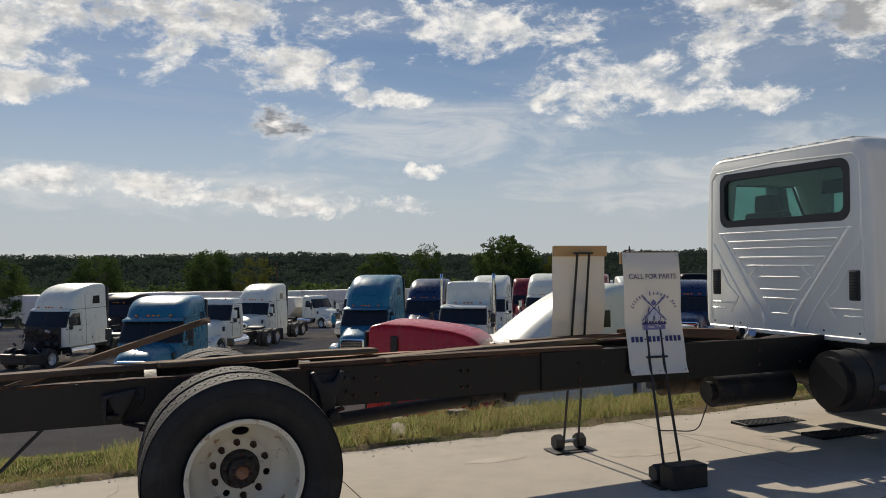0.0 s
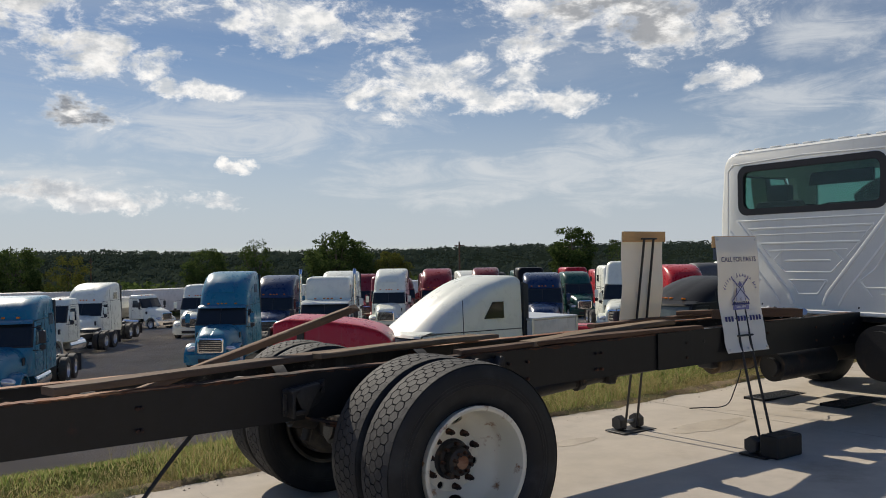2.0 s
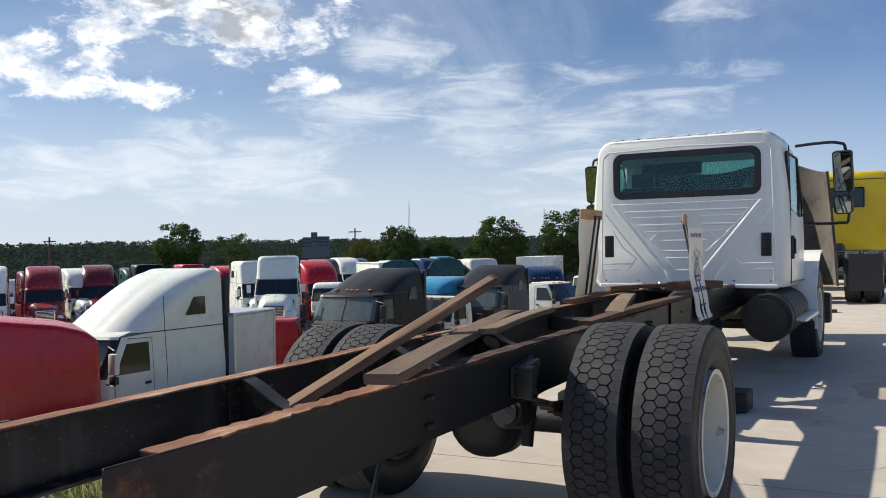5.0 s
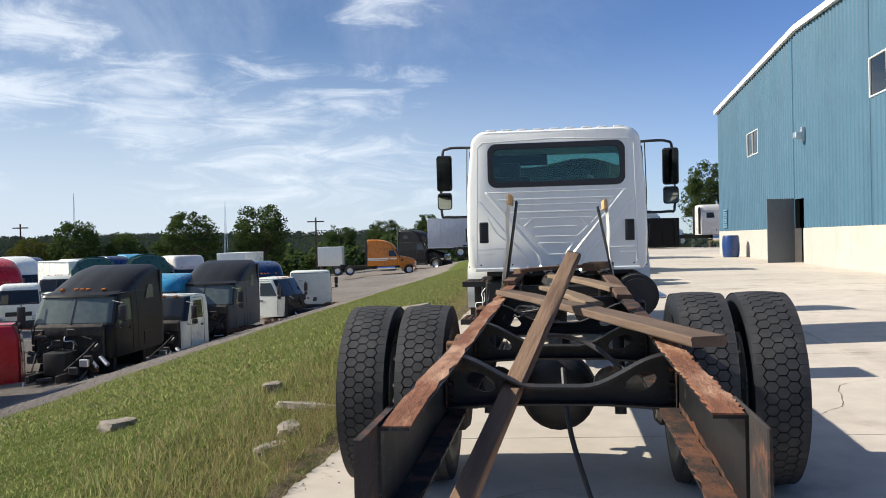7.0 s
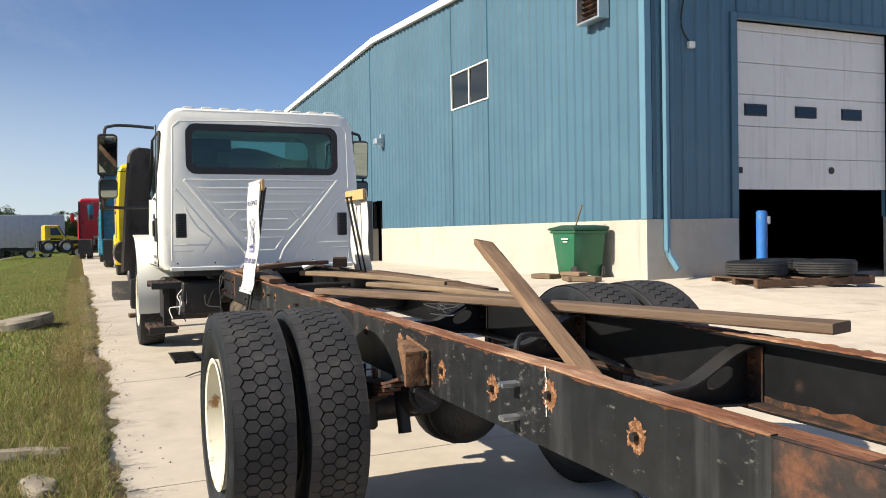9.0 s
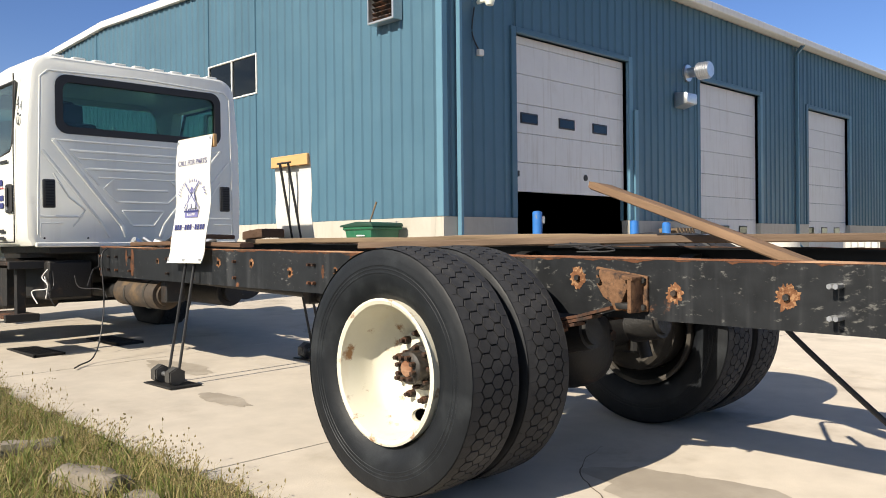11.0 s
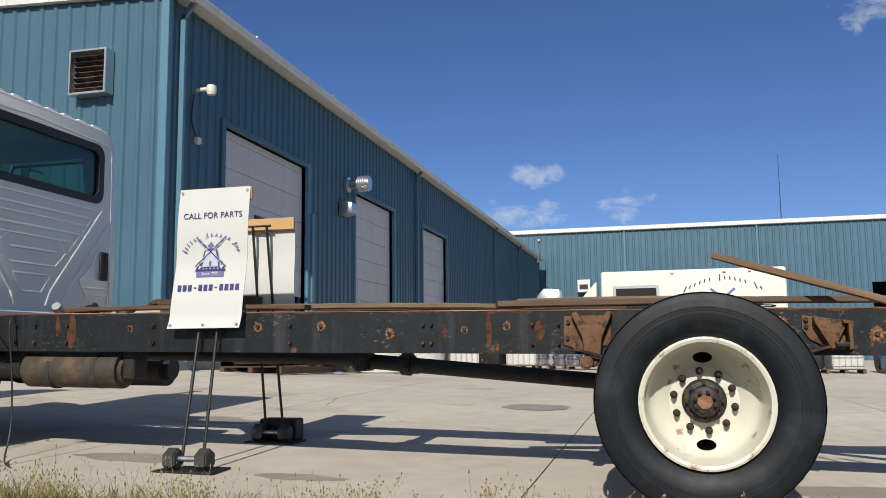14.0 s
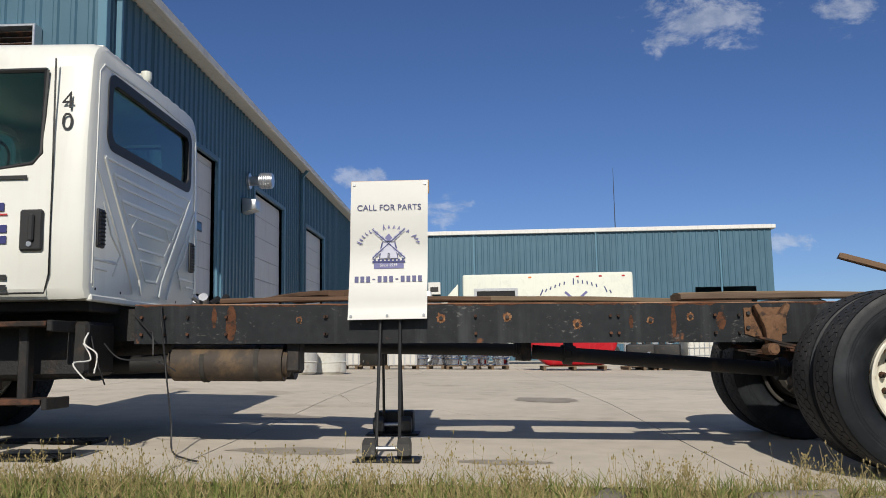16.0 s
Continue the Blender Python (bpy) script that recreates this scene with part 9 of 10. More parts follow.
# ---- east side of the lot ----
def east_lot():
    g = pad_z(38, 0)
    t = thing("box_truck", "white box truck body with faded blue print", "box truck", at=pose(40.0, -1.35, g))
    b = part("box_body", bm_box(-1.2, 1.2, -4.5, 4.45, 1.0, 4.75, 0.14, seg=3), WHITE, t)
    # no opening is cut; a near-black panel stands for the doorway's shade
    part("side_door", bm_box(-1.225, -1.203, 1.7, 3.7, 1.6, 3.85), DARK, b, "side doorway, shade put in as a dark panel")
    for a, c, d, e in ((1.55, 1.7, 1.5, 4.0), (3.7, 3.85, 1.5, 4.0), (1.7, 3.7, 3.85, 4.0)):
        part("door_frame", bm_box(-1.25, -1.203, a, c, d, e, 0.01), SILVER, b)
    for i in range(16):
        if i in (6, 13):
            continue
        f = i / 15
        o = part("lettering_bar", bm_box(-1.214, -1.203, -0.030, 0.030, -0.09 - 0.07 * (i % 7 == 0), 0.09 + 0.09 * (i % 7 == 0)), NAVY, b)
        o.matrix_basis = pose(0, 0.3 - 3.6 * f, 3.72 + 0.55 * math.sin(f * math.pi), 25 - 50 * f, 0, 0)
    part("mill_emblem", bm_box(-1.212, -1.203, -0.75, 0.75, -0.06, 0.06, m=pose(0, -1.5, 3.25, 40, 0, 0)), EMBLEM_BLUE, b)
    part("mill_emblem", bm_box(-1.212, -1.203, -0.75, 0.75, -0.06, 0.06, m=pose(0, -1.5, 3.25, -40, 0, 0)), EMBLEM_BLUE, b)
    for y in (0.9, -1.6, -2.8, -4.0):
        part("marker_lamp", bm_box(-1.22, -1.19, y - 0.08, y + 0.08, 4.5, 4.58, 0.01), ORANGE_LENS if y > 0 else C_RED, b)
    for y in (-3.2, 6.4):
        for s in (-1, 1):
            road_wheel(t, s * 0.95, y, 0.5, SILVER)
    cabx = part("cab", bm_prism([(4.6, 0.9), (7.6, 0.9), (7.6, 1.55), (6.5, 1.95), (6.0, 2.75), (4.6, 2.8)], -1.05, 1.05, 0.1, taper=0.9, seg=3), WHITE, t)
    part("side_window", bm_prism([(5.0, 2.0), (5.0, 2.6), (5.9, 2.6), (6.2, 2.0)], -1.06, -0.93, 0.01), WINDSCREEN, cabx)
    part("wind_deflector", bm_prism([(4.7, 2.8), (6.0, 2.85), (4.7, 4.3)], -0.9, 0.9, 0.05), WHITE, cabx)
    o = thing("duct_elbow", "pale metal duct elbow standing on the lot", "duct")
    part("elbow", bm_prism([(4.7, g), (5.4, g), (5.4, 3.1), (5.1, 3.45), (4.4, 3.4), (4.3, 2.8), (4.7, 2.65)], 31.5, 32.3, 0.05), SILVER, o)
    # crates, drums and coils along the lot
    rnd = random.Random(8)
    for i, (y, kind) in enumerate(((7.3, 3), (6.3, 1), (5.2, 3), (4.2, 2), (2.9, 2), (1.9, 2), (-3.6, 1), (-4.6, 1), (-5.8, 0), (-7.6, 3))):
        x = 26.0 + rnd.uniform(-0.3, 0.6)
        z = pad_z(x, y)
        pallet(x, y, z, 1.3, 1.2, rnd.uniform(-6, 6), WOOD, "wooden pallet under goods on the lot")
        z += 0.142
        if kind == 0:
            c = part("intermediate_tank", bm_box(-0.55, 0.55, -0.5, 0.5, 0.0, 1.0, 0.06, seg=2), PALE_TANK)
            c.matrix_world = pose(x, y, z, 0, 0, rnd.uniform(-6, 6))
            tagged(c, "pale plastic tank in a wire cage on a pallet", "tank", "goods on the lot")
            for k in range(6):
                part("cage_bar", bm_box(-0.58, -0.565, -0.5 + 0.19 * k, -0.48 + 0.19 * k, 0.0, 1.02), SILVER, c)
            for k in range(4):
                part("cage_bar", bm_box(-0.58, -0.565, -0.52, 0.52, 0.1 + 0.28 * k, 0.12 + 0.28 * k), SILVER, c)
        elif kind == 1:
            c = part("engine_block", bm_box(-0.45, 0.45, -0.5, 0.5, 0.0, 0.8, 0.08, seg=2), BLACK_STEEL)
            c.matrix_world = pose(x, y, z, 0, 0, rnd.uniform(-20, 20))
            tagged(c, "dark greasy engine block on a pallet", "engine", "goods on the lot")
            for k in range(9):
                p = Vector((rnd.uniform(-0.5, 0.5), rnd.uniform(-0.5, 0.5), rnd.uniform(0.1, 0.95)))
                part("engine_part", bm_cyl(p, p + Vector((rnd.uniform(-0.2, 0.2), rnd.uniform(-0.2, 0.2), rnd.uniform(-0.1, 0.2))), rnd.uniform(0.04, 0.1), n=10), SILVER if k % 2 else BLACK_STEEL, c)
        elif kind == 2:
            c = thing("rim_pile", "shiny steel truck wheels stacked on a pallet", "wheels", "goods on the lot", at=pose(x, y, z))
            for k in (-1, 1):
                for h in range(3):
                    o = part("rim_ring", bm_lathe([(h * 0.3, 0.34), (h * 0.3 + 0.03, 0.36), (h * 0.3 + 0.06, 0.30), (h * 0.3 + 0.22, 0.30), (h * 0.3 + 0.26, 0.36), (h * 0.3 + 0.29, 0.34)], 24, "z"), CHROME, c)
                    o.matrix_basis = pose(0, k * 0.38, 0)
        else:
            c = part("parts_bin", bm_box(-0.5, 0.5, -0.55, 0.55, 0.0, 0.95, 0.03), C_BLUE2 if i > 4 else C_OFF)
            c.matrix_world = pose(x, y, z, 0, 0, 3)
            tagged(c, "pale steel parts bin on a pallet", "bin", "goods on the lot")
            for k in range(6):
                part("bin_rib", bm_box(-0.53, -0.5, -0.52 + 0.2 * k, -0.48 + 0.2 * k, 0.0, 0.95), SILVER, c)
    h = thing("truck_hood", "bright red truck hood set on a pallet", "hood", at=pose(25.0, -1.0, pad_z(25, 0)))
    pallet(25.0, -1.0, pad_z(25, 0.2), 1.8, 2.2, 0, WOOD, "wooden pallet under a red hood")
    part("hood_shell", bm_prism([(-1.7, 1.35), (1.7, 1.35), (1.35, 0.5), (0.9, 0.16), (-1.1, 0.16), (-1.5, 0.7)], -0.6, 0.6, 0.12, seg=3), C_RED, h)
    sc = thing("steel_scoop", "curved pale fender lying on the lot", "fender", at=pose(24.0, 8.3, pad_z(24, 8)))
    part("fender_shell", bm_prism([(-0.5, 0.0), (0.6, 0.0), (0.45, 0.32), (0.1, 0.52), (-0.4, 0.58)], -0.4, 0.4, 0.05, seg=3), WHITE, sc)
    rack = thing("parts_rack", "pile of dark steel radiators on the lot", "rack", at=pose(28.2, -4.4, pad_z(28, -4.4)))
    for k in range(7):
        part("radiator", bm_box(-0.1, 0.1, -0.9 + 0.28 * k, -0.7 + 0.28 * k, 0.0, 1.2 + 0.1 * (k % 3), 0.01), (SILVER, BLACK_STEEL)[k % 2], rack)
    c = thing("steel_tube", "large dark pipe lying on the lot", "pipe", at=pose(28.0, -8.6, pad_z(28, -7)))
    part("pipe_shell", bm_cyl((0, -1.4, 0.45), (0, 1.4, 0.45), 0.45, n=24, bevel=0.03), BLACK_STEEL, c)


east_lot()


# ---- trees, woods and grass ----
def leaf_cloud(verts, faces, centre, rx, rz, count, size, rnd, squash=1.0):
    """Leaf quads in an uneven clump."""
    for _ in range(count):
        while True:
            p = Vector((rnd.uniform(-1, 1), rnd.uniform(-1, 1), rnd.uniform(-1, 1)))
            if 0.25 < p.length < 1:
                break
        c = Vector(centre) + Vector((p.x * rx, p.y * rx, p.z * rz))
        a = Vector((rnd.gauss(0, 1), rnd.gauss(0, 1), rnd.gauss(0, 1))).normalized()
        b = a.orthogonal().normalized()
        s = size * rnd.uniform(0.6, 1.3)
        i = len(verts)
        verts += [c - a * s - b * s * 0.55, c + a * s * 0.2 - b * s * 0.75, c + a * s + b * s * 0.2, c - a * s * 0.1 + b * s * 0.8]
        faces.append((i, i + 1, i + 2, i + 3))


def tree(x, y, height, spread, seed, material=None, label="green broadleaf tree at the yard's edge", slim=False, ground=None):
    """A forked trunk with limbs that end in many small uneven clumps of leaves."""
    rnd = random.Random(seed)
    z = land_z(x, y) if ground is None else ground
    t = thing("tree", label, "tree", "trees along the yard", at=pose(x, y, z))
    trunk = bm_cyl((0, 0, -0.3), (0.1, 0.05, height * 0.42), height * 0.022 + 0.05, height * 0.014, 9)
    bm_cyl((0.1, 0.05, height * 0.41), (rnd.uniform(-0.3, 0.3), rnd.uniform(-0.3, 0.3), height * 0.86), height * 0.014, 0.03, 8, trunk)
    verts, faces = [], []
    ph = [rnd.uniform(0, 6.28) for _ in range(3)]
    n = 270 if not slim else 110
    for i in range(n):
        h = 0.15 + 0.82 * (rnd.random() + rnd.random()) / 2 if i % 3 else rnd.uniform(0.15, 0.97)
        a = rnd.uniform(0, 2 * math.pi)
        env = math.sin(math.pi * min(max((h - 0.12) / 0.92, 0.02), 0.98)) ** 0.5
        lobe = 0.92 + 0.10 * math.sin(2 * a + ph[0] + 5 * h) + 0.10 * math.sin(3 * a + ph[1] - 9 * h) + 0.06 * math.sin(11 * h + ph[2])
        r = 0.80 * spread * env * lobe * rnd.uniform(0.25, 1.0) ** 0.5
        c = Vector((r * math.cos(a), r * math.sin(a), height * h))
        size = height * rnd.uniform(0.035, 0.075)
        leaf_cloud(verts, faces, c, size * 1.25, size * 0.85, 46, 0.0125 * height * (1.0 if not slim else 0.85), rnd)
        if i % 5 == 0:
            h0 = height * max(0.16, h * rnd.uniform(0.35, 0.7))
            bm_cyl((0.05, 0.02, h0), c, height * 0.008, 0.015, 5, trunk)
    part("trunk", trunk, BARK, t)
    part("crown", sheet_from(verts, faces, "crown"), material or LEAF, t)
    return t


tree(-46.2, 96.0, 9.2, 4.6, 1)
tree(-37.9, 98.4, 9.6, 4.8, 2)
tree(-33.0, 120.0, 7.0, 3.4, 3)
tree(-26.5, 122.0, 7.2, 3.6, 4)
tree(-21.0, 128.0, 7.4, 3.2, 41)
tree(-107.0, 9.2, 9.0, 4.5, 5)
tree(-104.0, 14.5, 8.0, 3.2, 51, LEAF_YELLOW, slim=True)
tree(-109.0, 33.0, 8.8, 4.2, 6)
tree(-107.0, 39.0, 10.5, 2.8, 7, slim=True)
tree(-94.5, 45.1, 10.2, 5.2, 8)
tree(-97.5, 48.5, 9.6, 4.4, 81)
tree(-92.0, 52.0, 7.5, 3.2, 82, LEAF_YELLOW)
tree(-85.0, 77.0, 10.4, 4.0, 9)
tree(-80.0, 82.0, 9.0, 3.6, 10, slim=True)
tree(-59.1, 92.0, 8.8, 4.0, 11)
tree(-66.0, 93.0, 7.0, 3.5, 12, LEAF_YELLOW)
tree(-54.0, 94.0, 7.0, 3.0, 13)
tree(-100.0, -4.0, 8.2, 4.2, 14)
tree(-98.0, -14.0, 7.6, 4.4, 15)
tree(16.5, 92.0, 9.2, 4.0, 16, ground=0.2)
tree(-11.0, 118.0, 6.8, 3.4, 17, ground=-1.0)
tree(-3.0, 120.0, 6.0, 3.2, 18, ground=-0.8)


def far_woods():
    """Tree tops on the rolling distance, denser near the ridge. Haze is in their leaf colour."""
    rnd = random.Random(77)
    verts, faces = [], []
    for i in range(11000):
        a = radians(rnd.uniform(-38, 108))
        d = rnd.choice((rnd.uniform(125, 260), rnd.uniform(180, 520), rnd.uniform(420, 1050)))
        x, y = -d * math.cos(a), d * math.sin(a)
        r = rnd.uniform(1.7, 3.0) * (0.85 + d / 1500)
        leaf_cloud(verts, faces, (x, y, land_z(x, y) + r * 0.45), r * 1.4, r * 0.75, 26, r * 0.26, rnd)
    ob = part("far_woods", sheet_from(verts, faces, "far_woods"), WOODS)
    tagged(ob, "green woods rolling to the horizon, haze mixed into their colour", "woods", kind="stuff")
    # a hedge of leafy scrub behind the yard, of real leaves
    verts, faces = [], []
    for i in range(330):
        a = radians(rnd.uniform(-25, 92))
        d = rnd.uniform(112, 150)
        x, y = -d * math.cos(a), d * math.sin(a)
        z = land_z(x, y)
        r = rnd.uniform(1.5, 2.8)
        leaf_cloud(verts, faces, (x, y, z + r * 0.8), r, r * 0.95, 130, 0.33, rnd)
    ob = part("scrub", sheet_from(verts, faces, "scrub"), LEAF)
    tagged(ob, "leafy scrub along the back of the yard", "scrub", kind="stuff")


far_woods()


def poles():
    for x, y, h in ((-31.0, 100.0, 7.5), (-88.0, 60.0, 8.5), (-70.0, 97.0, 9.0), (3.0, 110.0, 9.0), (-120.0, 20.0, 8.0)):
        p = thing("utility_pole", "grey wooden utility pole beyond the yard", "pole", "utility poles", at=pose(x, y, land_z(x, y)))
        part("pole", bm_cyl((0, 0, -0.3), (0, 0, h), 0.14, 0.10, 10), WOOD_OLD, p)
        part("cross_arm", bm_box(-1.1, 1.1, -0.06, 0.06, h - 0.6, h - 0.45), WOOD_OLD, p)
    for x, y, h in ((-205.0, 330.0, 34.0), (-150.0, 360.0, 30.0)):
        m = thing("radio_mast", "thin lattice mast on the far hill", "mast", at=pose(x, y, land_z(x, y)))
        for a in range(3):
            part("leg", bm_cyl((1.2 * math.cos(2.1 * a), 1.2 * math.sin(2.1 * a), 0), (0, 0, h), 0.12, 0.05, 5), SILVER, m)
    b = thing("apartment_building", "distant flat roofed brick tower block on the hill", "building", at=pose(-231.0, 293.0, 2.6, 0, 0, 38) @ Matrix.Scale(0.62, 4))
    brick = surface("far_brick", (0.26, 0.21, 0.19), rough=0.9, grain=1, grain_amount=0.2, bump=0)
    for x0, x1, h in ((-9, -3, 8.5), (-3, 1.5, 12.0), (1.5, 10, 9.0)):
        w = part("wall", bm_box(x0, x1, -4, 4, -6, h), brick, b)
        for i in range(int((x1 - x0) / 1.5)):
            for j in range(3):
                part("window", bm_box(x0 + 0.5 + 1.5 * i, x0 + 1.2 + 1.5 * i, -4.05, -4.0, h - 2.2 - 2.4 * j, h - 1.0 - 2.4 * j), DARK, w)


poles()


def grass():
    """Blades on the bank: short on the slope, tall seeding stems near the pad's edge."""
    rnd = random.Random(5)

    def blade(verts, faces, x, y, h, w, lean):
        z = land_z(x, y) - 0.01
        a = rnd.uniform(0, 2 * math.pi)
        dx, dy = math.cos(a) * w, math.sin(a) * w
        lx, ly = rnd.gauss(0, lean) * h, rnd.gauss(0, lean) * h
        i = len(verts)
        verts.extend([(x - dx, y - dy, z), (x + dx, y + dy, z), (x + dx * 0.7 + lx * 0.35, y + dy * 0.7 + ly * 0.35, z + h * 0.6), (x - dx * 0.7 + lx * 0.35, y - dy * 0.7 + ly * 0.35, z + h * 0.6), (x + lx, y + ly, z + h)])
        faces.extend([(i, i + 1, i + 2, i + 3), (i + 3, i + 2, i + 4)])
    green, dry = ([], []), ([], [])
    for _ in range(150000):
        x = EDGE - 0.03 - 7.0 * rnd.random() ** 1.35
        y = -4.5 + 26.0 * rnd.random() ** 1.4
        d = EDGE - x
        n = noise.noise((x * 0.8, y * 0.8, 2.0))
        if rnd.random() > 0.55 + 0.8 * n + 0.25 * min(d, 1.5):
            continue
        brown = rnd.random() < 0.72 - 0.36 * min(d, 1.5) + 0.3 * noise.noise((x * 0.5, y * 0.5, 7.0))
        h = rnd.uniform(0.02, 0.062) * (1 + 0.5 * n)
        blade(*(dry if brown else green), x, y, h, rnd.uniform(0.003, 0.006), 0.6)
    for _ in range(60000):
        x = EDGE - 0.5 - 6.3 * rnd.random()
        y = 4.0 + 50.0 * rnd.random() ** 1.2
        blade(*(dry if rnd.random() < 0.16 else green), x, y, rnd.uniform(0.03, 0.075), rnd.uniform(0.008, 0.018), 0.6)
    # taller weeds along the edge that the camera passes last
    for _ in range(900):
        x = EDGE - 0.05 - 1.3 * rnd.random() ** 1.5
        y = rnd.uniform(-0.8, 4.8)
        for _k in range(9):
            blade(*(dry if rnd.random() < 0.4 else green), x + rnd.gauss(0, 0.05), y + rnd.gauss(0, 0.05), rnd.uniform(0.06, 0.15), rnd.uniform(0.002, 0.005), 0.5)
    for store, mat, nm, lb in ((green, BLADE, "grass", "green mown grass on the bank"), (dry, BLADE_DRY, "dry_grass", "dry straw coloured grass at the pad's edge")):
        tagged(part(nm, sheet_from(store[0], store[1], nm), mat), lb, "grass", kind="stuff")
    # seeding stems and small branching weeds
    verts, faces = [], []

    def stalk(a, b, w):
        i = len(verts)
        verts.extend([(a[0], a[1] - w, a[2]), (a[0], a[1] + w, a[2]), (b[0], b[1] + w * 0.6, b[2]), (b[0], b[1] - w * 0.6, b[2])])
        faces.append((i, i + 1, i + 2, i + 3))

    def seed_head(c, r, h):
        for k in range(2):
            dx, dy = (r, 0) if k else (0, r)
            i = len(verts)
            verts.extend([(c[0], c[1], c[2]), (c[0] + dx, c[1] + dy, c[2] + h * 0.45), (c[0], c[1], c[2] + h), (c[0] - dx, c[1] - dy, c[2] + h * 0.45)])
            faces.append((i, i + 1, i + 2, i + 3))
    for _ in range(520):
        x, y = EDGE - 0.02 - 0.9 * rnd.random() ** 1.4, rnd.uniform(-1.2, 5.2)
        z = land_z(x, y)
        h = rnd.uniform(0.06, 0.22) * rnd.uniform(0.7, 1.3)
        tip = (x + rnd.gauss(0, 0.14) * h, y + rnd.gauss(0, 0.28) * h, z + h)
        stalk((x, y, z), tip, 0.0011)
        if rnd.random() < 0.5:
            seed_head(tip, 0.0045, 0.024)
        for _k in range(rnd.choice((0, 0, 3, 5, 7))):
            f = rnd.uniform(0.35, 0.95)
            a = tuple(p + (q - p) * f for p, q in zip((x, y, z), tip))
            b = (a[0] + rnd.gauss(0, 0.02), a[1] + rnd.gauss(0, 0.035), a[2] + rnd.uniform(0.01, 0.045))
            stalk(a, b, 0.0009)
            seed_head(b, 0.0035, 0.010)
    # bushy weeds
    for cx, cy in ((-1.86, 4.55), (-1.80, 4.35), (-1.92, 4.1), (-1.78, 3.3), (-1.85, 2.2), (-1.80, 1.5), (-1.75, 0.9), (-1.8, 0.3), (-1.95, 2.9), (-1.76, 5.1)):
        for _ in range(16):
            x, y = cx + rnd.gauss(0, 0.06), cy + rnd.gauss(0, 0.10)
            z = land_z(x, y)
            h = rnd.uniform(0.07, 0.20)
            tip = (x + rnd.gauss(0, 0.3) * h, y + rnd.gauss(0, 0.4) * h, z + h)
            stalk((x, y, z), tip, 0.0014)
            for _k in range(9):
                f = rnd.uniform(0.25, 1.0)
                a = tuple(p + (q - p) * f for p, q in zip((x, y, z), tip))
                b = (a[0] + rnd.gauss(0, 0.025), a[1] + rnd.gauss(0, 0.035), a[2] + rnd.uniform(0.0, 0.05))
                stalk(a, b, 0.001)
                seed_head(b, 0.005, 0.013)
    tagged(part("seed_stems", sheet_from(verts, faces, "seed_stems"), BLADE_DRY), "thin seeding grass stems by the pad", "grass", kind="stuff")


grass()


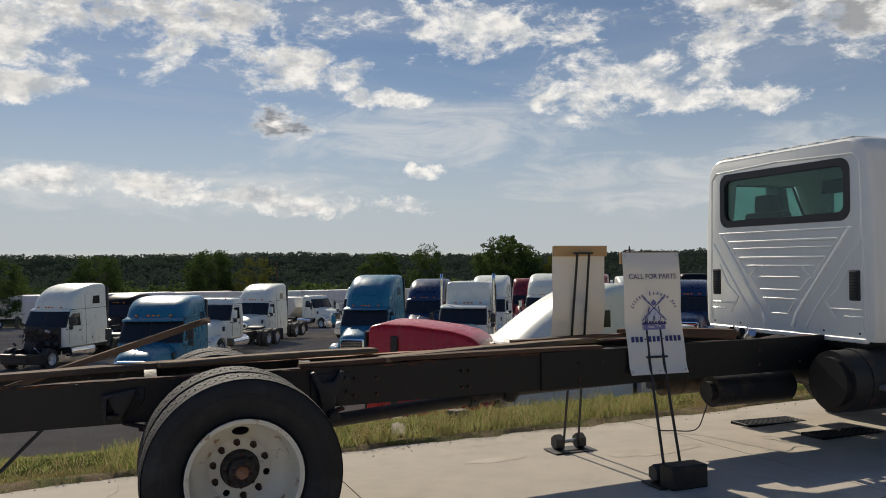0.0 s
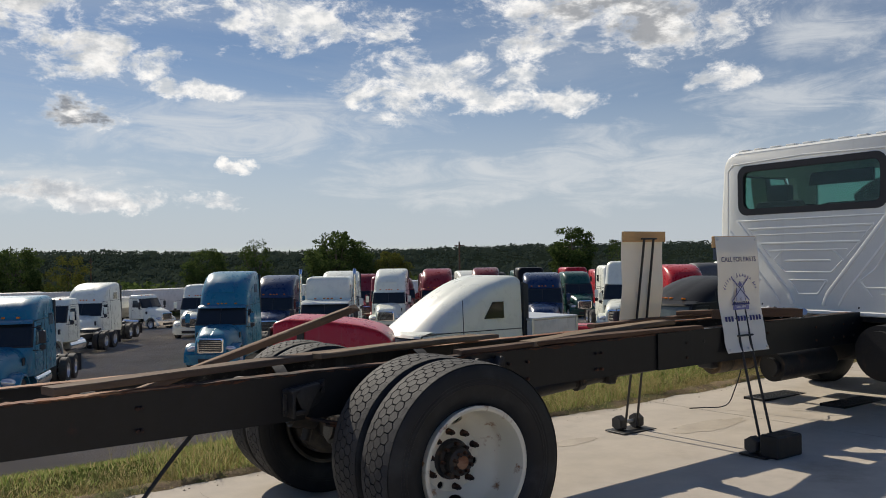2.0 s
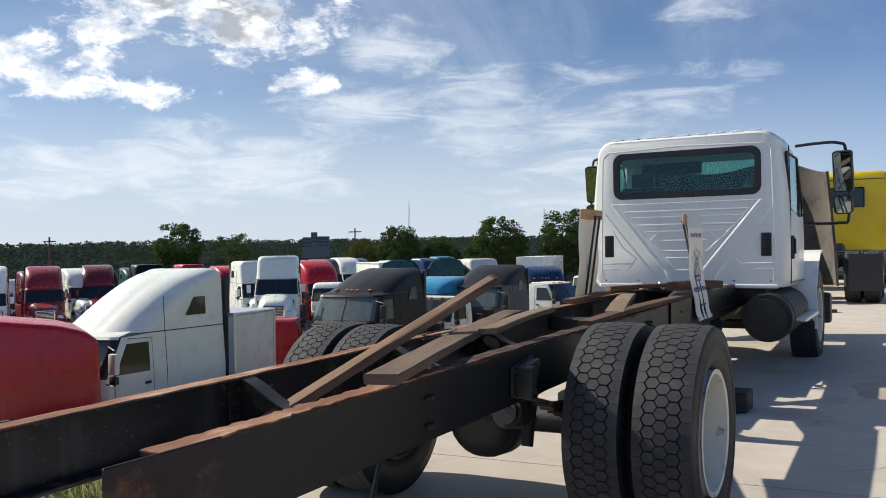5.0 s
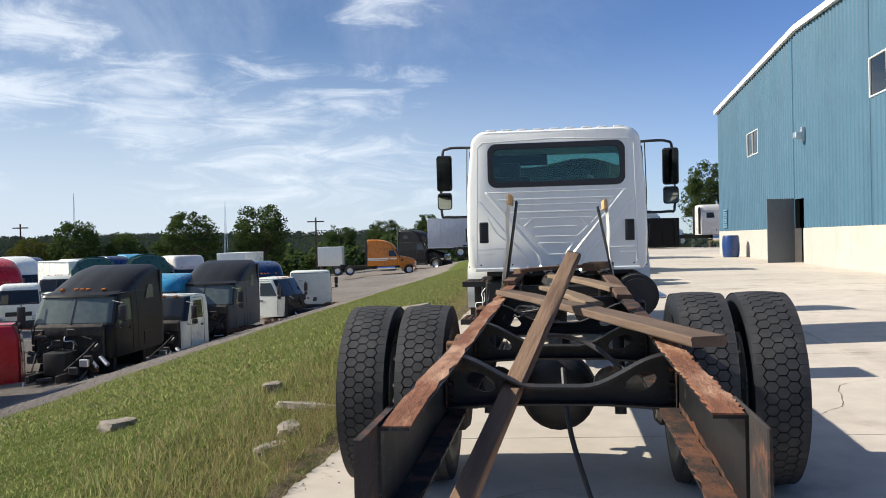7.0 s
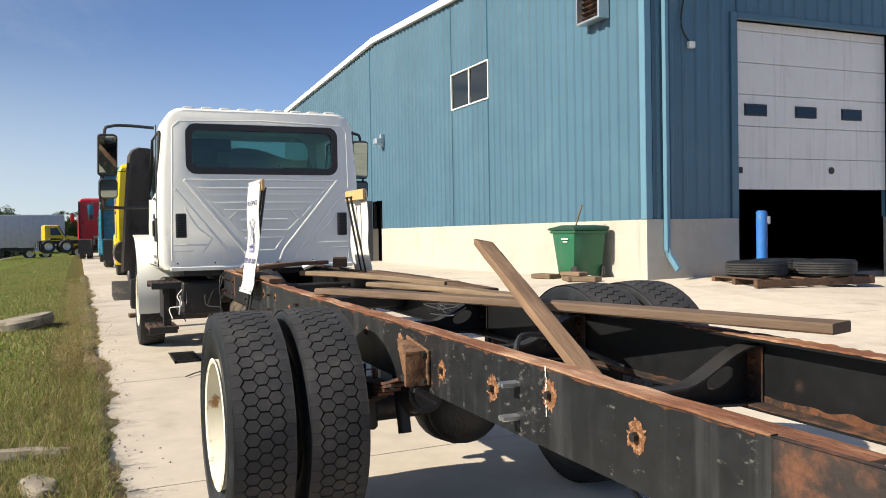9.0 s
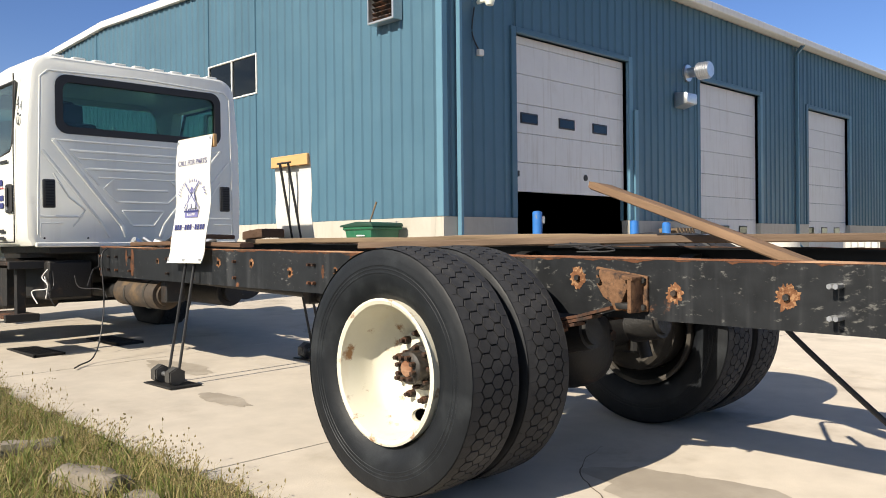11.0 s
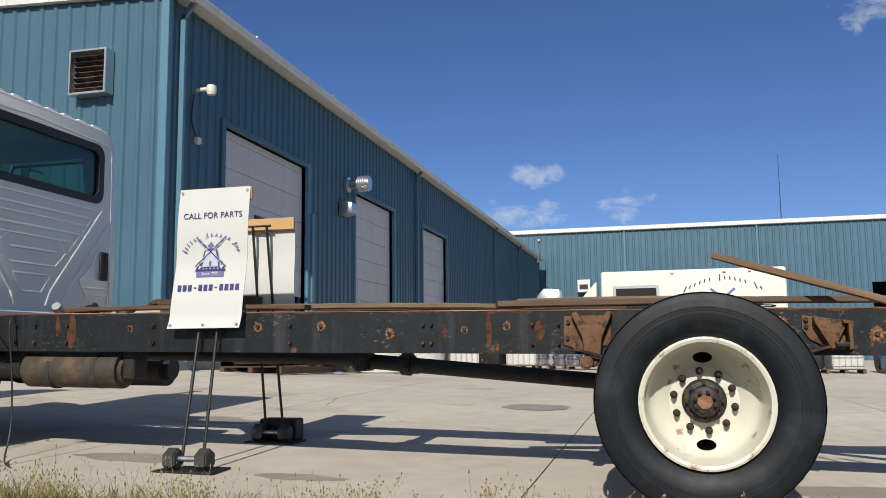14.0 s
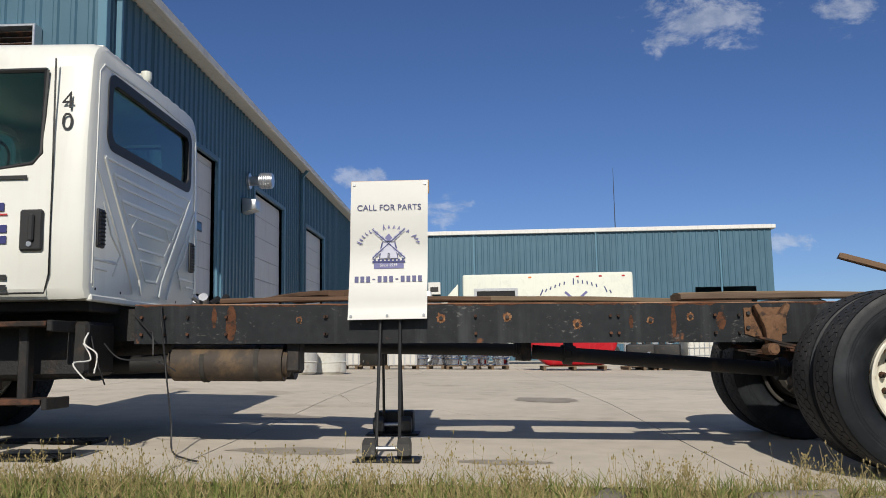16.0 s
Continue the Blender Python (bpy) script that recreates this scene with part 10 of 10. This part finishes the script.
def soil_edge():
    """Crumbled soil and straw that creep over the edge of the concrete."""
    rnd = random.Random(31)
    verts, faces = [], []
    n = 900
    for i in range(n + 1):
        y = -5.0 + 27.0 * i / n
        out = 0.075 + 0.16 * noise.noise((y * 0.9, 3.0, 0.0)) + 0.07 * noise.noise((y * 4.0, 9.0, 0.0)) + 0.03 * noise.noise((y * 17.0, 1.0, 0.0))
        out = max(out, -0.05)
        for f, h in ((-0.30, 0.02), (0.0, 0.022), (0.6, 0.014), (1.0, 0.001)):
            x = EDGE + (f * 0.4 if f < 0 else out * f)
            base = max(pad_z(x, y), land_z(x, y)) if x < EDGE + 0.02 else pad_z(x, y)
            verts.append((x, y, base + h * (0.7 + 0.6 * noise.noise((x * 6, y * 6, 4.0)))))
    for i in range(n):
        for k in range(3):
            a = 4 * i + k
            faces.append((a, a + 1, a + 5, a + 4))
    soil = surface("dry_soil", (0.20, 0.15, 0.095), rough=0.97, spots=(0.10, 0.11, 0.04), spot_scale=4.0, spot_cut=(0.42, 0.62), grain=40, grain_amount=0.5, bump=0.8, bump_scale=70, glossy=0.1)
    me = sheet_from(verts, faces, "soil_edge")
    me.polygons.foreach_set("use_smooth", [True] * len(me.polygons))
    tagged(part("soil_edge", me, soil), "dry crumbled soil over the concrete's edge", "soil", kind="stuff")
    verts, faces = [], []
    for _ in range(26000):
        y = -4.5 + 22.0 * rnd.random() ** 1.2
        lim = 0.06 + 0.16 * noise.noise((y * 0.9, 3.0, 0.0)) + 0.07 * noise.noise((y * 4.0, 9.0, 0.0))
        x = EDGE + max(lim, -0.06) + 0.03 - 0.45 * rnd.random() ** 0.8
        z = max(pad_z(max(x, EDGE), y), land_z(x, y)) + 0.005
        h, w = rnd.uniform(0.015, 0.05), rnd.uniform(0.0015, 0.0035)
        a = rnd.uniform(0, 2 * math.pi)
        dx, dy = math.cos(a) * w, math.sin(a) * w
        lx, ly = rnd.gauss(0, 0.9) * h, rnd.gauss(0, 0.9) * h
        i = len(verts)
        verts.extend([(x - dx, y - dy, z), (x + dx, y + dy, z), (x + lx, y + ly, z + h)])
        faces.append((i, i + 1, i + 2))
    tagged(part("straw", sheet_from(verts, faces, "straw"), BLADE_DRY), "dry straw along the concrete's edge", "grass", kind="stuff")


soil_edge()


def pebbles():
    rnd = random.Random(12)
    verts, faces = [], []
    for _ in range(5200):
        x = -7.6 - 7.5 * rnd.random()
        y = 2 + 44 * rnd.random()
        s = rnd.uniform(0.010, 0.038)
        z = land_z(x, y)
        i = len(verts)
        for dx, dy, dz in ((1, 0, 0.1), (0, 1, 0.1), (-1, 0, 0.1), (0, -1, 0.1), (0.1, 0.1, 0.75)):
            verts.append((x + dx * s * rnd.uniform(0.7, 1.2), y + dy * s * rnd.uniform(0.7, 1.2), z + dz * s))
        faces += [(i, i + 1, i + 4), (i + 1, i + 2, i + 4), (i + 2, i + 3, i + 4), (i + 3, i, i + 4)]
    for _ in range(350):
        x = EDGE + 0.02 + 0.12 * abs(rnd.gauss(0, 1.2))
        y = rnd.uniform(-4, 16)
        s = rnd.uniform(0.004, 0.013)
        z = pad_z(x, y)
        i = len(verts)
        for dx, dy, dz in ((1, 0, 0.0), (0, 1, 0.0), (-1, 0, 0.0), (0, -1, 0.0), (0.1, 0.1, 0.8)):
            verts.append((x + dx * s * rnd.uniform(0.7, 1.2), y + dy * s * rnd.uniform(0.7, 1.2), z + dz * s))
        faces += [(i, i + 1, i + 4), (i + 1, i + 2, i + 4), (i + 2, i + 3, i + 4), (i + 3, i, i + 4)]
    tagged(part("gravel_stones", sheet_from(verts, faces, "gravel_stones"), surface("limestone", (0.27, 0.235, 0.195), rough=0.95, grain=6, grain_amount=0.3, bump=0.2)),
           "loose pale gravel stones", "gravel", kind="stuff")


pebbles()
